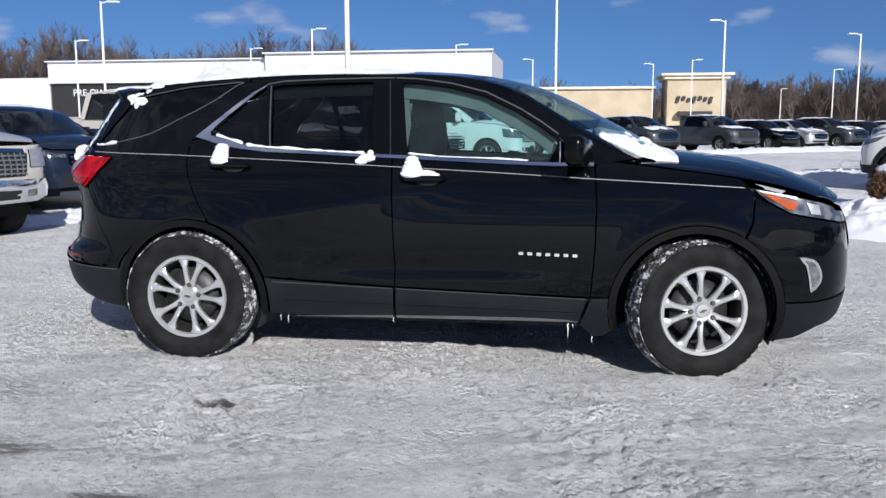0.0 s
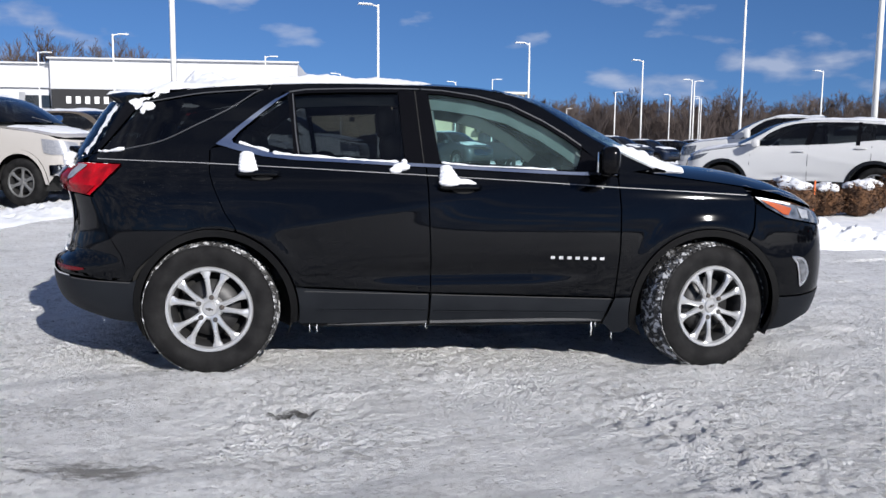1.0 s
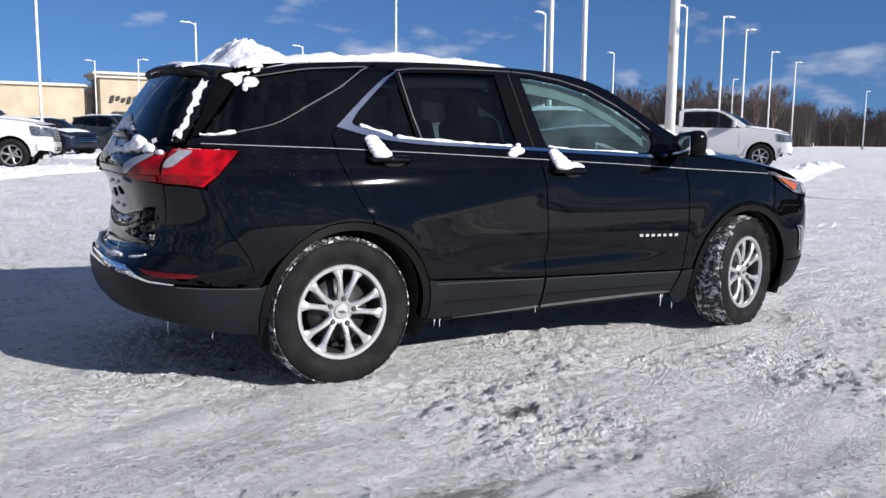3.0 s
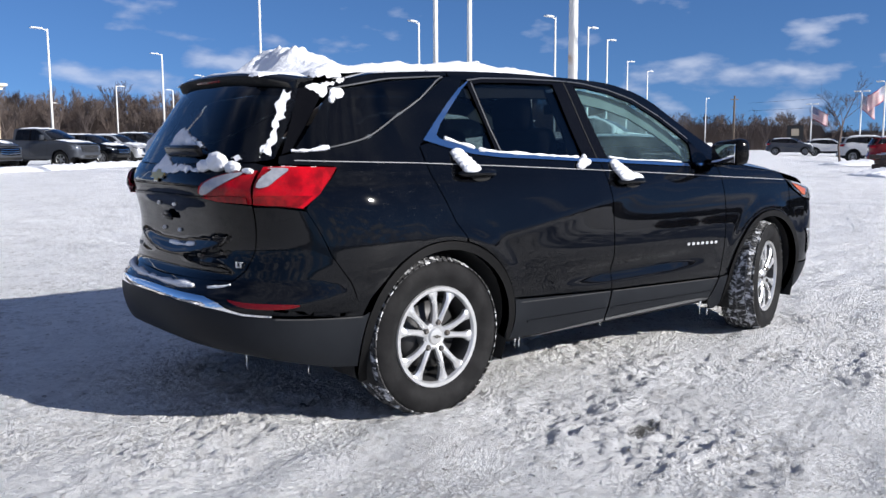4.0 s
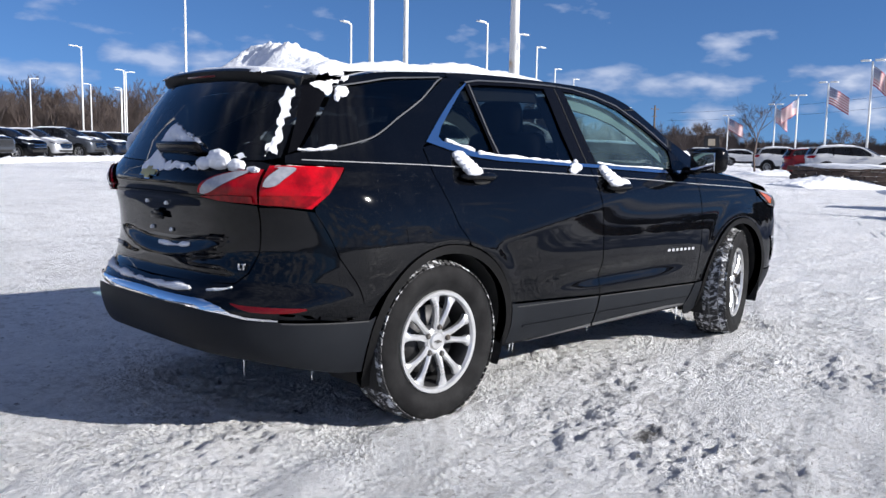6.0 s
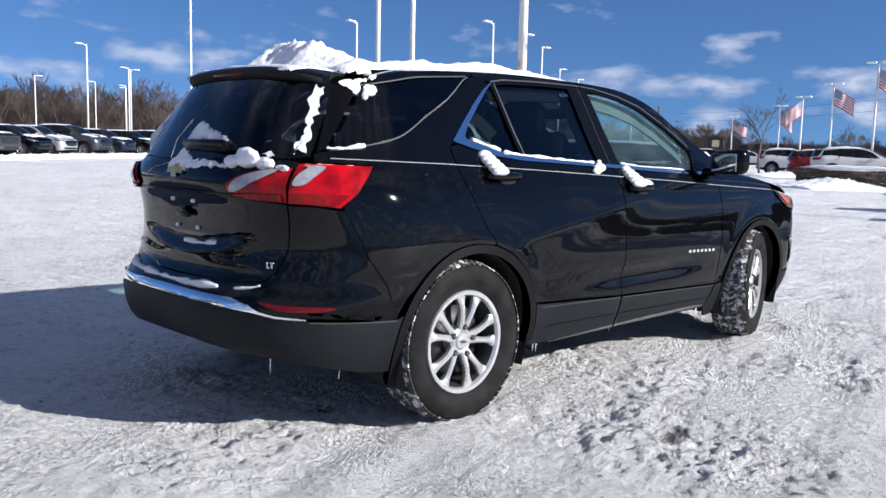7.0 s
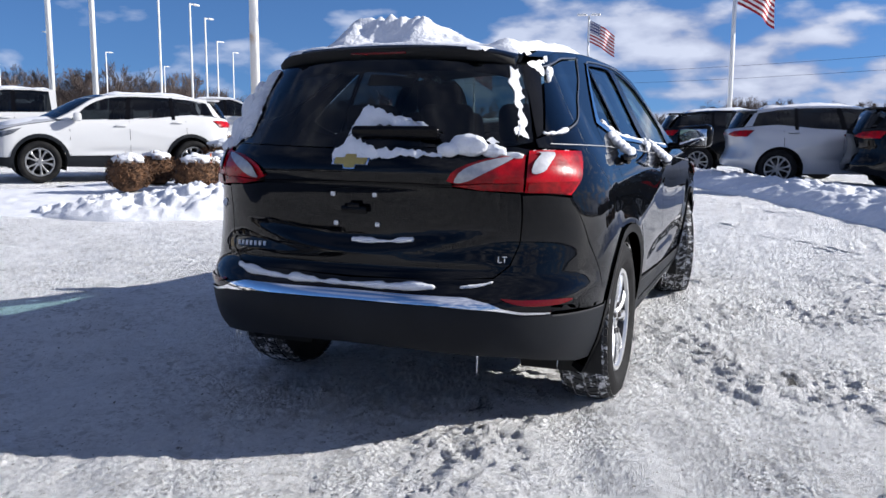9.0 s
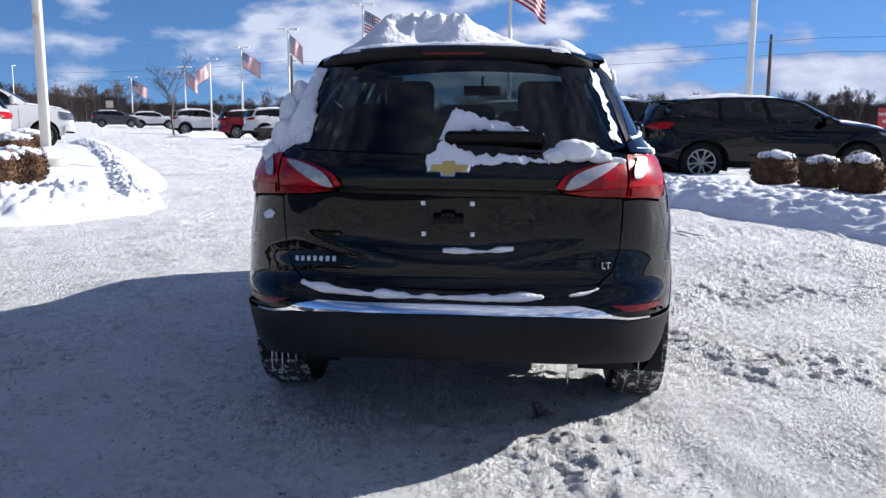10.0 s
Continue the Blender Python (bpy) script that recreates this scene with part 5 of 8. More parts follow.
for mir in (False, True):
    head = sp((2.963, 0.966), (3.06, 0.950), (3.161, 0.928), (3.268, 0.906), (3.348, 0.878)) + fp((-0.78, 0.862), (-0.66, 0.845), (-0.64, 0.800), (-0.76, 0.805)) + sp((3.325, 0.820), (3.241, 0.836), (3.135, 0.856), (3.03, 0.910))
    drape(SD, head, "headlamp", M_DARKLENS, car, 0.006, 0.03, (0.05, 0.03), mir, "headlamp with an amber corner", bulge=0.006)
    drape(SD, sp((2.99, 0.950), (3.10, 0.925), (3.165, 0.905), (3.150, 0.868), (3.12, 0.872)), "amber_corner", M_AMBER, car, 0.014, 0.004, (0.1, 0.03), mir, "amber side lens")
    drape(SD, sp((2.975, 0.962), (3.16, 0.930), (3.155, 0.920), (3.0, 0.950)), "lamp_brow", M_WHITELENS, car, 0.0145, 0.004, (0.1, 0.03), mir)
    drape(SD, sp((3.20, 0.905), (3.26, 0.890), (3.27, 0.845), (3.225, 0.850)), "lamp_reflector", M_WHITELENS, car, 0.0148, 0.003, (0.1, 0.03), mir)
    fog = sp((3.184, 0.640), (3.251, 0.632), (3.285, 0.590), (3.299, 0.545), (3.288, 0.503), (3.251, 0.466), (3.240, 0.500), (3.231, 0.546), (3.215, 0.60))
    drape(SD, smooth_line(fog, 2, True), "fog_lamp_bezel", M_CHROME, car, 0.007, 0.02, (0.06, 0.05), mir, "bright vertical fog lamp bezel")
    drape(SD, smooth_line(shrink(fog, 0.012), 2, True), "fog_lamp", M_DARKLENS, car, 0.009, 0.004, (0.06, 0.05), mir)
    fb = [(SUV.su(x, max(z, 0.25)), max(z, 0.25)) for x, z in arc(AF[0], AF[1], RO, 58, 7, 9)] + sp((3.27, 0.418), (3.414, 0.440)) + fp((-0.60, 0.452), (0.0, 0.46))
    fb += fp((0.0, 0.88), (-0.55, 0.872), (-0.63, 0.845), (-0.63, 0.795), (-0.76, 0.798)) + sp((3.325, 0.814), (3.241, 0.829), (3.135, 0.848), (3.03, 0.900), (2.97, 0.93), (2.962, 0.80))
    drape(SD, fb, "front_bumper", M_BLACK, car, 0, 0.02, (0.05, 0.04), mir, inset=0.002)
    fl = [(SUV.su(x, max(z, 0.2)), max(z, 0.2)) for x, z in arc(AF[0], AF[1], RO, 6, -21, 6)] + sp((3.20, 0.225), (3.30, 0.28)) + fp((-0.60, 0.335), (0.0, 0.35), (0.0, 0.455), (-0.60, 0.447)) + sp((3.414, 0.434), (3.27, 0.412))
    drape(SD, fl, "front_bumper_lower", M_PLASTIC, car, 0.004, 0.02, (0.05, 0.04), mir, "dark plastic lower bumper")
    drape(SD, fp((0.0, 0.58), (-0.45, 0.60), (-0.58, 0.70), (-0.60, 0.80), (-0.52, 0.86), (0.0, 0.87)), "grille", M_TRIM, car, 0.008, 0.006, (0.08, 0.05), mir)

# handles with keyholes, and door mirrors
for k, sgn in ((0, -1), (1, 1)):
    for x0, x1, z, owner in ((0.150, 0.375, 1.073, doors_r[k]), (1.213, 1.437, 1.010, doors_f[k])):
        pts = []
        for i in range(9):
            t = i / 8
            x = x0 + (x1 - x0) * t
            y = float(SD(x, z)[1])
            pts.append((x, (y - 0.012 - 0.026 * math.sin(math.pi * t) ** 0.6) * (1 if sgn < 0 else -1), z + 0.004 * math.sin(math.pi * t)))
        bm = bmesh.new()
        add_tube(bm, pts, [0.012] + [0.017] * 7 + [0.012], 10)
        part("door_handle", bm, M_BLACK, owner, "black pull handle")
        y = float(SD(x1 - 0.05, z - 0.03)[1])
        bm = bmesh.new()
        lump(bm, (0, 0, 0), (0.06, 0.006, 0.022), 3, 0.0)
        part("handle_cup", bm, M_LINER, owner, m=Matrix.Translation(((x0 + x1) / 2 + 0.02, (y - 0.001) * (1 if sgn < 0 else -1), z - 0.014)))
    bm = bmesh.new()
    add_box(bm, 0, 0, 0, 0.13, 0.225, 0.150, 0.045, 4)
    for v in bm.verts:
        t = (v.co.y * sgn + 0.11) / 0.22
        v.co.z *= 0.72 + 0.28 * min(t + 0.5, 1)
        v.co.x *= 1 - 0.25 * t
        v.co.z += 0.012 * t
    mir_ob = part("door_mirror", bm, M_TRIM, doors_f[k], "black door mirror", m=Matrix.Translation((2.105, sgn * 0.985, 1.150)) @ Euler((0, 0, radians(12 * sgn))).to_matrix().to_4x4())
    bm = bmesh.new()
    add_box(bm, 0, 0, 0, 0.006, 0.175, 0.105, 0.0025)
    part("mirror_glass", bm, M_CHROME, mir_ob, "mirror glass", m=Matrix.Translation((-0.064, 0.003 * sgn, 0.002)))
    bm = bmesh.new()
    add_box(bm, 0, 0, 0, 0.07, 0.10, 0.045, 0.015, 3)
    part("mirror_arm", bm, M_TRIM, mir_ob, m=Matrix.Translation((-0.005, -sgn * 0.125, -0.055)))

# inner shell behind the panel joints, and underbody
for mir in (False, True):
    inner_poly = [(2.2, 1.08), (2.2, 0.24)] + [(0.54, 0.24)] + arc(AR[0], AR[1], RO - 0.01, -12, 190, 20) + sp((-0.50, 0.31)) + rp((-0.60, 0.37), (0.0, 0.40), (0.0, 1.10), (-0.62, 1.12)) + [(0.0, 1.13), (0.5, 1.10), (1.2, 1.08)]
    drape(SD, inner_poly, "inner_shell", M_LINER, car, -0.036, 0, (0.1, 0.1), mir)
    inner_f = arc(AF[0], AF[1], RO - 0.01, 4, 176, 20) + [(2.2, 0.45), (2.2, 1.06), (2.6, 1.03), (2.95, 0.98)] + sp((3.25, 0.90)) + fp((-0.6, 0.86), (0.0, 0.87), (0.0, 0.36), (-0.6, 0.36)) + sp((3.25, 0.33))
    drape(SD, inner_f, "inner_shell", M_LINER, car, -0.030, 0, (0.1, 0.1), mir)
bm = bmesh.new()
add_box(bm, 1.45, 0, 0.335, 3.2, 1.02, 0.12, 0.02)
add_box(bm, 1.35, 0, 0.30, 1.75, 1.60, 0.12, 0.02)
add_box(bm, -0.50, 0, 0.52, 0.60, 1.1, 0.10, 0.02)
part("underbody", bm, M_LINER, car)
bm = bmesh.new()
add_tube(bm, [(-0.15, -0.50, 0.36), (-0.45, -0.50, 0.38), (-0.70, -0.48, 0.40)], 0.028, 10)
add_box(bm, -0.42, -0.1, 0.42, 0.22, 0.62, 0.12, 0.05, 3)
part("exhaust", bm, M_STEEL, car)

# cabin
bm = bmesh.new()
add_box(bm, 0.95, 0, 0.52, 2.6, 1.45, 0.06, 0.01)
add_box(bm, -0.52, 0, 0.78, 0.5, 1.20, 0.50, 0.05)
part("cabin_floor", bm, M_LINER, car)


def seat(x, y, w, parent, drop=0.0):
    bm = bmesh.new()
    add_box(bm, x + 0.22, y, 0.74, 0.50, w, 0.16, 0.05, 3)
    add_box(bm, x - 0.08, y, 1.00 - drop, 0.15, w, 0.60, 0.06, 3, Euler((0, radians(-14), 0)).to_matrix())
    add_box(bm, x - 0.185, y, 1.365 - drop * 1.3, 0.10, 0.27, 0.185, 0.045, 3, Euler((0, radians(-8), 0)).to_matrix())
    add_tube(bm, [(x - 0.16, y - 0.06, 1.24 - drop), (x - 0.185, y - 0.06, 1.34 - drop)], 0.008, 6)
    add_tube(bm, [(x - 0.16, y + 0.06, 1.24 - drop), (x - 0.185, y + 0.06, 1.34 - drop)], 0.008, 6)
    return part("seat", bm, M_SEAT, parent, "charcoal seat with a headrest")


for x, y, w in ((1.12, -0.37, 0.50), (1.12, 0.37, 0.50), (0.30, -0.40, 0.48), (0.30, 0.0, 0.30), (0.30, 0.40, 0.48)):
    seat(x, y, w, car, 0.0 if x > 1 else 0.11)
bm = bmesh.new()
add_box(bm, 2.08, 0, 0.93, 0.42, 1.38, 0.26, 0.08, 3)
part("dashboard", bm, M_LINER, car)
bm = bmesh.new()
ring = [(1.76 + 0.06 * math.sin(t), 0.37 + 0.18 * math.cos(t), 0.98 + 0.17 * math.sin(t)) for t in np.linspace(0, 2 * math.pi, 33)]
add_tube(bm, ring, 0.015, 8, False)
add_box(bm, 1.765, 0.37, 0.97, 0.04, 0.34, 0.05, 0.015)
part("steering_wheel", bm, M_LINER, car)
bm = bmesh.new()
add_box(bm, 1.70, 0, 1.43, 0.03, 0.24, 0.065, 0.012)
add_tube(bm, [(1.70, 0, 1.45), (1.76, 0, 1.52)], 0.01, 6)
part("inside_mirror", bm, M_LINER, car)
for a, b in ((0.015, 0.155), (1.845, 1.985)):
    drape(TP, [(1.50, a), (2.36, a), (2.36, b), (1.50, b)], "inner_pillar_trim", M_LIGHTCLOTH, car, -0.040, 0, (0.1, 0.2))
drape(TP, [(-0.36, 0.06), (1.50, 0.06), (1.50, 1.94), (-0.36, 1.94)], "headliner", M_LIGHTCLOTH, car, -0.035, 0, (0.2, 0.2))

# wheels
def build_wheel(name, radius=0.358, rim_r=0.232, width=0.225, spokes=5, frosty=True, pair=True, lathe=56, alloy=None):
    """A wheel with its axle along y and its outer face towards -y."""
    w = new(name)
    alloy = alloy or M_ALLOY
    h = width / 2
    bm = bmesh.new()
    prof = [(h * 0.72, rim_r - 0.012), (h * 0.98, rim_r + 0.03), (h * 1.04, (rim_r + radius) / 2), (h * 0.95, radius - 0.030), (h * 0.80, radius - 0.010), (h * 0.4, radius - 0.006), (0, radius - 0.005)]
    prof = prof + [(-a, r) for a, r in prof[::-1][1:]]
    add_lathe(bm, prof, lathe)
    bmesh.ops.recalc_face_normals(bm, faces=bm.faces[:])
    for f in bm.faces:
        c = f.calc_center_median()
        if math.hypot(c.x, c.z) > radius - 0.012:
            f.material_index = 1
    tyre = part("tyre", bm, [M_RUBBER, M_PACKED if frosty else M_RUBBER], w, "black tyre with packed snow in its tread" if frosty else "", 50)
    if frosty:
        bm = bmesh.new()
        rng = random.Random(5)
        for row, (y0, y1, n) in enumerate(((-0.105, -0.062, 66), (-0.054, -0.008, 60), (0.004, 0.050, 60), (0.060, 0.105, 66))):
            for k in range(n):
                a = 2 * math.pi * (k + 0.5 * (row % 2)) / n
                half = math.pi / n * rng.uniform(0.62, 0.80)
                sk = 0.010 * (1 if row % 2 else -1)
                r0, r1 = radius - 0.012, radius + 0.001
                e0 = radius - 0.017 if row == 0 else r1
                e1 = radius - 0.017 if row == 3 else r1
                vs = []
                for rr0, rr1 in ((r0, r0), (e0, e1)):
                    for (yy, rr, da) in ((y0, rr0, -sk / radius), (y1, rr1, sk / radius)):
                        for s in (-1, 1):
                            t = a + s * half + da
                            vs.append(bm.verts.new((rr * math.cos(t), yy, rr * math.sin(t))))
                for q in ((4, 5, 7, 6), (0, 1, 5, 4), (2, 6, 7, 3), (0, 4, 6, 2), (1, 3, 7, 5)):
                    bm.faces.new([vs[i] for i in q])
        bmesh.ops.recalc_face_normals(bm, faces=bm.faces[:])
        part("tread", bm, M_FROST, tyre, "snow-dusted tread blocks", 20)
    bm = bmesh.new()
    add_lathe(bm, [(-h * 0.80, rim_r - 0.002), (-h * 0.87, rim_r - 0.006), (-h * 0.86, rim_r - 0.022), (-h * 0.74, rim_r - 0.030), (0.0, rim_r - 0.045), (h * 0.7, rim_r - 0.03)], lathe)
    bmesh.ops.recalc_face_normals(bm, faces=bm.faces[:])
    # faces behind the spokes take the tone darkened for shade
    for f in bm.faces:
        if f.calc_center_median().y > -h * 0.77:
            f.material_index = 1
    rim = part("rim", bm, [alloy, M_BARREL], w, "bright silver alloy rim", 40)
    for k in range(spokes):
        for s in ((-1, 1) if pair else (0,)):
            base = 2 * math.pi * k / spokes + math.pi / 2
            a0, a1 = base + s * radians(10.0), base + s * radians(15.5)
            bm = bmesh.new()
            secs = []
            for t in (0.0, 0.2, 0.4, 0.6, 0.74, 0.82, 0.89, 0.95, 1.0):
                r = 0.040 + (rim_r - 0.018 - 0.040) * t
                a = a0 + (a1 - a0) * t
                wd = (0.0180 - 0.0052 * math.sin(math.pi * min(t * 1.05, 1)) - 0.001 * t + 0.019 * max((t - 0.66) / 0.34, 0) ** 2.0) * rim_r / 0.232 * (1 if pair else 1.5)
                dep = -h * 0.62 - 0.012 * t - 0.010 * math.sin(math.pi * t)
                c = Vector((r * math.cos(a), dep, r * math.sin(a)))
                tg = Vector((-math.sin(a), 0, math.cos(a)))
                secs.append([bm.verts.new(c + tg * x + Vector((0, d, 0))) for x, d in ((-wd, 0.022), (-wd, 0.004), (-wd * 0.45, -0.004), (wd * 0.45, -0.004), (wd, 0.004), (wd, 0.022))])
            for i in range(len(secs) - 1):
                for j in range(6):
                    bm.faces.new((secs[i][j], secs[i][(j + 1) % 6], secs[i + 1][(j + 1) % 6], secs[i + 1][j]))
            bmesh.ops.recalc_face_normals(bm, faces=bm.faces[:])
            part("spoke", bm, alloy, rim, smooth_angle=35)
    bm = bmesh.new()
    add_lathe(bm, [(-h * 0.20, 0.066), (-h * 0.58, 0.062), (-h * 0.66, 0.050), (-h * 0.64, 0.040), (-h * 0.72, 0.033), (-h * 0.74, 0.0005)], 32)
    bmesh.ops.recalc_face_normals(bm, faces=bm.faces[:])
    part("hub", bm, alloy, rim, smooth_angle=35)
    if frosty:
        bm = bmesh.new()
        bm.faces.new([bm.verts.new((y * 0.16 * 1.6, -h * 0.75, z * 0.28)) for y, z in cross])
        r = bmesh.ops.extrude_face_region(bm, geom=bm.faces[:])
        for v in [g for g in r["geom"] if isinstance(g, bmesh.types.BMVert)]:
            v.co.y -= 0.003
        part("hub_emblem", bm, M_STEEL, rim, "grey emblem")
        for k in range(5):
            a = 2 * math.pi * k / 5 + math.pi / 2
            bm = bmesh.new()
            add_lathe(bm, [(-h * 0.50, 0.0145), (-h * 0.74, 0.0135), (-h * 0.80, 0.009), (-h * 0.805, 0.0005)], 10, origin=(0.064 * math.cos(a), 0, 0.064 * math.sin(a)))
            bmesh.ops.recalc_face_normals(bm, faces=bm.faces[:])
            part("wheel_nut", bm, M_STEEL, rim, smooth_angle=35)
    bm = bmesh.new()
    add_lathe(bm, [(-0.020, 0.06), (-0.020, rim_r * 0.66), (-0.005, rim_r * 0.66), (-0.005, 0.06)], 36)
    # the disc shares the barrel's shade-dark tone
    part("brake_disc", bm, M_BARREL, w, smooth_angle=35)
    bm = bmesh.new()
    add_lathe(bm, [(h * 0.3, 0.001), (h * 0.3, rim_r - 0.02)], 32)
    part("backing", bm, M_LINER, w)
    return w


wheel = build_wheel("wheel")
wheel.parent = car
wheel.matrix_basis = pose(0, -0.785, HUB, 0, 10, 0)
for x, y, spin, turn in ((0, 0.785, 25, 180), (WB, -0.785, -20, 15), (WB, 0.785, 50, 195)):
    w2 = copy_thing(wheel, Matrix.Translation((x, y, HUB)) @ Euler((0, 0, radians(turn))).to_matrix().to_4x4() @ Euler((0, radians(spin), 0)).to_matrix().to_4x4())
    w2.parent = car

# ---- snow and ice on the car ----
def snow_sheet(name, x0, x1, y0, y1, under, depth, label, n=(90, 60), seed=1.0, cover=0.0, freq=2.2, sink=0.010):
    """Snow lying on a curved top: a field of uneven depth that thins out to nothing at its edges."""
    xs, ys = np.linspace(x0, x1, n[0]), np.linspace(y0, y1, n[1])
    base = under(xs, ys)
    V, idx = [], {}
    H = np.zeros((n[0], n[1]))
    for i, x in enumerate(xs):
        for j, y in enumerate(ys):
            H[i, j] = depth(x, y)
    F = []
    for i in range(n[0]):
        for j in range(n[1]):
            if H[i, j] > -sink - 0.002:
                idx[i, j] = len(V)
                V.append((xs[i], ys[j], base[i][j] + max(H[i, j], -sink)))
    for i in range(n[0] - 1):
        for j in range(n[1] - 1):
            q = [(i, j), (i + 1, j), (i + 1, j + 1), (i, j + 1)]
            if all(k in idx for k in q):
                F.append([idx[k] for k in q])
    return tagged(mesh_object(name, V, F, M_SNOW), label, "snow", kind="stuff")


def roof_height(xs, ys):
    e = np.clip(xs, -0.44, 1.52)
    out = []
    for x in e:
        edge = float(-SD(x, float(SUV.f(SUV.top, x)))[1])
        s = np.clip(1 - np.abs(ys) / edge, 0, 1)
        out.append(TP(np.full_like(ys, x), s)[:, 2])
    return out


def fbm(x, y, f, seed):
    p = Vector((x * f, y * f, seed))
    return noise.noise(p) + 0.5 * noise.noise(p * 2.1) + 0.25 * noise.noise(p * 4.3) + 0.12 * noise.noise(p * 9)


def roof_depth(x, y):
    """A heap towards the tail, a long strip by the right edge, thin elsewhere."""
    heap = 0.078 * math.exp(-abs((x + 0.15) / 0.17) ** 2.4 - abs((y - 0.13) / 0.30) ** 2.6) + 0.070 * math.exp(-abs((x + 0.19) / 0.075) ** 1.8 - abs((y - 0.12) / 0.18) ** 1.7)
    heap2 = 0.035 * math.exp(-((x + 0.36) / 0.12) ** 2 - ((y - 0.32) / 0.12) ** 2) + 0.018 * math.exp(-((x + 0.34) / 0.09) ** 2 - ((y + 0.45) / 0.07) ** 2)
    strip = 0.032 * math.exp(-((y + 0.42) / 0.09) ** 2) * sstep(-0.42, -0.2, x) * (1 - sstep(0.95, 1.30, x))
    strip2 = 0.024 * math.exp(-((y - 0.36) / 0.13) ** 2) * sstep(-0.42, -0.2, x) * (1 - sstep(0.9, 1.3, x))
    n = fbm(x, y, 4.0, 2.0)
    p = Vector((x, y, 0.3))
    c = abs(noise.noise(p * 8)) + 0.6 * abs(noise.noise(p * 17)) + 0.3 * noise.noise(p * 34) - 0.3
    d = heap * (1 + 0.52 * n + 0.34 * c) + 0.3 * (strip + strip2) * c + heap2 * (1 + 0.4 * n) + (strip + strip2) * (1 + 0.5 * n) + 0.010 * n - 0.005
    return d - 0.05 * sstep(0.50, 0.56, abs(y)) - 0.06 * sstep(1.30, 1.44, x) - 0.05 * sstep(-0.36, -0.44, x)


def spoiler_height(xs, ys):
    out = []
    for x in xs:
        row = []
        for y in ys:
            q = min(abs(y) / 0.528, 1)
            xb, xt = -0.40 - 0.02 * (1 - q * q), -0.622 - 0.035 * (1 - q * q) + 0.10 * q ** 6
            t = min(max((xb - x) / (xb - xt), 0), 1)
            zf = float(SUV.f(SUV.top, -0.38)) + SUV.crown * (1 - q * q) + 0.004
            row.append(zf + (1.502 + 0.020 * (1 - q * q) - 0.026 * q ** 6 - zf) * t + 0.008 * math.sin(math.pi * t))
        out.append(row)
    return out


snow_sheet("spoiler_snow", -0.64, -0.38, -0.52, 0.52, spoiler_height, lambda x, y: 0.007 * fbm(x, y, 7.0, 5.0) + 0.004 + 0.022 * math.exp(-((y - 0.28) / 0.12) ** 2) * sstep(-0.56, -0.42, x) - 0.02 * sstep(-0.60, -0.64, x) - 0.03 * sstep(0.42, 0.47, abs(y)),
           "thin frosting of snow on the rear spoiler", (30, 90))
snow_sheet("roof_snow", -0.46, 1.45, -0.57, 0.57, roof_height, roof_depth, "uneven heap of fresh snow on the roof of the black SUV", (150, 96))


def hood_height(xs, ys):
    """Snow at the windscreen's foot lies on the cowl and the glass."""
    return [[1.115 + max(0, 2.43 - x) * 0.62 + 0.05 * (1 - (y / 0.8) ** 2) for y in ys] for x in xs]


snow_sheet("windscreen_snow", 2.16, 2.62, -0.74, 0.74, hood_height,
           lambda x, y: 0.052 * math.exp(-((x - 2.42) / 0.12) ** 2) * (1 + 0.7 * fbm(x, y, 6, 7.0) + 0.6 * abs(noise.noise(Vector((x * 17, y * 17, 3))))) - 0.012 - 0.05 * sstep(0.66, 0.74, abs(y)) - 0.05 * sstep(2.24, 2.18, x),
           "snow drift along the foot of the windscreen of the black SUV", (64, 120), sink=0.045)


def clump(name, label, items, seed, rough=0.13):
    bm = bmesh.new()
    for i, (c, s) in enumerate(items):
        lump(bm, c, s, seed + i * 0.7, rough, 2.2, 4)
    return tagged(part(name, bm, M_SNOW, None, "", 180), label, "snow")


def on_side(x, z, out=0.0):
    p = SD(SUV.su(x, z), z)
    return (float(p[0]), float(p[1]) - out, float(p[2]))


# caps on the door handles, and lumps on the window sill
clump("handle_snow", "rounded snow cap on the rear door handle", [(on_side(0.212 - 0.004 * q, 1.098 + 0.017 * q, 0.048 - 0.011 * q), (0.050 - 0.003 * q, 0.026, 0.024)) for q in range(5)], 1.0, 0.09)
clump("handle_snow", "wedge of snow on the front door handle", [(on_side(1.272 - 0.004 * q, 1.036 + 0.017 * q, 0.046 - 0.011 * q), (0.062 - 0.007 * q, 0.026, 0.024)) for q in range(5)] + [(on_side(1.335, 1.036, 0.036), (0.062, 0.024, 0.020)), (on_side(1.375, 1.030, 0.030), (0.038, 0.018, 0.012))], 2.0, 0.09)
clump("sill_snow", "small lump of snow at the door joint", [(on_side(1.015, 1.115, 0.014), (0.045, 0.018, 0.022)), (on_side(0.985, 1.098, 0.010), (0.035, 0.013, 0.018)), (on_side(1.03, 1.14, 0.008), (0.016, 0.012, 0.016))], 3.0)
clump("mirror_snow", "patch of snow on the door mirror", [((2.135, -0.93, 1.175), (0.022, 0.03, 0.030)), ((2.15, -0.90, 1.15), (0.02, 0.02, 0.03))], 4.0)


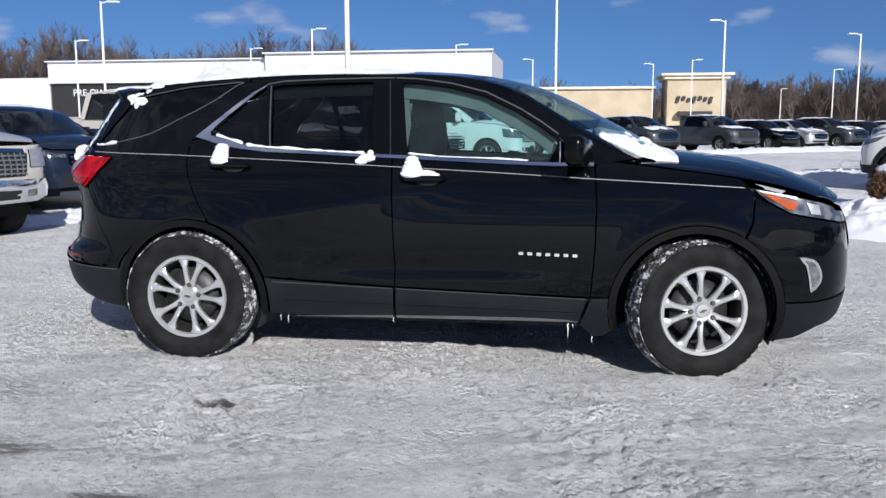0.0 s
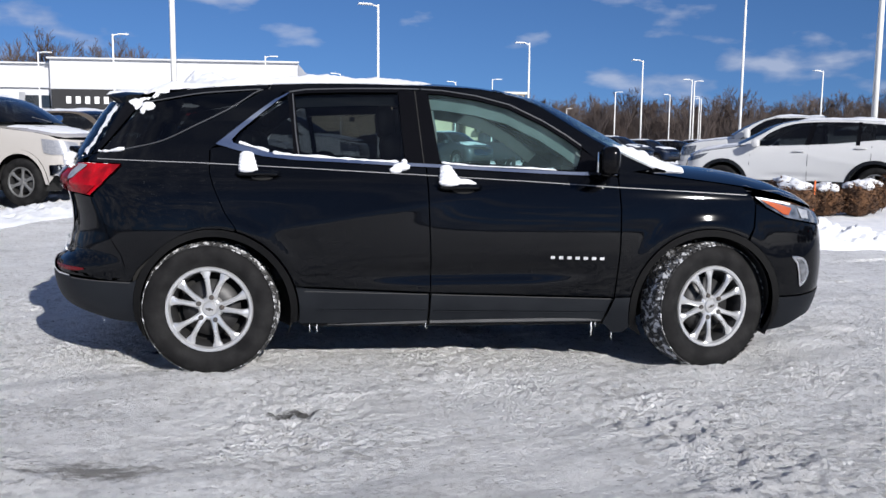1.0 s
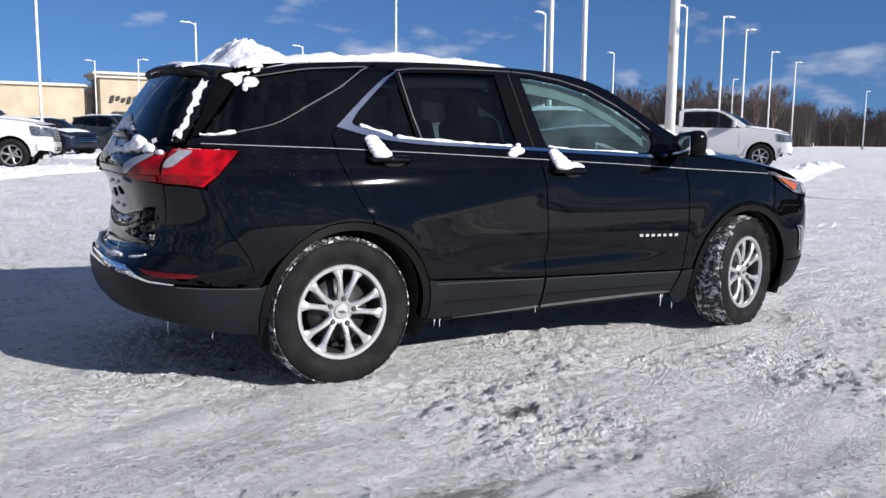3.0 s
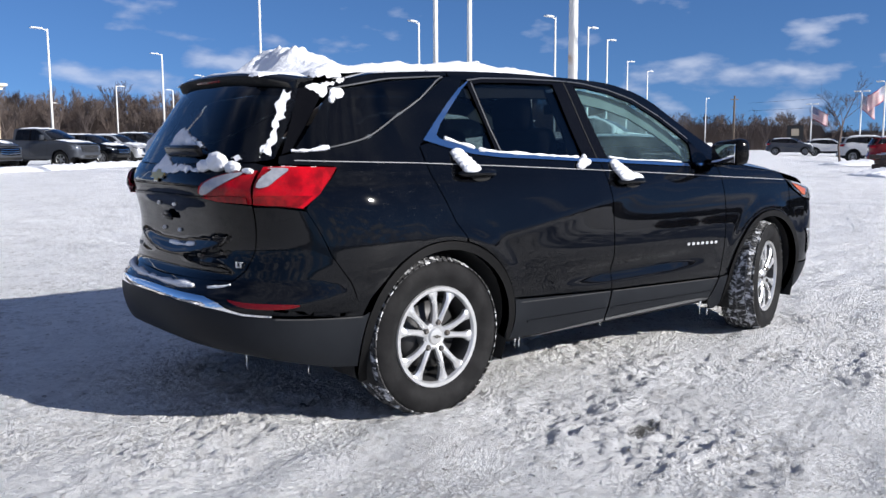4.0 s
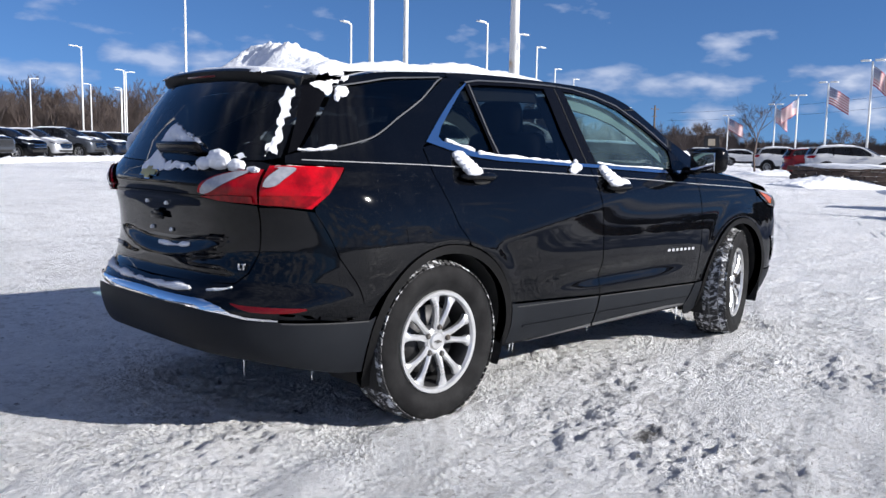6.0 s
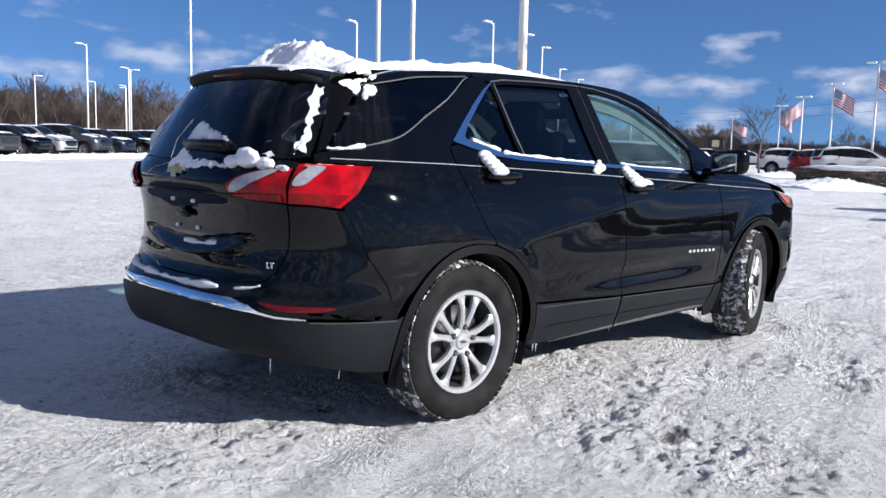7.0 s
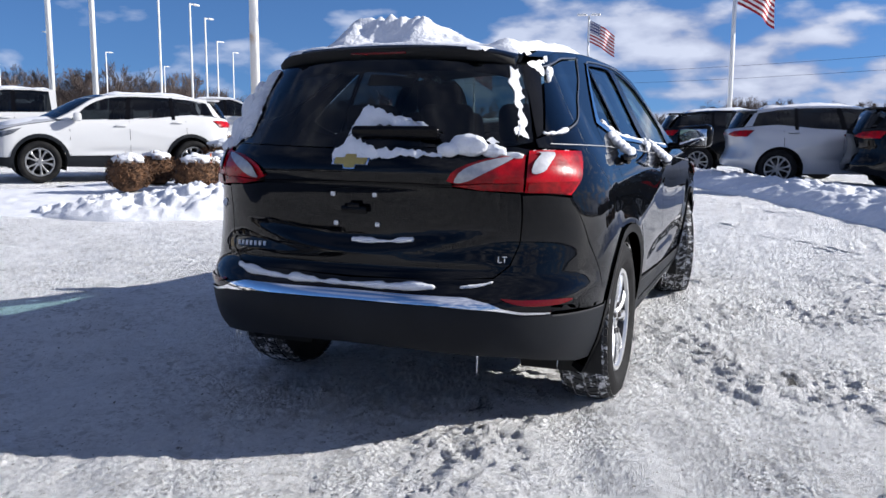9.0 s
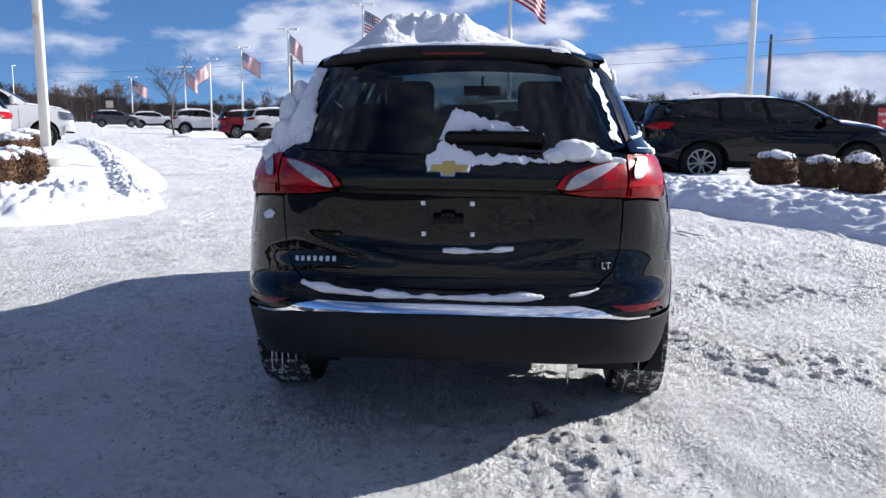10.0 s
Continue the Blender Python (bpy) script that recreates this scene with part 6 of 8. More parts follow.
def snow_roll(name, label, line, r, seed, step=0.012):
    """A thin, broken roll of snow along an edge."""
    bm = bmesh.new()
    pts, rad = [], []
    L = smooth_line(line, 10)
    for i, p in enumerate(L):
        n = noise.noise(Vector(p) * 14 + Vector((seed, 0, 0))) + 0.5 * noise.noise(Vector(p) * 33)
        pts.append((p[0], p[1], p[2] + 0.3 * r * n))
        rad.append(max(r * (0.75 + 0.75 * n), 0.0012) * (0.3 if i in (0, len(L) - 1) else 1))
    add_tube(bm, pts, rad, 8)
    return tagged(part(name, bm, M_SNOW, None, "", 180), label, "snow")


snow_roll("sill_snow", "thin roll of snow along the rear window sill", [on_side(x, z, 0.004) for x, z in ((0.15, 1.236), (0.20, 1.222), (0.28, 1.200), (0.31, 1.190))], 0.011, 1.1)
snow_roll("sill_snow", "thin roll of snow along the rear window sill", [on_side(x, z, 0.004) for x, z in ((0.33, 1.182), (0.47, 1.170), (0.6, 1.162), (0.8, 1.150), (1.0, 1.140))], 0.0085, 2.1)
snow_roll("sill_snow", "thin roll of snow along the front window sill", [on_side(x, z, 0.003) for x, z in ((1.23, 1.138), (1.4, 1.124), (1.6, 1.117), (1.75, 1.110), (1.86, 1.104))], 0.0055, 3.1)
snow_roll("sill_snow", "snow below the rear quarter glass", [on_side(x, z, 0.004) for x, z in ((-0.60, 1.185), (-0.56, 1.183), (-0.50, 1.188), (-0.45, 1.196))], 0.012, 4.1)


def tail_at(y, z, out=0.0):
    p = SD(SUV.ru(y, z), z)
    return (float(p[0]) - out, float(p[1]), float(p[2]))


def frost_patch(name, label, outline, thick, seed, fn=SD, step=0.012, ragged=0.014, mirror=False):
    """A ragged crust of snow that clings to the body."""
    L = []
    n = len(outline)
    for i in range(n):
        a, b = Vector(outline[i]), Vector(outline[(i + 1) % n])
        m = max(int((b - a).length / 0.010), 1)
        for k in range(m):
            p = a.lerp(b, k / m)
            d = (b - a).normalized()
            q = noise.noise(Vector((p.x * 38, p.y * 38, seed))) + 0.6 * noise.noise(Vector((p.x * 90, p.y * 90, seed)))
            L.append(tuple(p + Vector((-d.y, d.x)) * ragged * q))
    ob = drape(fn, L, name, M_SNOW, None, 0.003, 0.006, (step, step), mirror, bulge=thick)
    me = ob.data
    for v in me.vertices:
        q = noise.noise(v.co * 26 + Vector((seed, 0, 0))) + 0.5 * noise.noise(v.co * 60)
        v.co.x -= thick * 0.35 * q
    return tagged(ob, label, "snow")


T2 = lambda *pts: [(SUV.ru(y, z), z) for y, z in pts]
frost_patch("glass_snow", "patch of snow above the rear wiper", T2((0.03, 1.170), (0.015, 1.235), (-0.02, 1.290), (-0.06, 1.280), (-0.13, 1.250), (-0.20, 1.235), (-0.30, 1.200), (-0.345, 1.180), (-0.20, 1.205), (-0.06, 1.200)), 0.022, 1.5)
frost_patch("glass_snow", "snow along the foot of the rear glass", T2((0.075, 1.075), (0.07, 1.115), (0.02, 1.165), (-0.02, 1.150), (-0.10, 1.120), (-0.30, 1.118), (-0.36, 1.110), (-0.36, 1.095), (-0.15, 1.090), (-0.06, 1.080), (0.0, 1.090)), 0.014, 2.5)
clump("glass_snow", "thick lump of snow below the rear glass", [(tail_at(-0.445, 1.135, 0.010), (0.035, 0.075, 0.042)), (tail_at(-0.53, 1.115, 0.006), (0.028, 0.055, 0.026)), (tail_at(-0.38, 1.12, 0.008), (0.028, 0.045, 0.026)), (tail_at(-0.60, 1.10, 0.004), (0.018, 0.04, 0.014))], 9.0)
frost_patch("glass_snow", "lacy crust of snow by the edge of the rear glass", T2((-0.520, 1.425), (-0.541, 1.43), (-0.574, 1.33), (-0.604, 1.24), (-0.630, 1.165), (-0.592, 1.158), (-0.583, 1.20), (-0.575, 1.26), (-0.548, 1.32), (-0.530, 1.37)), 0.003, 3.5, ragged=0.024)
frost_patch("glass_snow", "scrap of snow on the rear glass", T2((-0.545, 1.150), (-0.52, 1.165), (-0.49, 1.155), (-0.52, 1.143)), 0.003, 4.9, ragged=0.012)
frost_patch("glass_snow", "thick snow clinging to the corner of the rear glass", T2((0.50, 1.440), (0.54, 1.445), (0.60, 1.30), (0.655, 1.16), (0.66, 1.115), (0.58, 1.150), (0.53, 1.165), (0.515, 1.26), (0.53, 1.35)), 0.035, 4.5, ragged=0.010)
clump("corner_snow", "snow piled against the rear corner", [((-0.60, 0.66, 1.17), (0.07, 0.06, 0.075)), ((-0.55, 0.655, 1.26), (0.06, 0.045, 0.08)), ((-0.62, 0.70, 1.11), (0.07, 0.05, 0.05)), ((-0.52, 0.62, 1.34), (0.05, 0.035, 0.06))], 12.0)
frost_patch("post_snow", "snow patch on the rear post", [(SUV.su(x, z), z) for x, z in ((-0.46, 1.455), (-0.36, 1.472), (-0.28, 1.492), (-0.30, 1.478), (-0.38, 1.452), (-0.385, 1.43), (-0.42, 1.40), (-0.44, 1.43))], 0.010, 5.5)
clump("post_snow", "small lump of snow on the rear post", [(on_side(-0.345, 1.425, 0.004), (0.036, 0.014, 0.024)), (on_side(-0.375, 1.400, 0.003), (0.014, 0.010, 0.018))], 14.0)
frost_patch("lamp_snow", "thin snow on the tail lamp", [(SUV.su(x, z), z) for x, z in ((-0.70, 1.115), (-0.62, 1.118), (-0.53, 1.117), (-0.53, 1.105), (-0.62, 1.100), (-0.69, 1.100))], 0.010, 6.5, ragged=0.006)
# the bumper's step
snow_roll("step_snow", "ridge of snow on the bumper step", [tail_at(y, z, 0.004) for y, z in ((0.555, 0.642), (0.45, 0.624), (0.25, 0.616), (0.0, 0.613), (-0.2, 0.612), (-0.35, 0.618))], 0.017, 5.1)
snow_roll("step_snow", "ridge of snow on the bumper step", [tail_at(y, z, 0.004) for y, z in ((-0.44, 0.620), (-0.50, 0.626), (-0.55, 0.640))], 0.010, 6.1)
snow_roll("recess_snow", "strip of snow in the plate recess", [tail_at(y, z, -0.004) for y, z in ((0.02, 0.772), (-0.06, 0.770), (-0.16, 0.774), (-0.24, 0.782))], 0.011, 7.1)
frost_patch("corner_snow", "small patch of snow below the lamp", T2((0.74, 0.88), (0.70, 0.90), (0.68, 0.89), (0.70, 0.865), (0.73, 0.86)), 0.010, 7.5, ragged=0.005)


def icicle(p, length, r, seed):
    bm = bmesh.new()
    rng = random.Random(seed)
    pts = [(p[0] + rng.uniform(-0.002, 0.002), p[1] + rng.uniform(-0.002, 0.002), p[2] - length * k / 5) for k in range(6)]
    add_tube(bm, pts, [r, r * 0.85, r * 0.75, r * 0.55, r * 0.4, r * 0.1], 6)
    return tagged(part("icicle", bm, M_ICE), "small clear icicle hanging under the car", "icicle", "icicles under the car")


for i, (x, y, z, l, r) in enumerate(((-0.72, -0.455, 0.372, 0.13, 0.006), (-0.73, -0.42, 0.374, 0.05, 0.005), (2.075, -0.83, 0.268, 0.085, 0.005), (2.20, -0.80, 0.205, 0.05, 0.004), (2.10, -0.82, 0.264, 0.03, 0.004),
                                      (1.15, -0.835, 0.268, 0.03, 0.003), (0.56, -0.82, 0.262, 0.05, 0.003), (-0.58, -0.74, 0.31, 0.05, 0.002), (-0.62, 0.72, 0.31, 0.06, 0.004), (-0.66, 0.66, 0.33, 0.05, 0.004), (-0.60, 0.745, 0.305, 0.09, 0.004), (-0.64, 0.69, 0.32, 0.075, 0.004), (-0.685, 0.62, 0.345, 0.06, 0.0035), (-0.70, 0.585, 0.352, 0.04, 0.003), (-0.715, -0.48, 0.37, 0.035, 0.003), (0.52, -0.83, 0.262, 0.04, 0.003))):
    icicle((x, y, z), l, r, i)

# ---- parked vehicles ----
PICK = Shell(
    wide=[(0.30, 0.90), (0.45, 0.97), (0.70, 1.0), (1.0, 1.0), (1.22, 0.985), (1.36, 0.955), (1.45, 0.92), (1.7, 0.83), (1.88, 0.76), (1.96, 0.70)],
    tail=[(0.30, -1.12), (0.60, -1.16), (0.70, -1.10), (1.96, -1.10)],
    nose=[(0.30, 4.42), (0.50, 4.60), (0.75, 4.62), (1.0, 4.58), (1.15, 4.50), (1.25, 4.40), (1.36, 4.3), (1.96, 4.3)],
    top=[(1.10, 1.845), (1.40, 1.865), (2.0, 1.870), (2.30, 1.855), (2.50, 1.80), (2.75, 1.67), (3.0, 1.50), (3.2, 1.36)],
    bonnet=[(3.0, 1.310), (3.4, 1.285), (3.9, 1.235), (4.2, 1.185), (4.4, 1.13)],
    xc=-0.95, xf=4.05, power=5.0, crown=0.05, glass_fwd=0.28, hood_crown=0.07, taper=(0.2, 0.0, 0.0, 3.2, 0.01, 0.01), screen=(2.2, 3.1), hood_x=(3.1, 4.1))

tyre_suv = build_wheel("parked_wheel", 0.37, 0.25, 0.23, 5, False, True, 32, M_DARKALLOY)
tyre_pick = build_wheel("parked_wheel", 0.405, 0.255, 0.27, 6, False, False, 32, M_DARKALLOY)


def add_wheels(owner, src, xs, half, z):
    for x in xs:
        for sgn in (-1, 1):
            w = copy_thing(src, Matrix.Translation((x, sgn * half, z)) @ Euler((0, 0, 0 if sgn < 0 else math.pi)).to_matrix().to_4x4() @ Euler((0, random.uniform(0, 6), 0)).to_matrix().to_4x4())
            w.name = "wheel"
            w.parent = owner


def liners(owner, cs, r, half, top_limit=9.0):
    for cx, cz in cs:
        for sgn in (-1, 1):
            bm = bmesh.new()
            rows = []
            for k in range(15):
                t = radians(-20 + 220 * k / 14)
                rows.append([bm.verts.new((cx + r * math.cos(t), sgn * y, cz + r * math.sin(t))) for y in (half, half - 0.4)])
            c = bm.verts.new((cx, sgn * (half - 0.4), cz))
            for k in range(14):
                bm.faces.new((rows[k][0], rows[k + 1][0], rows[k + 1][1], rows[k][1]))
                bm.faces.new((rows[k][1], rows[k + 1][1], c))
            part("wheel_arch_liner", bm, M_LINER, owner)


def parked_suv(label, body, lower=None, group="parked vehicles"):
    """An SUV or crossover on the same smooth shell as a plainer build."""
    S = SUV
    fn = S.side
    v = empty("parked_car", pose(0, 0, 0), label, "car", group)
    st = (0.16, 0.12)
    sp_ = lambda *p: [(S.su(x, z), z) for x, z in p]
    rp_ = lambda *p: [(S.ru(y, z), z) for y, z in p]
    fp_ = lambda *p: [(S.fu(y, z), z) for y, z in p]
    arcR = [(S.su(x, max(z, 0.25)), max(z, 0.25)) for x, z in arc(AR[0], AR[1], 0.44, 190, -10, 16)]
    arcF = [(S.su(x, max(z, 0.25)), max(z, 0.25)) for x, z in arc(AF[0], AF[1], 0.44, 190, -12, 16)]
    low = lower or body
    z0 = 0.46 if lower else 0.27
    for mir in (False, True):
        bod = rp_((0.0, max(z0, 0.42)), (-0.6, max(z0, 0.40))) + sp_((-0.55, max(z0, 0.36))) + [p for p in arcR if p[1] > z0] + [p for p in arcF if p[1] > z0]
        bod += sp_((3.25, max(z0, 0.33))) + fp_((-0.6, max(z0, 0.36)), (0.0, max(z0, 0.38)), (0.0, 0.88), (-0.5, 0.89), (-0.75, 0.90)) + sp_((3.28, 0.925), (3.1, 0.975)) + [(2.9, 1.015), (2.6, 1.055), (2.25, 1.10)]
        bod += [(1.9, 1.095), (1.4, 1.11), (0.7, 1.14), (0.2, 1.19), (0.0, 1.21), (-0.3, 1.19)] + rp_((-0.64, 1.15), (-0.4, 1.13), (0.0, 1.12))
        drape(fn, bod, "body_side", body, v, 0, 0.02, st, mir)
        if lower:
            lo = rp_((0.0, 0.38), (-0.6, 0.36)) + sp_((-0.55, 0.30)) + arcR + [(1.3, 0.25)] + arcF + sp_((3.25, 0.30)) + fp_((-0.6, 0.34), (0.0, 0.36), (0.0, 0.455), (-0.6, 0.455)) + sp_((3.25, 0.455))
            lo += [p for p in [(S.su(x, z), z) for x, z in arc(AF[0], AF[1], 0.50, 12, 168, 14)]] + [(1.3, 0.455)] + [(S.su(x, z), z) for x, z in arc(AR[0], AR[1], 0.50, 12, 168, 14)] + sp_((-0.55, 0.455)) + rp_((-0.6, 0.455), (0.0, 0.455))
            drape(fn, lo, "lower_cladding", lower, v, 0.006, 0.02, st, mir)
        # glass band, pillars, rails
        gl = [(2.10, 1.11), (1.4, 1.125), (0.7, 1.155), (0.2, 1.205), (-0.2, 1.22)] + sp_((-0.50, 1.21), (-0.36, 1.42)) + [(0.0, 1.485), (0.5, 1.522), (1.0, 1.53), (1.3, 1.52), (1.5, 1.492), (1.7, 1.43), (1.9, 1.325)]
        drape(fn, gl, "side_glass", M_DARKGL, v, -0.004, 0, st, mir, "dark side glass")
        for a, b, c, d in ((1.14, 1.24, 1.06, 1.14), (0.30, 0.37, 0.30, 0.36)):
            drape(fn, [(a, 1.115), (b, 1.112), (d, 1.525), (c, 1.525)], "pillar", M_TRIM, v, 0.002, 0.01, st, mir)
        drape(fn, sp_((-0.62, 1.155), (-0.47, 1.185), (-0.36, 1.43), (-0.42, 1.44)), "rear_post", body, v, 0.002, 0.01, st, mir)
        rail = [(2.2, 1.09), (2.07, 1.18), (1.9, 1.33), (1.7, 1.435), (1.5, 1.497), (1.3, 1.525), (1.0, 1.535), (0.5, 1.527), (0.0, 1.49)] + sp_((-0.38, 1.43))
        rail += [(S.su(x, float(S.f(S.top, x))), float(S.f(S.top, x))) for x in (-0.38, 0.0, 0.3, 0.65, 1.0, 1.3, 1.49, 1.68, 1.80, 1.89, 2.04, 2.157, 2.3, 2.4)]
        drape(fn, rail, "roof_rail", body, v, 0.001, 0.01, st, mir)
        drape(fn, rp_((0.0, 1.125), (-0.4, 1.135), (-0.63, 1.155), (-0.54, 1.45), (0.0, 1.50)), "rear_glass", M_DARKGL, v, 0.0, 0, st, mir)
        drape(fn, rp_((-0.42, 1.02), (-0.60, 1.085)) + sp_((-0.60, 1.10), (-0.44, 1.10), (-0.56, 0.98)) + rp_((-0.62, 0.98)), "tail_lamp", M_REDLENS, v, 0.012, 0.02, (0.1, 0.1), mir, "red tail lamp")
        drape(fn, sp_((2.99, 0.955), (3.16, 0.925), (3.30, 0.89)) + fp_((-0.72, 0.86), (-0.58, 0.84), (-0.58, 0.79)) + sp_((3.30, 0.81), (3.12, 0.865)), "headlamp", M_DARKLENS, v, 0.012, 0.02, (0.1, 0.1), mir, "glossy dark headlamp")
        drape(fn, fp_((0.0, 0.56), (-0.46, 0.59), (-0.56, 0.72), (-0.54, 0.84), (0.0, 0.86)), "grille", M_TRIM, v, 0.012, 0.01, (0.1, 0.1), mir, "dark grille")
        for q in range(3):
            ribbon(fn, fp_((0.0, 0.62 + q * 0.08), (-0.27, 0.625 + q * 0.08), (-0.52, 0.65 + q * 0.075)), 0.016, "grille_bar", M_CHROME, v, 0.018, 0.006, mir)
        drape(fn, fp_((0.0, 0.40), (-0.62, 0.41), (-0.66, 0.50), (0.0, 0.50)), "bumper_intake", M_LINER, v, 0.009, 0.005, (0.1, 0.1), mir)
        for x, zz in ((0.28, 1.06), (1.32, 1.00)):
            bm = bmesh.new()
            add_box(bm, x, (float(fn(x, zz)[1]) - 0.02) * (-1 if mir else 1), zz, 0.20, 0.03, 0.03, 0.01, 1)
            part("door_handle", bm, body, v)
        bm = bmesh.new()
        add_box(bm, 2.08, (1 if mir else -1) * 0.97, 1.15, 0.13, 0.22, 0.15, 0.04, 2)
        part("door_mirror", bm, body, v)
        for x in (1.16, 2.2, 0.10):
            drape(fn, [(x, 1.08 if x > 1 else 1.10), (x + 0.008, 1.08 if x > 1 else 1.10), (x + 0.008, 0.48 if x > 1 else 0.80), (x, 0.48 if x > 1 else 0.80)], "door_joint", M_LINER, v, 0.0015, 0, (0.2, 0.2), mir)
    drape(S.roof, [(-0.40, 0.02), (1.53, 0.004), (1.53, 1.996), (-0.40, 1.98)], "roof", body, v, 0, 0.01, (0.2, 0.2))
    drape(S.roof, [(1.53, 0.06), (2.38, 0.045), (2.38, 1.955), (1.53, 1.94)], "windscreen", M_DARKGL, v, 0.003, 0, (0.15, 0.2), label="dark windscreen")
    for a, b in ((0.0, 0.06), (1.94, 2.0)):
        drape(S.roof, [(1.53, a), (2.40, a), (2.40, b), (1.53, b)], "windscreen_pillar", body, v, 0.001, 0.01, (0.15, 0.2))
    drape(S.hood, [(2.18, 0.02), (2.8, 0.01), (3.15, 0.01), (3.36, 0.12), (3.42, 0.5), (3.42, 1.5), (3.36, 1.88), (3.15, 1.99), (2.8, 1.99), (2.18, 1.98)], "bonnet", body, v, 0, 0.02, (0.12, 0.12))
    bm = bmesh.new()
    add_box(bm, -0.50, 0, 1.49, 0.34, 0.98, 0.035, 0.012, 2)
    part("spoiler", bm, body, v)
    bm = bmesh.new()
    add_box(bm, 1.35, 0, 0.34, 3.4, 1.1, 0.14, 0.02, 1)
    add_box(bm, 1.35, 0, 0.36, 1.8, 1.6, 0.14, 0.02, 1)
    add_box(bm, 0.9, 0, 0.78, 2.6, 1.4, 0.4, 0.02, 1)
    part("underbody", bm, M_LINER, v)
    bm = bmesh.new()
    for x, y in ((1.1, -0.37), (1.1, 0.37), (0.25, -0.4), (0.25, 0.4)):
        add_box(bm, x, y, 1.10, 0.16, 0.46, 0.5, 0.05, 1)
        add_box(bm, x - 0.05, y, 1.40, 0.10, 0.25, 0.16, 0.04, 1)
    part("seat_backs", bm, M_SEAT, v)
    liners(v, (AR, AF), 0.435, 0.87)
    add_wheels(v, tyre_suv, (0.0, WB), 0.79, 0.37)
    return v


def parked_pickup(label, body, lower=None, bright=True, group="parked vehicles"):
    S = PICK
    fn = S.side
    v = empty("parked_pickup", pose(0, 0, 0), label, "pickup truck", group)
    st = (0.18, 0.14)
    sp_ = lambda *p: [(S.su(x, z), z) for x, z in p]
    rp_ = lambda *p: [(S.ru(y, z), z) for y, z in p]
    fp_ = lambda *p: [(S.fu(y, z), z) for y, z in p]
    A0, A1 = (0.0, 0.43), (3.66, 0.43)
    aR, aF = arc(*A0, 0.50, 186, -6, 14), arc(*A1, 0.50, 186, -6, 14)
    aR, aF = [(S.su(x, z), z) for x, z in aR], [(S.su(x, z), z) for x, z in aF]
    for mir in (False, True):
        bod = rp_((0.0, 0.62), (-0.9, 0.60)) + sp_((-0.9, 0.52)) + aR + [(0.55, 0.40), (3.1, 0.40)] + aF + sp_((4.3, 0.52)) + fp_((-0.8, 0.62), (0.0, 0.62), (0.0, 1.10), (-0.7, 1.11)) + sp_((4.38, 1.125), (4.2, 1.185))
        bod += [(3.9, 1.235), (3.4, 1.285), (3.1, 1.31), (2.6, 1.30), (1.10, 1.32), (1.05, 1.37), (-0.6, 1.37)] + rp_((-0.9, 1.37), (0.0, 1.37))
        drape(fn, bod, "body_side", body, v, 0, 0.03, st, mir)
        gl = [(2.95, 1.325), (1.22, 1.345), (1.24, 1.80), (1.6, 1.825), (2.2, 1.825), (2.45, 1.76), (2.7, 1.61)]
        drape(fn, gl, "side_glass", M_DARKGL, v, -0.004, 0, st, mir, "dark side glass")
        drape(fn, [(1.98, 1.33), (2.08, 1.33), (2.05, 1.83), (1.97, 1.83)], "pillar", M_TRIM, v, 0.002, 0.01, st, mir)
        rail = [(3.12, 1.30), (2.95, 1.335), (2.7, 1.62), (2.45, 1.775), (2.2, 1.84), (1.6, 1.84), (1.25, 1.815), (1.22, 1.34), (1.10, 1.32), (1.10, float(S.f(S.top, 1.1)))]
        rail += [(x, float(S.f(S.top, x))) for x in (1.4, 2.0, 2.3, 2.5, 2.75, 3.0, 3.19)]
        drape(fn, rail, "cab_frame", body, v, 0.002, 0.015, st, mir)
        # front: grille, lamps, bumper
        drape(fn, fp_((0.0, 0.74), (-0.60, 0.76), (-0.66, 1.02), (0.0, 1.06)), "grille", M_LINER, v, 0.012, 0.012, (0.12, 0.1), mir, "dark mesh grille")
        for z in (0.79, 0.84, 0.89, 0.94, 0.99):
            ribbon(fn, fp_((0.0, z), (-0.3, z), (-0.62, z)), 0.016, "grille_bar", M_DARKALLOY if bright else body, v, 0.024, 0.012, mir)
        if bright:
            for q in range(8):
                y = -0.04 - 0.075 * q
                ribbon(fn, fp_((y, 0.77), (y - 0.005, 0.88), (y, 1.02)), 0.014, "grille_rib", M_DARKALLOY, v, 0.026, 0.012, mir)
        ribbon(fn, fp_((0.0, 1.062), (-0.62, 1.045)), 0.04, "grille_surround", M_CHROME if bright else body, v, 0.022, 0.02, mir)
        drape(fn, fp_((-0.68, 0.86), (-0.70, 1.06), (-0.90, 1.085)) + sp_((4.24, 1.11), (4.10, 1.125), (4.14, 0.90), (4.27, 0.87)), "headlamp", M_WHITELENS if bright else M_DARKLENS, v, 0.014, 0.03, (0.1, 0.1), mir, "glossy headlamp")
        drape(fn, fp_((0.0, 0.46), (-0.75, 0.48), (-0.86, 0.52)) + sp_((4.25, 0.54), (4.25, 0.70)) + fp_((-0.8, 0.72), (0.0, 0.72)), "front_bumper", M_CHROME if bright else body, v, 0.035, 0.05, (0.12, 0.1), mir, "bright bumper" if bright else "")
        drape(fn, fp_((0.0, 0.50), (-0.50, 0.51), (-0.52, 0.60), (0.0, 0.60)), "bumper_intake", M_LINER, v, 0.038, 0.004, (0.12, 0.1), mir)
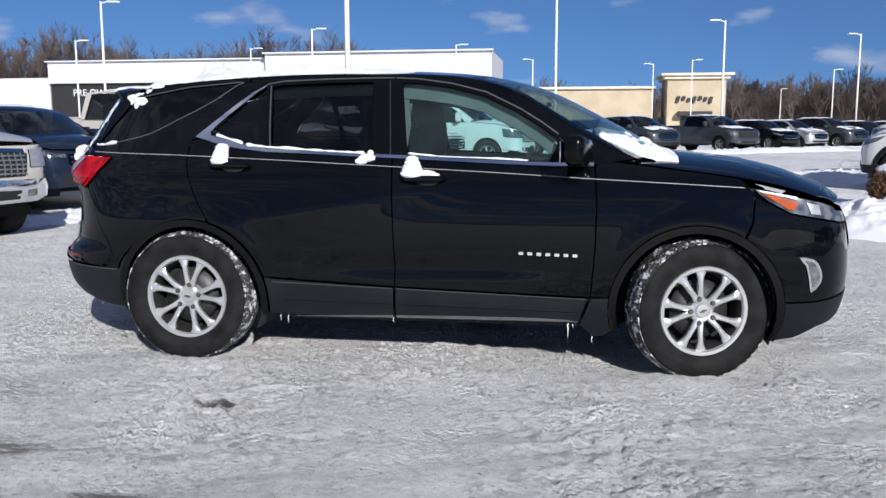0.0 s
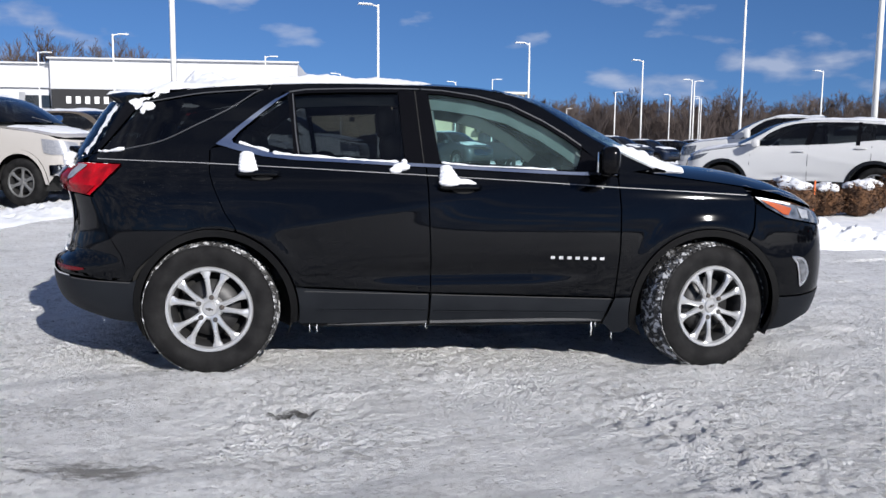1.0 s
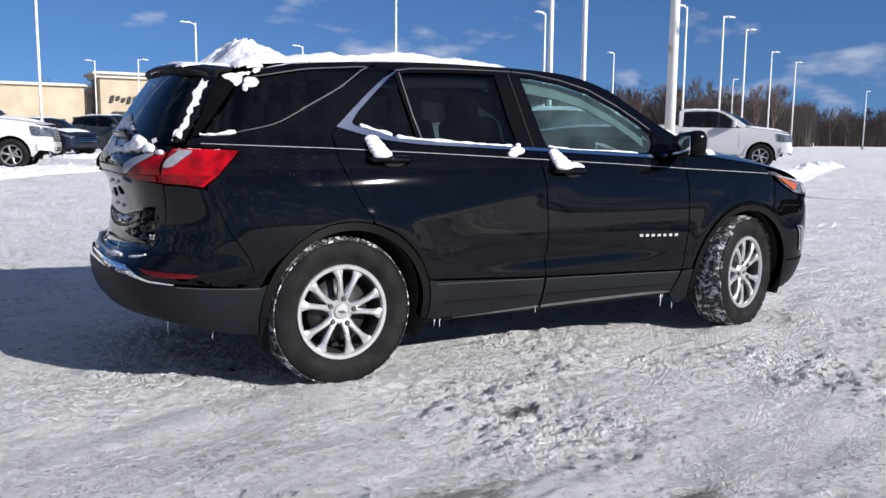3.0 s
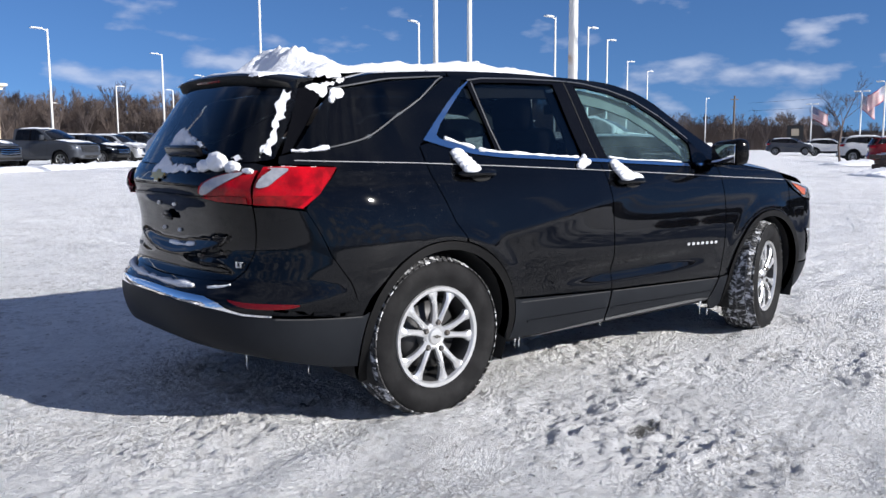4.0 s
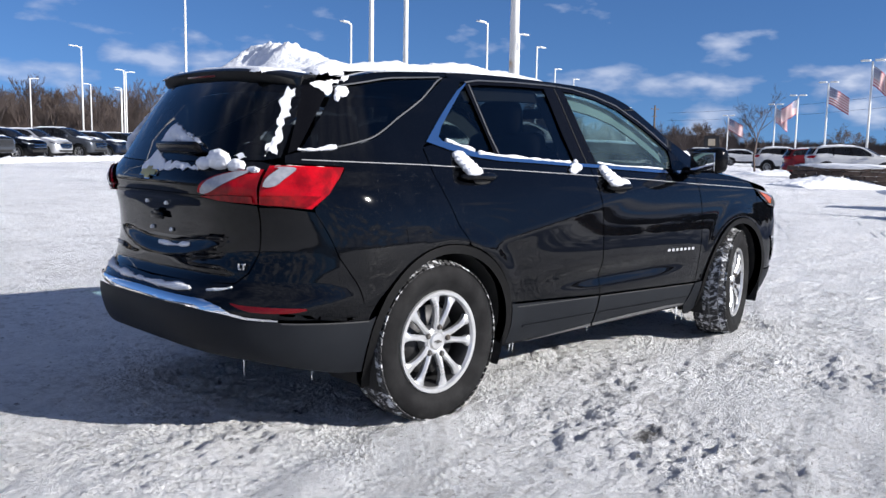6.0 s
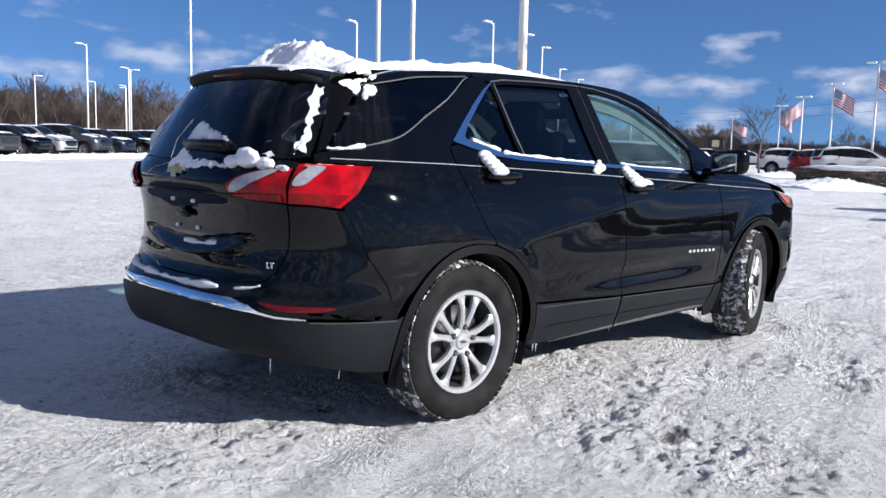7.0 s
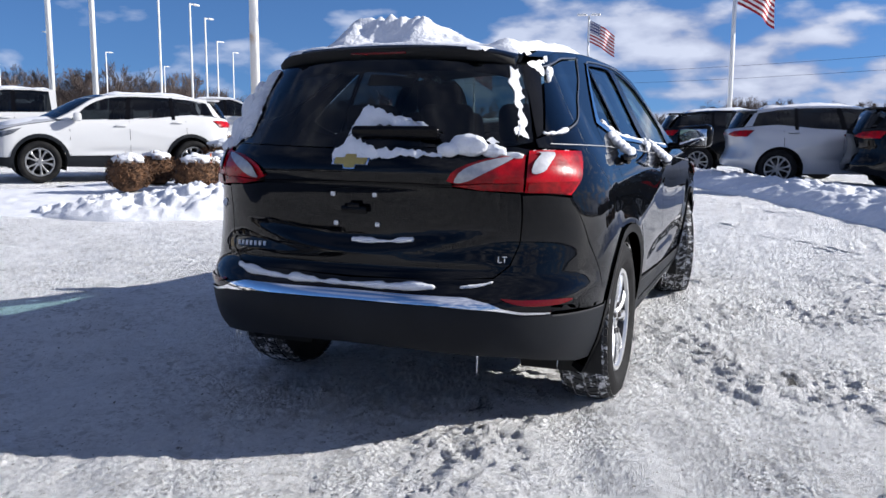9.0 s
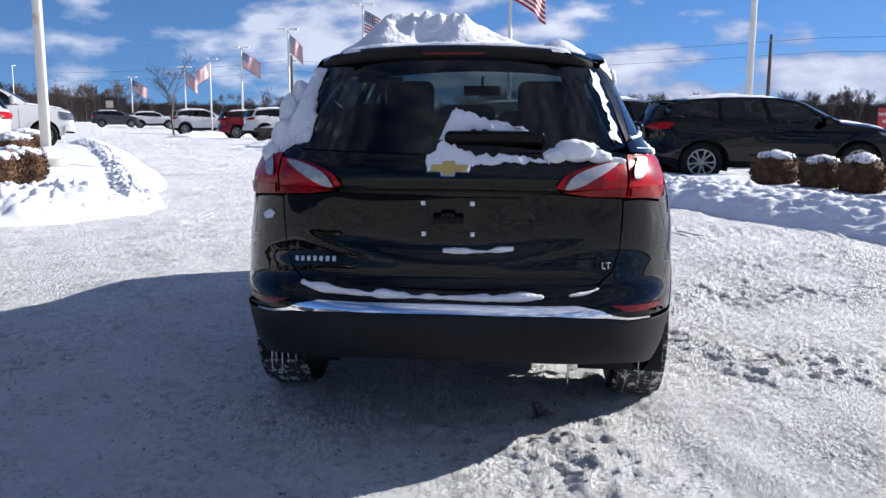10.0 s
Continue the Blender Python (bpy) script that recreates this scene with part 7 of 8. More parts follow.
        drape(fn, fp_((-0.60, 0.53), (-0.72, 0.54), (-0.72, 0.61), (-0.60, 0.60)), "fog_lamp", M_DARKLENS, v, 0.039, 0.004, (0.12, 0.1), mir)
        drape(fn, rp_((-0.80, 0.98), (-0.98, 0.98)) + sp_((-1.0, 1.0), (-1.0, 1.32)) + rp_((-0.98, 1.32), (-0.80, 1.32)), "tail_lamp", M_REDLENS, v, 0.012, 0.02, (0.1, 0.1), mir, "red tail lamp")
        for c in (A0, A1):
            ring = [(S.su(x, z), z) for x, z in arc(*c, 0.515, -6, 186, 16) + arc(*c, 0.45, 186, -6, 16)]
            drape(fn, ring, "arch_moulding", body, v, 0.015, 0.06, (0.12, 0.1), mir)
        for x in (1.30, 2.20):
            bm = bmesh.new()
            add_box(bm, x, (float(fn(x, 1.18)[1]) - 0.02) * (-1 if mir else 1), 1.18, 0.22, 0.03, 0.04, 0.01, 1)
            part("door_handle", bm, M_CHROME if bright else body, v)
        for x in (1.12, 2.02, 2.98):
            drape(fn, [(x, 1.30), (x + 0.010, 1.30), (x + 0.010, 0.48), (x, 0.48)], "door_joint", M_LINER, v, 0.0015, 0, (0.2, 0.2), mir)
        bm = bmesh.new()
        add_box(bm, 2.82, (1 if mir else -1) * 1.10, 1.45, 0.14, 0.24, 0.26, 0.05, 2)
        part("door_mirror", bm, M_CHROME if bright else body, v)
        bm = bmesh.new()
        add_box(bm, 1.9, (1 if mir else -1) * 0.94, 0.40, 2.1, 0.14, 0.07, 0.02, 1)
        part("running_board", bm, M_PLASTIC, v)
    drape(S.roof, [(1.10, 0.004), (2.42, 0.004), (2.42, 1.996), (1.10, 1.996)], "roof", body, v, 0, 0.01, (0.2, 0.2))
    drape(S.roof, [(2.42, 0.07), (3.16, 0.05), (3.16, 1.95), (2.42, 1.93)], "windscreen", M_DARKGL, v, 0.003, 0, (0.15, 0.2), label="dark windscreen")
    for a, b in ((0.0, 0.07), (1.93, 2.0)):
        drape(S.roof, [(2.42, a), (3.19, a), (3.19, b), (2.42, b)], "windscreen_pillar", body, v, 0.001, 0.01, (0.15, 0.2))
    drape(S.hood, [(3.0, 0.02), (3.9, 0.01), (4.2, 0.02), (4.38, 0.10), (4.40, 0.5), (4.40, 1.5), (4.38, 1.90), (4.2, 1.98), (3.9, 1.99), (3.0, 1.98)], "bonnet", body, v, 0, 0.02, (0.14, 0.12))
    bm = bmesh.new()
    add_box(bm, 1.11, 0, 1.58, 0.04, 1.70, 0.54, 0.01, 1, None, 0.9)
    part("cab_back", bm, body, v)
    bm = bmesh.new()
    add_box(bm, 1.085, 0, 1.62, 0.01, 1.25, 0.34, 0.003, 1)
    part("cab_rear_window", bm, M_DARKGL, v)
    bm = bmesh.new()
    for y in (-0.90, 0.90):
        add_box(bm, -0.02, y, 1.37, 2.15, 0.14, 0.03, 0.01, 1)
        add_box(bm, -0.02, y * 0.93, 1.10, 2.12, 0.02, 0.5, 0, 1)
    add_box(bm, -1.06, 0, 1.37, 0.08, 1.8, 0.03, 0.01, 1)
    add_box(bm, -0.02, 0, 0.85, 2.15, 1.7, 0.04, 0, 1)
    part("load_bed", bm, body, v)
    bm = bmesh.new()
    add_box(bm, -1.20, 0, 0.62, 0.16, 1.9, 0.20, 0.03, 2)
    part("rear_bumper", bm, M_CHROME if bright else body, v)
    bm = bmesh.new()
    add_box(bm, 1.75, 0, 0.50, 5.2, 1.0, 0.2, 0.02, 1)
    add_box(bm, 1.85, 0, 0.62, 2.5, 1.8, 0.3, 0.02, 1)
    add_box(bm, 2.1, 0, 1.05, 2.0, 1.7, 0.4, 0.02, 1)
    part("underbody", bm, M_LINER, v)
    bm = bmesh.new()
    for x, y in ((2.2, -0.42), (2.2, 0.42), (1.42, -0.42), (1.42, 0.42)):
        add_box(bm, x, y, 1.36, 0.16, 0.5, 0.5, 0.05, 1)
        add_box(bm, x - 0.05, y, 1.66, 0.10, 0.25, 0.16, 0.04, 1)
    part("seat_backs", bm, M_SEAT, v)
    liners(v, (A0, A1), 0.49, 0.96)
    add_wheels(v, tyre_pick, (0.0, 3.66), 0.86, 0.405)
    return v


def car_snow(owner, kind, m, seed, deep=1.0, where=("roof", "hood")):
    """A thin, uneven layer of snow on a parked vehicle's roof and bonnet."""
    S = SUV if kind == "suv" else PICK
    bm = bmesh.new()
    zones = []
    if "roof" in where:
        zones.append((S.roof, (-0.34, 1.45) if kind == "suv" else (1.14, 2.38), 18, 0.05))
    if "hood" in where:
        zones.append((S.hood, (2.35, 3.25) if kind == "suv" else (3.15, 4.25), 14, 0.03))
    for fn, (a, b), n, d in zones:
        V = {}
        for i in range(n + 1):
            for j in range(13):
                e, s = a + (b - a) * i / n, 0.06 + 1.88 * j / 12
                q = noise.noise(Vector((e * 2.2, s * 2.2, seed))) + 0.5 * noise.noise(Vector((e * 6, s * 5, seed)))
                edge = min(i, n - i, 2) / 2 * min(j, 12 - j, 2) / 2
                p = fn(e, s)
                V[i, j] = bm.verts.new((p[0], p[1], p[2] + max(d * deep * (0.55 + 0.8 * q) * edge, 0) - 0.008))
        for i in range(n):
            for j in range(12):
                bm.faces.new((V[i, j], V[i + 1, j], V[i + 1, j + 1], V[i, j + 1]))
    ob = part("vehicle_snow", bm, M_SNOW, None, "", 180)
    ob.matrix_basis = m
    return tagged(ob, "thin uneven snow on a parked vehicle", "snow", kind="stuff")


def put(src, kind, cx, cy, heading, scale=(1, 1, 1), seed=0.0, snow=("roof", "hood"), label="", first=False, dz=0.0, deep=1.0):
    """Stands a vehicle with the middle of its length at (cx, cy)."""
    mid = 1.3 if kind == "suv" else 1.75
    base = Matrix.Translation((cx, cy, terrain(cx, cy) + dz)) @ Euler((0, 0, radians(heading))).to_matrix().to_4x4() @ Matrix.Diagonal((*scale, 1)) @ Matrix.Translation((-mid, 0, 0))
    if first:
        ob = src
        ob.matrix_basis = base
    else:
        ob = copy_thing(src, Matrix.Identity(4))
        ob.matrix_basis = base
    if label:
        ob["label"] = label
    if snow:
        car_snow(ob, kind, base, seed, deep, snow)
    return ob


suv_white = parked_suv("white crossover with dark lower cladding, snow on its roof", M_WHITE, M_PLASTIC)
suv_black = parked_suv("black crossover with a thin layer of snow", M_BLACK)
suv_silver = parked_suv("silver crossover with snow on its roof", M_SILVER)
suv_navy = parked_suv("dark blue crossover parked nose out", M_NAVY)
suv_grey = parked_suv("dark grey SUV with snow on its roof", M_GREY)
suv_taupe = parked_suv("taupe crossover parked nose out", M_TAUPE)
suv_red = parked_suv("dark red crossover with snow on its roof", M_RED)
pick_white = parked_pickup("white pickup truck with snow on its bonnet", M_WHITE, M_PLASTIC, False)
pick_cream = parked_pickup("warm white crew-cab pickup with a bright grille", M_CREAM, None, True)
pick_silver = parked_pickup("pale silver pickup with a bright mesh grille", M_CREAM, None, True)
pick_dark = parked_pickup("dark grey pickup truck", M_GREY, M_PLASTIC, False)

# the angled row beyond the tail
put(pick_silver, "pick", -7.09, 4.35, -22, (1, 1, 1), 1, ("roof",), first=True)
put(suv_navy, "suv", -7.3, 8.0, -22, (1.02, 1.02, 1.03), 2, ("roof",), first=True)
put(pick_cream, "pick", -6.40, 10.76, -18, (1, 1, 1), 3, first=True)
put(suv_taupe, "suv", -4.78, 12.83, -25, (1.06, 1.06, 1.06), 5, first=True)
put(suv_navy, "suv", -4.37, 14.91, -25, (1.0, 1.0, 1.02), 6)
put(suv_white, "suv", -3.16, 18.43, -20, (1.0, 1.0, 1.03), 7, first=True)
put(pick_white, "pick", -2.05, 20.6, -12, (1, 1, 1.02), 8, first=True)
# beyond the island
put(suv_white, "suv", 9.4, 10.6, 143, (1.0, 1.0, 1.03), 9)
put(pick_white, "pick", 11.85, 15.6, 143, (1, 1, 0.97), 10)
put(pick_white, "pick", 20.2, 16.2, -48, (1, 1, 1), 11)
put(suv_black, "suv", 16.3, 20.5, 60, (1.0, 1.0, 1.05), 12, first=True, deep=1.6)
# across the lane on the other side
put(suv_black, "suv", 14.72, -5.28, -83, (1.18, 1.05, 1.09), 13)
put(suv_silver, "suv", 16.4, -2.7, -80, (1.08, 1.05, 1.08), 14, first=True)
put(suv_black, "suv", 19.4, -0.8, -80, (1.05, 1.03, 1.06), 15)
# long row across the lane
rowx = [(5.0, 38.0, "suv", suv_grey, (1.08, 1.1, 1.16)), (1.8, 35.5, "suv", suv_navy, (1.0, 1.0, 1.02)), (8.8, 41.0, "pick", pick_dark, (1, 1, 1)), (12.2, 44.6, "suv", suv_black, (1.0, 1.0, 1.04)), (14.2, 46.4, "suv", suv_silver, (1.0, 1.0, 1.05)),
        (16.6, 48.0, "suv", suv_grey, (1.1, 1.08, 1.14)), (19.4, 50.4, "suv", suv_navy, (1.0, 1.0, 1.04)), (22.2, 52.6, "suv", suv_black, (1.0, 1.0, 1.04)), (25.4, 55.0, "suv", suv_grey, (1.05, 1.05, 1.1)), (29.0, 57.0, "suv", suv_silver, (1.05, 1.05, 1.1)),
        (33.2, 60.0, "suv", suv_navy, (1.0, 1.0, 1.05)), (-1.4, 33.6, "suv", suv_red, (1.0, 1.0, 1.0))]
seen = {}
for i, (x, y, kind, src, sc) in enumerate(rowx):
    put(src, kind, x, y, -52, sc, 20 + i, first=src in (suv_grey, suv_red, pick_dark) and not seen.get(src.name))
    seen[src.name] = True
# far ahead
put(suv_white, "suv", 66.3, 26.6, -62, (1.2, 1.14, 1.36), 40, label="white full-size SUV with snow on its roof")
put(suv_red, "suv", 45.5, 15.4, -60, (1, 1, 1.03), 41)
put(suv_white, "suv", 42, 12.7, -60, (1, 1, 1.06), 42)
put(suv_grey, "suv", 78, 40, -62, (1, 1, 1.05), 43)
put(suv_white, "suv", 80, 37, -62, (1, 1, 1.05), 44)
for tmp in (tyre_suv, tyre_pick):
    for o in list(tmp.children_recursive):
        bpy.data.objects.remove(o)
    bpy.data.objects.remove(tmp)

# ---- lamp posts ----
def lamp_post(x, y, top, heading=200, arms=1, thick=0.09, rust=False, head=True, snowy=True):
    z = terrain(x, y) + (0.18 if rust else 0)
    ob = empty("street_lamp", pose(x, y, z), "white steel lamp post with rust stains on a concrete footing" if rust else "white steel lamp post in the snowy lot", "lamp post", "lamp posts")
    h = top - z
    bm = bmesh.new()
    n = 4 if rust else 8
    add_tube(bm, [(0, 0, 0.1), (0, 0, h * 0.5), (0, 0, h)], [thick, thick * 0.86, thick * 0.72], n)
    part("post", bm, M_RUSTPOLE if rust else M_POLE, ob, "white paint with rust stains" if rust else "", 60 if n == 8 else 30)
    bm = bmesh.new()
    fh = 0.16 if rust else 0.32
    add_lathe(bm, [(0.0, thick * 3.2), (fh - 0.04, thick * 3.0), (fh, thick * 2.6), (fh, 0.001)], 20, "z")
    part("footing", bm, M_CONC, ob)
    if rust:
        bm = bmesh.new()
        add_lathe(bm, [(fh - 0.01, thick * 2.3), (fh + 0.06, thick * 2.0), (fh + 0.16, thick * 1.4), (fh + 0.20, thick * 0.9)], 18, "z")
        for v in bm.verts:
            v.co += Vector((0.02 * noise.noise(v.co * 9), 0.02 * noise.noise(v.co * 9 + Vector((3, 0, 0))), 0.03 * noise.noise(v.co * 7)))
        part("base_snow", bm, M_SNOW, ob, "snow heaped on the footing", 180)
    if head:
        for k in range(arms):
            a = radians(heading + 180 * k)
            d = Vector((math.cos(a), math.sin(a), 0))
            bm = bmesh.new()
            add_tube(bm, [Vector((0, 0, h - 0.08)), d * 0.25 + Vector((0, 0, h - 0.02))], 0.03, 6)
            part("arm", bm, M_POLE, ob)
            bm = bmesh.new()
            add_box(bm, 0, 0, 0, 0.58, 0.24, 0.065, 0.025, 2)
            part("lamp_head", bm, M_POLE, ob, m=Matrix.Translation(d * 0.55 + Vector((0, 0, h))) @ Euler((0, 0, a)).to_matrix().to_4x4())
    return ob


lamp_post(11.4, 8.65, 10.5, 120, 1, 0.115, True)
for x, y, top, hd in ((19.05, -6.1, 11, 200), (-4.93, 20.95, 11, 90), (26.2, 51.2, 12.5, 200), (15.6, 18.5, 10.5, 140), (15.95, 17.2, 10.5, 320)):
    lamp_post(x, y, top, hd, 1, 0.092)
for x, y, top, hd in ((1.27, 30.9, 6.9, 190), (9.75, 41.9, 6.8, 190), (19.9, 53.2, 7.15, 190), (23.5, 29.6, 6.9, 200), (-19.4, 31.8, 7, 20), (-13.0, 43.2, 7, 10), (-6.0, 53.3, 7, 10), (-1.4, 65.9, 7, 190), (8.8, 72.5, 7, 190), (11.7, 69.3, 7, 10),
                      (26.7, 82.8, 7, 10), (30.3, 120, 7, 10), (-29.9, 46.6, 7, 10), (-20.7, 53.4, 7, 10), (33.6, 85.6, 7, 190), (28.5, 66.2, 7, 190), (38.0, 88.3, 7, 190), (39.6, 43.2, 7, 200), (31.5, 25.8, 7, 10), (46.6, 35.3, 7, 10), (28.0, 24.8, 7, 190),
                      (36, 28.3, 7, 10), (94.4, 60.6, 7, 10), (29.2, 67.4, 7, 10), (39.7, 92.0, 7, 190), (34.9, 56.6, 7, 190), (51.7, 49.9, 7, 10), (66.3, 56.1, 7, 10), (54.8, 39.8, 7, 10)):
    lamp_post(x, y, top + terrain(x, y), hd, 1, 0.062)


# ---- flags on posts ----
def flag_post(x, y, top, wind=-70, size=1.0, seed=0.0, lamps=True, thick=0.07):
    z = terrain(x, y)
    ob = empty("flag_post", pose(x, y, z), "white lamp post flying a striped red and white flag", "flag post", "flag posts")
    h = top - z
    bm = bmesh.new()
    add_tube(bm, [(0, 0, 0), (0, 0, h * 0.5), (0, 0, h)], [thick, thick * 0.85, thick * 0.7], 8)
    part("post", bm, M_POLE, ob)
    if lamps:
        for k in (0, 1):
            bm = bmesh.new()
            add_box(bm, 0, 0, 0, 0.50, 0.24, 0.10, 0.03, 2)
            part("lamp_head", bm, M_POLE, ob, m=Matrix.Translation((0.35 * (1 if k else -1) * math.cos(radians(100)), 0.35 * (1 if k else -1), h + 0.05)) @ Euler((0, 0, radians(95))).to_matrix().to_4x4())
    # the cloth in stripes, with a blue corner
    L, H = 1.55 * size, 0.95 * size
    a = radians(wind)
    d, side = Vector((math.cos(a), math.sin(a), 0)), Vector((-math.sin(a), math.cos(a), 0))

    def pt(u, v, o=0.0):
        s = u * L
        sag = 0.42 * L * u ** 1.2
        w = 0.16 * size * math.sin(u * 7 + v * 1.3 + seed) * u + 0.05 * size * math.sin(u * 15 + seed * 2 + v) * u
        return d * (s * (0.60 + 0.14 * math.sin(seed * 2.3)) + thick) + side * (w + o) + Vector((0, 0, h - 0.25 - v * H - sag))
    for k in range(13):
        bm = bmesh.new()
        u0 = 0.42 if k < 7 else 0.0
        rows = [[bm.verts.new(pt(u0 + (1 - u0) * i / 14, (k + q) / 13)) for q in (0, 1)] for i in range(15)]
        for i in range(14):
            bm.faces.new((rows[i][0], rows[i + 1][0], rows[i + 1][1], rows[i][1]))
        part("stripe", bm, M_FLAGRED if k % 2 == 0 else M_FLAGWHITE, ob, "", 180)
    bm = bmesh.new()
    rows = [[bm.verts.new(pt(0.42 * i / 8, 7 / 13 * j / 5)) for j in range(6)] for i in range(9)]
    for i in range(8):
        for j in range(5):
            bm.faces.new((rows[i][j], rows[i + 1][j], rows[i + 1][j + 1], rows[i][j + 1]))
    part("corner", bm, M_FLAGBLUE, ob, "", 180)
    for i in range(5):
        for j in range(4):
            bm = bmesh.new()
            for o in (0.012, -0.012):
                c = pt(0.04 + 0.085 * i, 7 / 13 * (j + 0.5) / 4, o)
                r = 0.035 * size
                bm.faces.new([bm.verts.new(c + d * (r * math.cos(t)) + Vector((0, 0, r * math.sin(t)))) for t in (0, 1.26, 2.51, 3.77, 5.03)])
            part("star", bm, M_FLAGWHITE, ob, "", 180)
    return ob


flag_post(28.6, 0.25, 7.1, -68, 1.3, 0.3, False, 0.095)
flag_post(42.1, 8.3, 7.2, -75, 1.2, 1.0)
flag_post(46.8, 13.7, 6.4, -70, 1.1, 2.0)
flag_post(57.0, 20.0, 6.2, -65, 1.2, 3.0)
flag_post(62.8, 24.5, 5.8, 150, 1.2, 4.0)
flag_post(70, 29.5, 5.6, -80, 1.3, 5.0)
flag_post(84, 41, 5.4, -75, 1.3, 6.0)


# ---- buildings ----
def building(name, label, parts_, group=""):
    ob = empty(name, pose(0, 0, 0), label, "building", group)
    for nm, mt, boxes, lab in parts_:
        for b in boxes:
            bm = bmesh.new()
            add_box(bm, *b, 0.02 if max(b[3:]) < 30 else 0.0, 1)
            part(nm, bm, mt, ob, lab)
    return ob


# white dealership: a tall curved-canopy hall and a low wing
show = building("dealership_building", "long white metal dealership hall with dark sign panels", [
    ("hall", M_WBLDG, [(-16.2, 79.0, 6.6, 21.5, 12, 4.2)], ""),
    ("hall_wall", M_GREYPANEL, [(-16.2, 79.1, 2.4, 21.3, 11.6, 4.4)], "pale grey panel front"),
    ("wing", M_WBLDG, [(-38.6, 80.0, 7.25, 22.8, 12, 2.1)], ""),
    ("wing_front", M_DBLDG, [(-42.5, 80.2, 3.1, 15.0, 11.6, 6.2)], "dark front"),
    ("wing_wall", M_WBLDG, [(-62.6, 80.1, 3.4, 25, 11.5, 6.8), (-31.2, 80.1, 3.1, 7.5, 11.6, 6.2)], ""),
    ("wing_window", M_WINDOWB, [(-33.2, 74.2, 4.6, 2.4, 0.2, 1.2), (-29.0, 74.2, 5.0, 1.2, 0.2, 1.1), (-27.8, 74.2, 5.0, 0.7, 0.2, 1.1)], ""),
    ("roof_edge", M_WBLDG, [(-16.2, 72.9, 8.72, 21.8, 0.5, 0.16), (-38.6, 73.9, 8.34, 23.0, 0.5, 0.14)], ""),
])
bm = bmesh.new()
N = 28
prev = None
for k in range(N + 1):
    t = k / N
    x = -21.0 + 14.5 * t
    z = 4.0 + 2.3 * math.sin(math.pi * (0.06 + 0.88 * t))
    cur = [bm.verts.new(c) for c in ((x, 71.2, z), (x, 73.2, z), (x, 73.2, z + 0.35), (x, 71.2, z + 0.35))]
    if prev:
        for j in range(4):
            bm.faces.new((prev[j], prev[(j + 1) % 4], cur[(j + 1) % 4], cur[j]))
    prev = cur
part("curved_canopy", bm, M_WBLDG, show, "curved white canopy")
for x, w in ((-30.2, 1.6), (-11.6, 2.4), (-6.3, 0.8)):
    bm = bmesh.new()
    vs = add_box(bm, x, 72.4, 2.9, w, 1.4, 5.6, 0.0, 1)
    for v in vs:
        v.co.x += (v.co.z - 2.9) * 0.10
    part("canopy_pier", bm, M_WBLDG, show)
for k in range(9):
    bm = bmesh.new()
    add_box(bm, -25.2 + k * 2.2, 73.15, 1.2, 0.10, 0.1, 2.2)
    part("mullion", bm, M_POLE, show)
# name board: plain bars in place of the letters, on a dark band
bm = bmesh.new()
add_box(bm, -22.1, 72.85, 5.1, 9.4, 0.3, 1.9, 0.03, 1)
board = part("name_board", bm, M_DBLDG, show, "dark board with a row of white bars")
for k in range(10):
    bm = bmesh.new()
    add_box(bm, -25.3 + k * 0.80, 72.62, 5.1, 0.40, 0.08, 0.62, 0.01, 1)
    part("letter_bar", bm, M_FLAGWHITE, board)
bm = bmesh.new()
add_box(bm, -15.6, 72.7, 4.3, 4.6, 0.3, 2.6, 0.03, 1)
board2 = part("name_board", bm, M_DBLDG, show, "dark board with a white and a red bar")
for z, w, mt in ((4.75, 2.8, M_FLAGWHITE), (4.05, 2.3, M_FLAGRED)):
    bm = bmesh.new()
    add_box(bm, -15.5, 72.5, z, w, 0.08, 0.34, 0.01, 1)
    part("letter_bar", bm, mt, board2)
lettering("PRE-OWNED", 0.92, Matrix.Translation((-44.9, 74.30, 5.0)) @ Euler((radians(90), 0, 0)).to_matrix().to_4x4(), M_FLAGWHITE, show, "sign_letters")

# beige showroom with a corner tower
beige = building("showroom_building", "low beige stucco showroom with a taller entrance tower", [
    ("wing", M_STUCCO, [(2.0, 108, 3.25, 18.5, 16, 6.5), (-13.4, 112, 3.0, 12, 16, 6.0)], ""),
    ("wing_cornice", M_CAP, [(2.0, 108, 6.6, 19.3, 16.8, 0.30), (-13.4, 112, 6.1, 12.6, 16.6, 0.3)], "pale cornice"),
    ("tower", M_STUCCO, [(16.0, 101.5, 3.9, 6.6, 6.6, 7.8)], ""),
    ("tower_cornice", M_CAP, [(16.0, 101.5, 7.95, 8.2, 8.2, 0.28), (16.0, 101.5, 7.62, 7.4, 7.4, 0.40)], "flared pale cornice"),
    ("shop_window", M_WINDOWB, [(5.2, 99.9, 1.7, 8.0, 0.2, 2.2), (-3.6, 99.9, 2.6, 2.2, 0.2, 1.2), (15.8, 98.1, 1.8, 3.0, 0.2, 2.6), (11.3, 99.9, 1.8, 2.6, 0.2, 2.4)], ""),
    ("canopy", M_DBLDG, [(15.8, 97.6, 3.45, 3.8, 1.2, 0.5)], "dark awning"),
    ("wall_lamp", M_DBLDG, [(-1.0, 99.8, 4.7, 0.5, 0.4, 0.4)], ""),
])
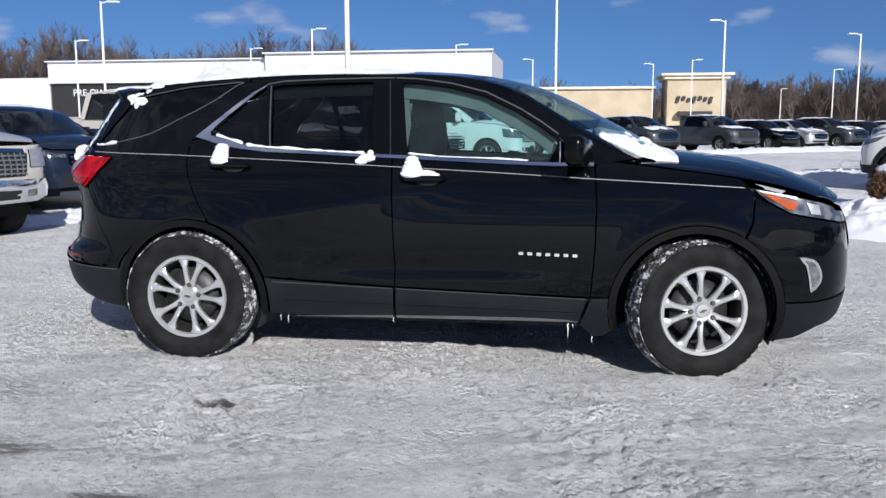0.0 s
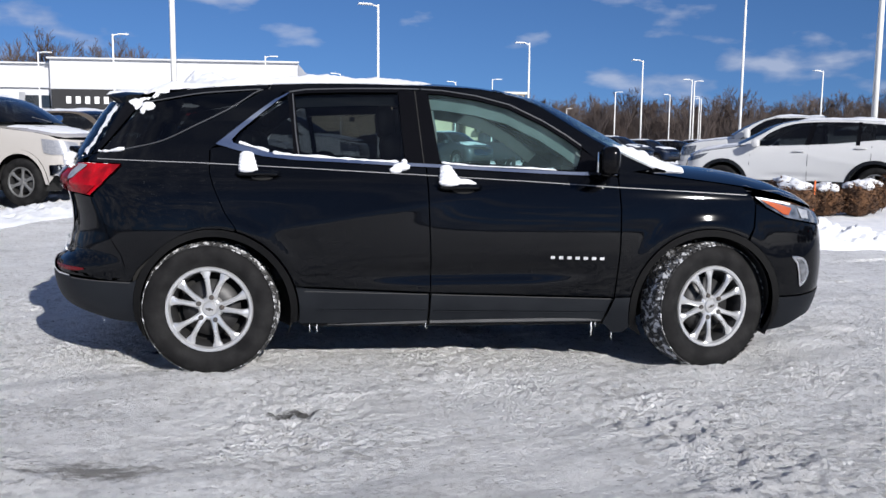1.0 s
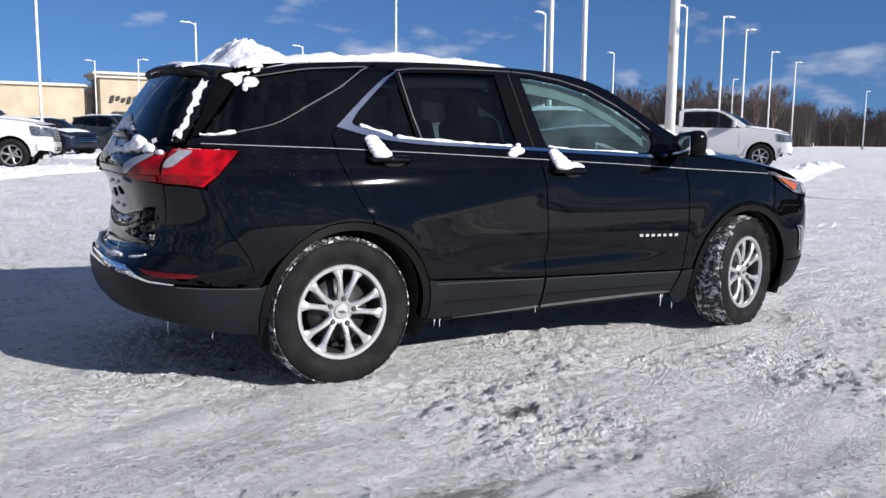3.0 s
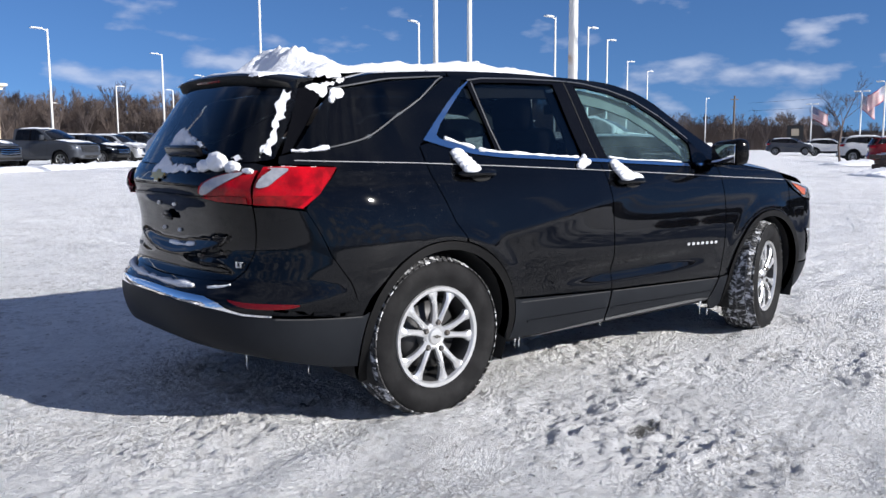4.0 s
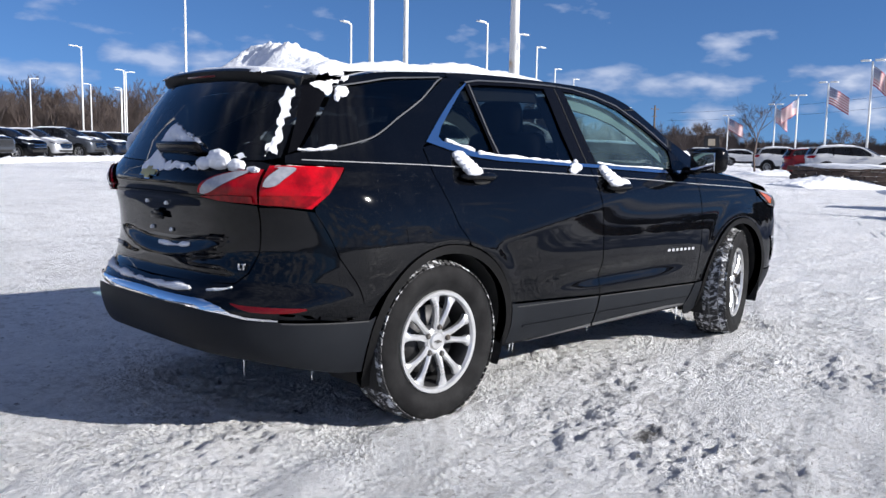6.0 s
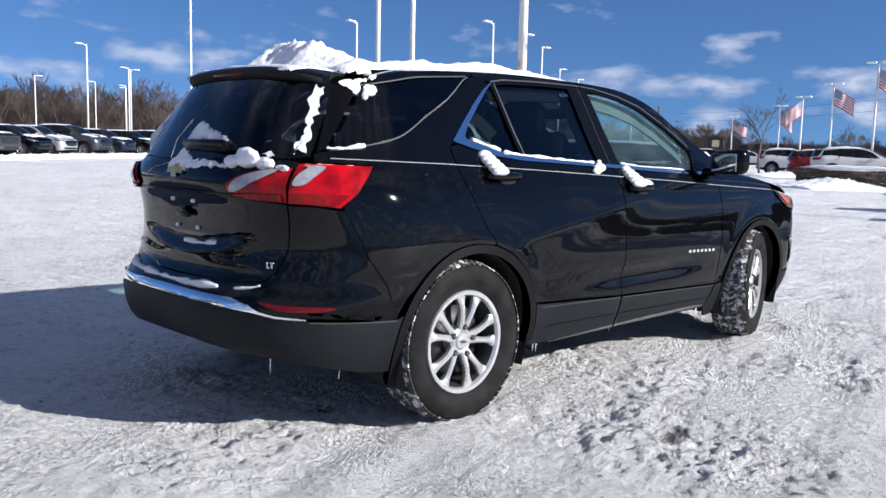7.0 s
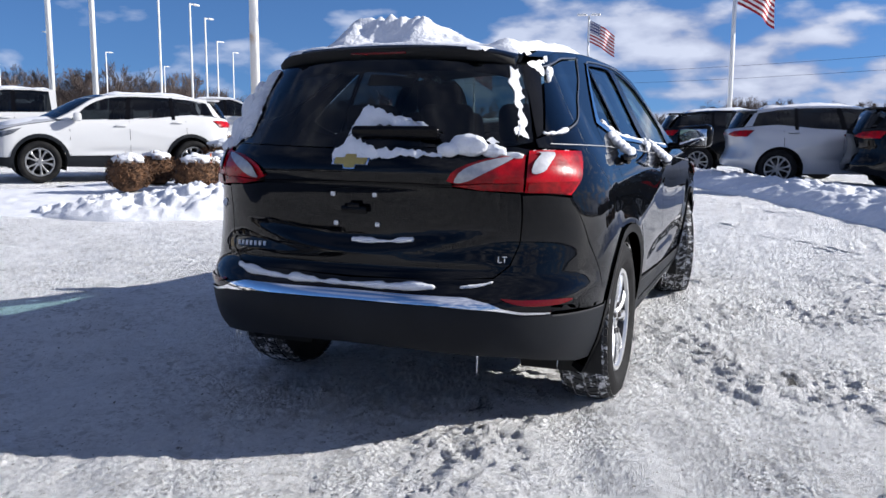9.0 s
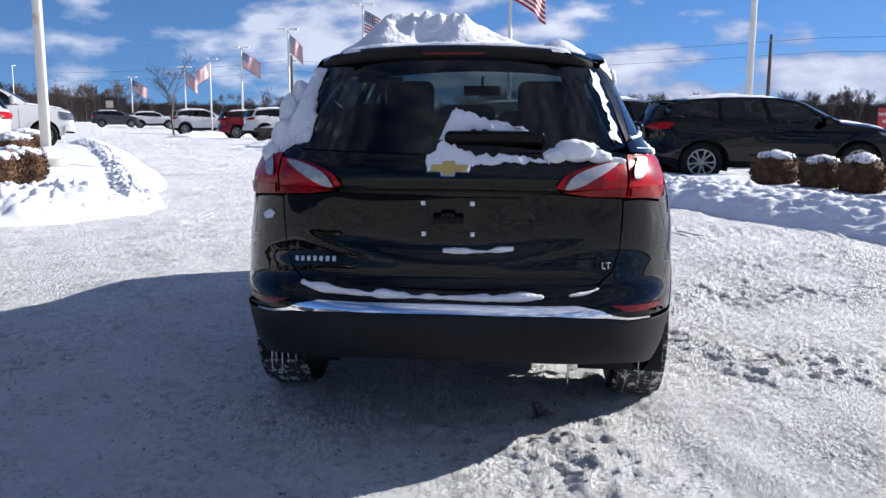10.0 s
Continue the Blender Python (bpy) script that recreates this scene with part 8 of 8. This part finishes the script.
for k in range(7):
    bm = bmesh.new()
    add_box(bm, 13.9 + k * 0.62, 98.0, 5.1 + 0.12 * math.sin(k * 1.9), 0.40, 0.1, 0.5 + 0.3 * (k % 3 == 0), 0.05, 1)
    for v in bm.verts:
        v.co.x += 0.25 * (v.co.z - 5.1)
    part("name_bar", bm, M_DBLDG, beige, "dark bar in place of a letter")

# ---- woods round the lot ----
def bare_tree(seed, height, spread=0.55, levels=4, thin=0.012):
    rng = random.Random(seed)
    V, F = [], []

    def seg(p, q, r0, r1):
        d = (q - p)
        s = d.cross(Vector((0.31, 0.77, 0.2))).normalized()
        t = d.cross(s).normalized()
        b = len(V)
        for c, r in ((p, r0), (q, r1)):
            for k in range(3):
                a = 2.094 * k
                V.append(c + s * (r * math.cos(a)) + t * (r * math.sin(a)))
        for k in range(3):
            F.append((b + k, b + (k + 1) % 3, b + 3 + (k + 1) % 3, b + 3 + k))

    def grow(p, d, length, r, lev):
        q = p + d * length
        mid = p.lerp(q, 0.5) + Vector((rng.gauss(0, 1), rng.gauss(0, 1), 0)) * length * 0.04
        seg(p, mid, r, r * 0.82)
        seg(mid, q, r * 0.82, r * 0.62)
        if lev == 0:
            return
        n = rng.choice((3, 3, 4)) if lev > 1 else 5
        for k in range(n):
            t = rng.uniform(0.45, 1.0) if k else 1.0
            a = rng.uniform(0, 6.283)
            tilt = rng.uniform(0.25, 0.8) * (0.6 if k == 0 else 1) * spread * 1.8
            side = Vector((math.cos(a), math.sin(a), 0.1))
            nd = (d + side * tilt + Vector((0, 0, 0.16))).normalized()
            grow(p.lerp(q, t), nd, length * rng.uniform(0.55, 0.78), max(r * 0.5, thin), lev - 1)
    grow(Vector((0, 0, 0)), Vector((rng.gauss(0, 0.04), rng.gauss(0, 0.04), 1)).normalized(), height * 0.36, height * 0.016, levels)
    return V, F


kinds = [bare_tree(s, 10.0 + (s % 3), 0.55 + 0.07 * (s % 4), 5, 0.020) for s in range(7)]
wv, wf = [], []
rng = random.Random(11)


def plant(x, y, h, turn, k):
    V, F = kinds[k]
    b = len(wv)
    s = h / 10.0
    c, sn = math.cos(turn) * s, math.sin(turn) * s
    z0 = terrain(x, y) - 0.1
    wv.extend([(x + v.x * c - v.y * sn, y + v.x * sn + v.y * c, z0 + v.z * s) for v in V])
    wf.extend([tuple(b + i for i in f) for f in F])


for a0, a1, dist, h, step, rows in ((38, 84, 150, 10.2, 1.9, 4), (84, 104, 170, 11.0, 2.8, 2), (104, 136, 128, 14.0, 2.0, 3), (26, 38, 170, 7.5, 2.6, 3), (4, 26, 175, 5.4, 3.2, 2), (-40, 4, 150, 6.8, 2.4, 3)):
    n = int(radians(a1 - a0) * dist / step)
    for r in range(rows):
        for i in range(n):
            a = radians(a0 + (a1 - a0) * (i + rng.random()) / n)
            d = dist + r * 9 + rng.uniform(-4, 4)
            plant(d * math.cos(a), d * math.sin(a), h * rng.uniform(0.78, 1.04), rng.uniform(0, 6.28), rng.randrange(7))
woods = tagged(mesh_object("woods", wv, wf, M_BARK, smooth=False), "belt of bare brown winter trees round the lot", "woods", kind="stuff")
# the thicket of fine twigs that fills the belt
tv, tf = [], []
for a0, a1, dist, h in ((36, 86, 152, 8.6), (86, 104, 172, 8.6), (104, 138, 130, 11.6), (26, 36, 172, 6.0), (4, 26, 177, 4.4), (-42, 4, 152, 5.6), (138, 318, 192, 3.8)):
    n = int((a1 - a0) * (3600 if a1 < 200 else 300))
    for i in range(n):
        a = radians(rng.uniform(a0, a1))
        d = dist + rng.uniform(0, 26)
        x, y = d * math.cos(a), d * math.sin(a)
        top = h * (0.92 + 0.18 * noise.noise(Vector((a * 45, d * 0.1, 2))) + 0.12 * noise.noise(Vector((a * 150, d * 0.2, 7))))
        z0 = terrain(x, y)
        za = z0 + top * rng.uniform(0.05, 0.78)
        ln = top * rng.uniform(0.10, 0.28)
        lean, w = rng.gauss(0, 0.45) * ln, rng.uniform(0.014, 0.042)
        b = len(tv)
        tx, ty = -math.sin(a), math.cos(a)
        tv += [(x - w * tx, y - w * ty, za), (x + w * tx, y + w * ty, za), (x + lean * tx, y + lean * ty, min(za + ln, z0 + top))]
        tf.append((b, b + 1, b + 2))
tagged(mesh_object("thicket", tv, tf, M_BARK, smooth=False), "dense fine twigs of the winter woods", "woods", kind="stuff")
# dense undergrowth at the foot of the woods
uv, uf = [], []
for a0, a1, dist, h in ((36, 86, 146, 4.0), (86, 104, 168, 4.0), (104, 138, 124, 4.2), (4, 36, 172, 2.8), (-42, 4, 146, 3.2), (138, 318, 188, 2.5)):
    n = int((a1 - a0) * (170 if a1 < 200 else 50))
    for i in range(n):
        a = radians(rng.uniform(a0, a1))
        d = dist + rng.uniform(0, 22)
        x, y = d * math.cos(a), d * math.sin(a)
        z0 = terrain(x, y) - 0.2
        hh = h * rng.uniform(0.4, 1.15)
        for k in range(2):
            t, w = rng.uniform(0, 6.28), rng.uniform(0.03, 0.09)
            b = len(uv)
            lean = rng.uniform(-0.6, 0.6)
            uv += [(x - w * math.cos(t), y - w * math.sin(t), z0), (x + w * math.cos(t), y + w * math.sin(t), z0), (x + lean + 0.4 * w, y + lean * 0.4, z0 + hh)]
            uf.append((b, b + 1, b + 2))
tagged(mesh_object("undergrowth", uv, uf, M_BARK, smooth=False), "brown undergrowth below the woods", "undergrowth", kind="stuff")


def single_tree(x, y, h, seed, label="bare leafless tree standing alone in the snow"):
    ob = empty("tree", pose(x, y, terrain(x, y)), label, "tree")
    V, F = bare_tree(seed, h, 0.95, 5, thin=0.006)
    n0 = 12
    mesh_object("trunk", V[:n0], [f for f in F if max(f) < n0], M_BARK, ob)
    mesh_object("crown", V, [f for f in F if max(f) >= n0], M_BARK, ob, smooth=False)
    return ob


single_tree(64, 28.2, 7.2, 31)
single_tree(48, 15.5, 3.6, 35)
single_tree(47, 12.4, 3.4, 37)

# ---- bushes and snow banks ----
def bush(x, y, r, h, seed, mat=M_TWIG, cap=True, z=None):
    z = terrain(x, y) + 0.05 if z is None else z
    ob = empty("bush", pose(x, y, z), "clipped round brown bush with a cap of snow", "bush", "clipped bushes")
    bm = bmesh.new()
    lump(bm, (0, 0, h * 0.48), (r * 0.92, r * 0.92, h * 0.50), seed, 0.12, 3.0, 3, 0.0)
    core = part("core", bm, mat, ob, "", 180)
    V, F = [], []
    rg = random.Random(int(seed * 100))
    for i in range(1500):
        a, b = rg.uniform(0, 6.283), rg.uniform(-0.75, 1.0)
        c = math.sqrt(max(1 - b * b, 0)) ** 0.7
        k = rg.uniform(0.90, 1.06)
        p = Vector((r * c * math.cos(a) * k, r * c * math.sin(a) * k, max(h * 0.5 * (1 + b) * k, 0.02)))
        d = Vector((rg.gauss(0, 1), rg.gauss(0, 1), rg.gauss(0.3, 1))).normalized()
        e = d.cross(Vector((rg.gauss(0, 1), rg.gauss(0, 1), rg.gauss(0, 1)))).normalized()
        n = len(V)
        l, w = rg.uniform(0.03, 0.07), rg.uniform(0.006, 0.016)
        V += [p - e * w, p + e * w, p + d * l]
        F.append((n, n + 1, n + 2))
    tagged(mesh_object("twig_mass", V, F, mat, ob, smooth=False), kind="stuff")
    if cap:
        bm = bmesh.new()
        for k in range(5):
            a = 6.283 * k / 5 + seed
            q = r * (0.34 if k else 0.0)
            lump(bm, (q * math.cos(a), q * math.sin(a), h * 0.965 - 0.03 * (k > 0)), (r * 0.42, r * 0.42, 0.075), seed + k, 0.35, 2.4, 3)
        cp = part("snow_cap", bm, M_SNOW, ob, "cap of fresh snow", 180)
    return ob


for x, y, r, h, sd in ((6.6, 7.75, 0.33, 0.54, 1), (7.35, 7.1, 0.34, 0.54, 2), (7.75, 8.2, 0.31, 0.52, 3), (7.98, 7.35, 0.29, 0.48, 14), (8.5, 7.3, 0.31, 0.52, 4), (9.0, 7.85, 0.30, 0.5, 5), (10.1, 8.5, 0.44, 0.66, 6), (11.9, 9.35, 0.44, 0.64, 7),
                       (13.2, 11.8, 0.50, 0.62, 9), (14.0, 12.05, 0.55, 0.62, 10), (14.8, 12.3, 0.55, 0.64, 11), (15.6, 12.6, 0.55, 0.62, 12), (16.4, 12.95, 0.5, 0.6, 13)):
    bush(x, y, r, h, sd, z=terrain(x, y) + 0.16)
for x, y, r, h, sd in ((10.86, -4.52, 0.40, 0.62, 21), (10.15, -5.03, 0.34, 0.58, 22), (9.5, -5.42, 0.38, 0.64, 23), (8.85, -5.95, 0.36, 0.6, 24)):
    bush(x, y, r, h, sd, z=terrain(x, y) + 0.08)


def block_wall(a, b, h, label):
    """A low wall of rough blocks in courses, with snow on its top and in its ledges."""
    a, b = Vector((*a, 0)), Vector((*b, 0))
    d = b - a
    ob = empty("block_wall", Matrix.Translation((a.x, a.y, terrain(a.x, a.y) - 0.05)) @ Euler((0, 0, math.atan2(d.y, d.x))).to_matrix().to_4x4(), label, "wall")
    rg = random.Random(8)
    courses = 5
    ch = h / courses
    for r in range(courses):
        x = -0.2 * (r % 2)
        while x < d.length:
            w = rg.uniform(0.35, 0.6)
            bm = bmesh.new()
            add_box(bm, x + w / 2, 0.05 * r + rg.uniform(-0.015, 0.015), ch * (r + 0.5), w - 0.015, 0.40, ch - 0.012, 0.02, 1)
            part("block", bm, M_BLOCK, ob)
            x += w
        bm = bmesh.new()
        add_tube(bm, [(q * d.length / 16, 0.05 * r - 0.19, ch * (r + 1) - 0.01 + 0.01 * noise.noise(Vector((q * 0.7, r, 1)))) for q in range(17)],
                 [0.004 + (0.028 + 0.05 * (r == courses - 1)) * max(0.1, 0.4 + 1.3 * noise.noise(Vector((q * 0.45, r * 3.1, 5)))) for q in range(17)], 6)
        part("ledge_snow", bm, M_SNOW, ob, "snow lying on the ledges", 180)
    bm = bmesh.new()
    lump(bm, (d.length / 2, 0.25, h), (d.length / 2 + 0.1, 0.32, 0.10), 3, 0.2, 3.0, 4)
    part("snow_cap", bm, M_SNOW, ob, "cap of fresh snow", 180)
    return ob


block_wall((30.25, 6.95), (29.0, 9.85), 0.85, "low brown block wall with snow on its ledges")


def bank(name, label, line, seed, rough=0.5, seg=0.12):
    """A ploughed ridge of snow along a line of (x, y, half-width, height)."""
    L = smooth_line(line, 36)
    V, F = [], []
    m = 48
    for i, (x, y, w, h) in enumerate(L):
        a, b = L[max(i - 1, 0)], L[min(i + 1, len(L) - 1)]
        d = Vector((b[0] - a[0], b[1] - a[1])).normalized()
        nn = Vector((-d.y, d.x))
        for k in range(m + 1):
            t = -1 + 2 * k / m
            px_, py_ = x + nn.x * w * t, y + nn.y * w * t
            p = Vector((px_, py_, seed))
            q = 0.5 * noise.noise(p * 1.3) + 0.45 * abs(noise.noise(p * 3.1)) + 0.3 * noise.noise(p * 7) + 0.12 * noise.noise(p * 15)
            chunk = abs(noise.noise(p * 4.2)) + 0.7 * abs(noise.noise(p * 8.5)) + 0.5 * abs(noise.noise(p * 15)) + 0.25 * noise.noise(p * 27)
            hh = h * max((1 - t * t) ** 0.8, 0) * (1 + rough * q) + (0.04 * q + 0.16 * rough * (chunk - 0.25)) * (1 - t * t)
            if i in (0, len(L) - 1):
                hh = -0.05
            V.append((px_, py_, terrain(px_, py_) + hh - 0.02))
    for i in range(len(L) - 1):
        for k in range(m):
            o = i * (m + 1) + k
            F.append((o, o + 1, o + m + 2, o + m + 1))
    return tagged(mesh_object(name, V, F, M_SNOW), label, "snow bank", kind="stuff")


# left island: ploughed ridge round a snow-covered bed
bank("snow_bank", "chunky ploughed heap of clean snow at the island's end", [(4.7, 7.6, 0.3, 0.05), (5.2, 6.7, 0.75, 0.24), (5.95, 5.9, 0.9, 0.36), (6.8, 5.3, 0.75, 0.30), (7.6, 4.95, 0.35, 0.10)], 1.0, 0.55)
bank("snow_bank", "low crumbled ridge of snow along the island's kerb", [(7.1, 4.9, 0.28, 0.08), (8.4, 5.55, 0.40, 0.15), (10.4, 6.65, 0.45, 0.18), (12.8, 8.0, 0.45, 0.18), (17, 10.3, 0.5, 0.16), (26, 15.6, 0.7, 0.15)], 1.6, 0.5)
bank("snow_bed", "smooth snow over the planted island", [(5.0, 10.0, 1.5, 0.05), (6.5, 8.2, 2.4, 0.15), (9.0, 7.9, 2.4, 0.19), (11.5, 8.9, 2.3, 0.20), (15, 10.8, 2.2, 0.16), (20, 13.4, 2.0, 0.12), (25, 16, 1.5, 0.05)], 2.0, 0.12)
bank("snow_bank", "ridge of ploughed snow beside the lane", [(3.6, -4.6, 0.5, 0.02), (5.6, -4.6, 0.8, 0.22), (7.4, -3.9, 0.95, 0.28), (9.4, -3.2, 1.0, 0.28), (11.6, -2.4, 1.0, 0.26), (14, -1.2, 1.0, 0.24), (17, 0.2, 1.0, 0.2), (22, 2.5, 1.1, 0.2), (28, 5.6, 1.2, 0.2)], 3.0)
bank("snow_bed", "smooth snow round the clipped bushes", [(6.0, -7.5, 1.2, 0.05), (8.5, -6.2, 1.8, 0.18), (11.0, -4.9, 2.0, 0.22), (13.6, -3.4, 1.6, 0.18), (17, -1.2, 1.4, 0.1)], 4.0, 0.15)
bank("snow_bank", "low ridge of snow before the parked row", [(-5.6, 4.6, 0.5, 0.05), (-4.9, 7.0, 0.7, 0.12), (-3.9, 10.0, 0.7, 0.12), (-2.6, 13.4, 0.8, 0.14), (-0.8, 17.0, 0.9, 0.16), (1.6, 20.2, 0.8, 0.1)], 5.0)
bank("snow_bank", "low ridge of snow before the far row", [(2, 31.5, 0.8, 0.12), (7, 35.5, 1.0, 0.18), (13, 40.5, 1.1, 0.2), (20, 46, 1.1, 0.2), (28, 51.5, 1.1, 0.2), (36, 56, 1.0, 0.15)], 6.0)
bank("snow_bank", "drifts left by the plough in the lane", [(5.2, 12.5, 0.5, 0.05), (6.4, 13.2, 0.9, 0.16), (8.0, 14.4, 1.0, 0.18), (9.6, 15.2, 0.7, 0.06)], 7.0)
bank("snow_bank", "snow heaped by the far lane", [(26, 9.0, 0.8, 0.1), (30, 8.6, 1.6, 0.4), (34, 6.6, 1.8, 0.5), (38, 3.6, 1.6, 0.4), (41, 1.6, 0.8, 0.1)], 8.0)
bank("snow_bank", "snow heaped round the far parked cars", [(50, 22, 1.0, 0.1), (58, 23, 2.0, 0.35), (66, 23.5, 2.0, 0.35), (74, 26, 1.5, 0.1)], 9.0)

# wheel tracks pressed into the lane: low ridges squeezed up on either side of each rut
def track(line, seed):
    bm = bmesh.new()
    L = smooth_line(line, 30)
    for off in (-0.85, -0.70, 0.70, 0.85):
        pts, rad = [], []
        for i, (x, y) in enumerate(L):
            a, b = L[max(i - 1, 0)], L[min(i + 1, len(L) - 1)]
            d = Vector((b[0] - a[0], b[1] - a[1])).normalized()
            px_, py_ = x - d.y * off, y + d.x * off
            q = noise.noise(Vector((px_ * 1.7, py_ * 1.7, seed + off)))
            pts.append((px_, py_, terrain(px_, py_) + relief(px_, py_) - 0.004))
            rad.append(max(0.004 + 0.014 * q, 0.001))
        add_tube(bm, pts, rad, 6)
    return tagged(part("wheel_tracks", bm, M_GROUND, None, "", 180), "wheel tracks pressed into the snow of the lane", "tracks", kind="stuff")


track([(3.9, 3.4), (6.5, 2.9), (9.5, 3.4), (14, 5.6), (22, 10.2), (36, 17.5)], 1.0)
track([(4.5, 1.2), (8.0, 1.8), (12, 3.8), (18, 7.0), (28, 12.2), (44, 19)], 2.0)
track([(-6.5, 3.6), (-4.6, 5.4), (-3.0, 8.4), (-1.2, 12.5), (1.5, 17.5), (5, 23)], 3.0)
track([(5.5, -3.0), (9, -0.9), (14, 1.5), (22, 5.4), (30, 9.2)], 4.0)

# ---- signs, utility poles, stakes ----
def sign(x, y, z0, w, h, heading, mat, label, lines=(), post_h=1.2, text_size=0.2):
    ob = empty("sign", pose(x, y, terrain(x, y), 0, 0, heading), label, "sign")
    bm = bmesh.new()
    add_box(bm, 0, 0, z0 + h / 2, w, 0.05, h, 0.01, 1)
    part("panel", bm, mat, ob)
    for s in (-1, 1):
        bm = bmesh.new()
        add_box(bm, s * w * 0.3, 0.04, z0 / 2, 0.06, 0.05, z0, 0.005, 1)
        part("post", bm, M_POLE, ob)
    for i, tx in enumerate(lines):
        lettering(tx, text_size, Matrix.Translation((0, -0.03, z0 + h * 0.58 - i * text_size * 1.2)) @ Euler((radians(90), 0, 0)).to_matrix().to_4x4(), M_FLAGWHITE, ob, "sign_letters")
    return ob


sign(21.0, -10.4, 1.05, 0.60, 0.56, -78, M_SIGNRED, "red sign with white letters beside the lane", ("WRONG", "WAY"), text_size=0.16)
bm = bmesh.new()
sg = sign(104, 53.5, 1.6, 2.0, 1.9, -63, M_DBLDG, "tall dark monument sign with a pale plain mark")
add_box(bm, 0, -0.06, 2.6, 0.9, 0.05, 0.9, 0.02, 1)
part("mark", bm, M_STUCCO, sg)


def utility_pole(x, y, h, turn, label="weathered wooden utility pole with wires"):
    ob = empty("utility_pole", pose(x, y, terrain(x, y), 0, 0, turn), label, "utility pole", "utility poles")
    bm = bmesh.new()
    add_tube(bm, [(0, 0, 0), (0, 0, h)], [0.17, 0.11], 8)
    part("pole", bm, M_WOODPOLE, ob)
    for z, w in ((h - 0.5, 1.3), (h - 1.5, 0.7)):
        bm = bmesh.new()
        add_box(bm, 0, 0, z, 0.10, w, 0.10, 0.01, 1)
        part("crossarm", bm, M_WOODPOLE, ob)
    return ob


ups = [(62, -18.4, 8.0), (78, 22, 7.5), (100, 60, 7.5), (48, -60, 8.5)]
for x, y, h in ups:
    utility_pole(x, y, h, 70)
for dz in (0.5, 1.5):
    bm = bmesh.new()
    chain = [(48, -60, 8.5), (62, -18.4, 8.0), (78, 22, 7.5), (100, 60, 7.5)]
    pts = []
    for a, b in zip(chain[:-1], chain[1:]):
        for k in range(12):
            t = k / 12
            pts.append((a[0] + (b[0] - a[0]) * t, a[1] + (b[1] - a[1]) * t, a[2] + (b[2] - a[2]) * t - dz - 1.4 * t * (1 - t) + terrain(a[0], a[1])))
    add_tube(bm, pts, 0.011, 4, False)
    tagged(part("overhead_wire", bm, M_LINER), "black overhead wire between utility poles", "wire")
for x, y, h in ((7.6, 6.99, 0.75),):
    bm = bmesh.new()
    add_tube(bm, [(x, y, terrain(x, y)), (x + 0.02, y + 0.01, terrain(x, y) + h)], 0.012, 6)
    tagged(part("marker_stake", bm, M_ORANGE if h < 1 else M_LINER), "thin orange marker stake in the snow" if h < 1 else "thin dark marker stake in the snow", "stake")
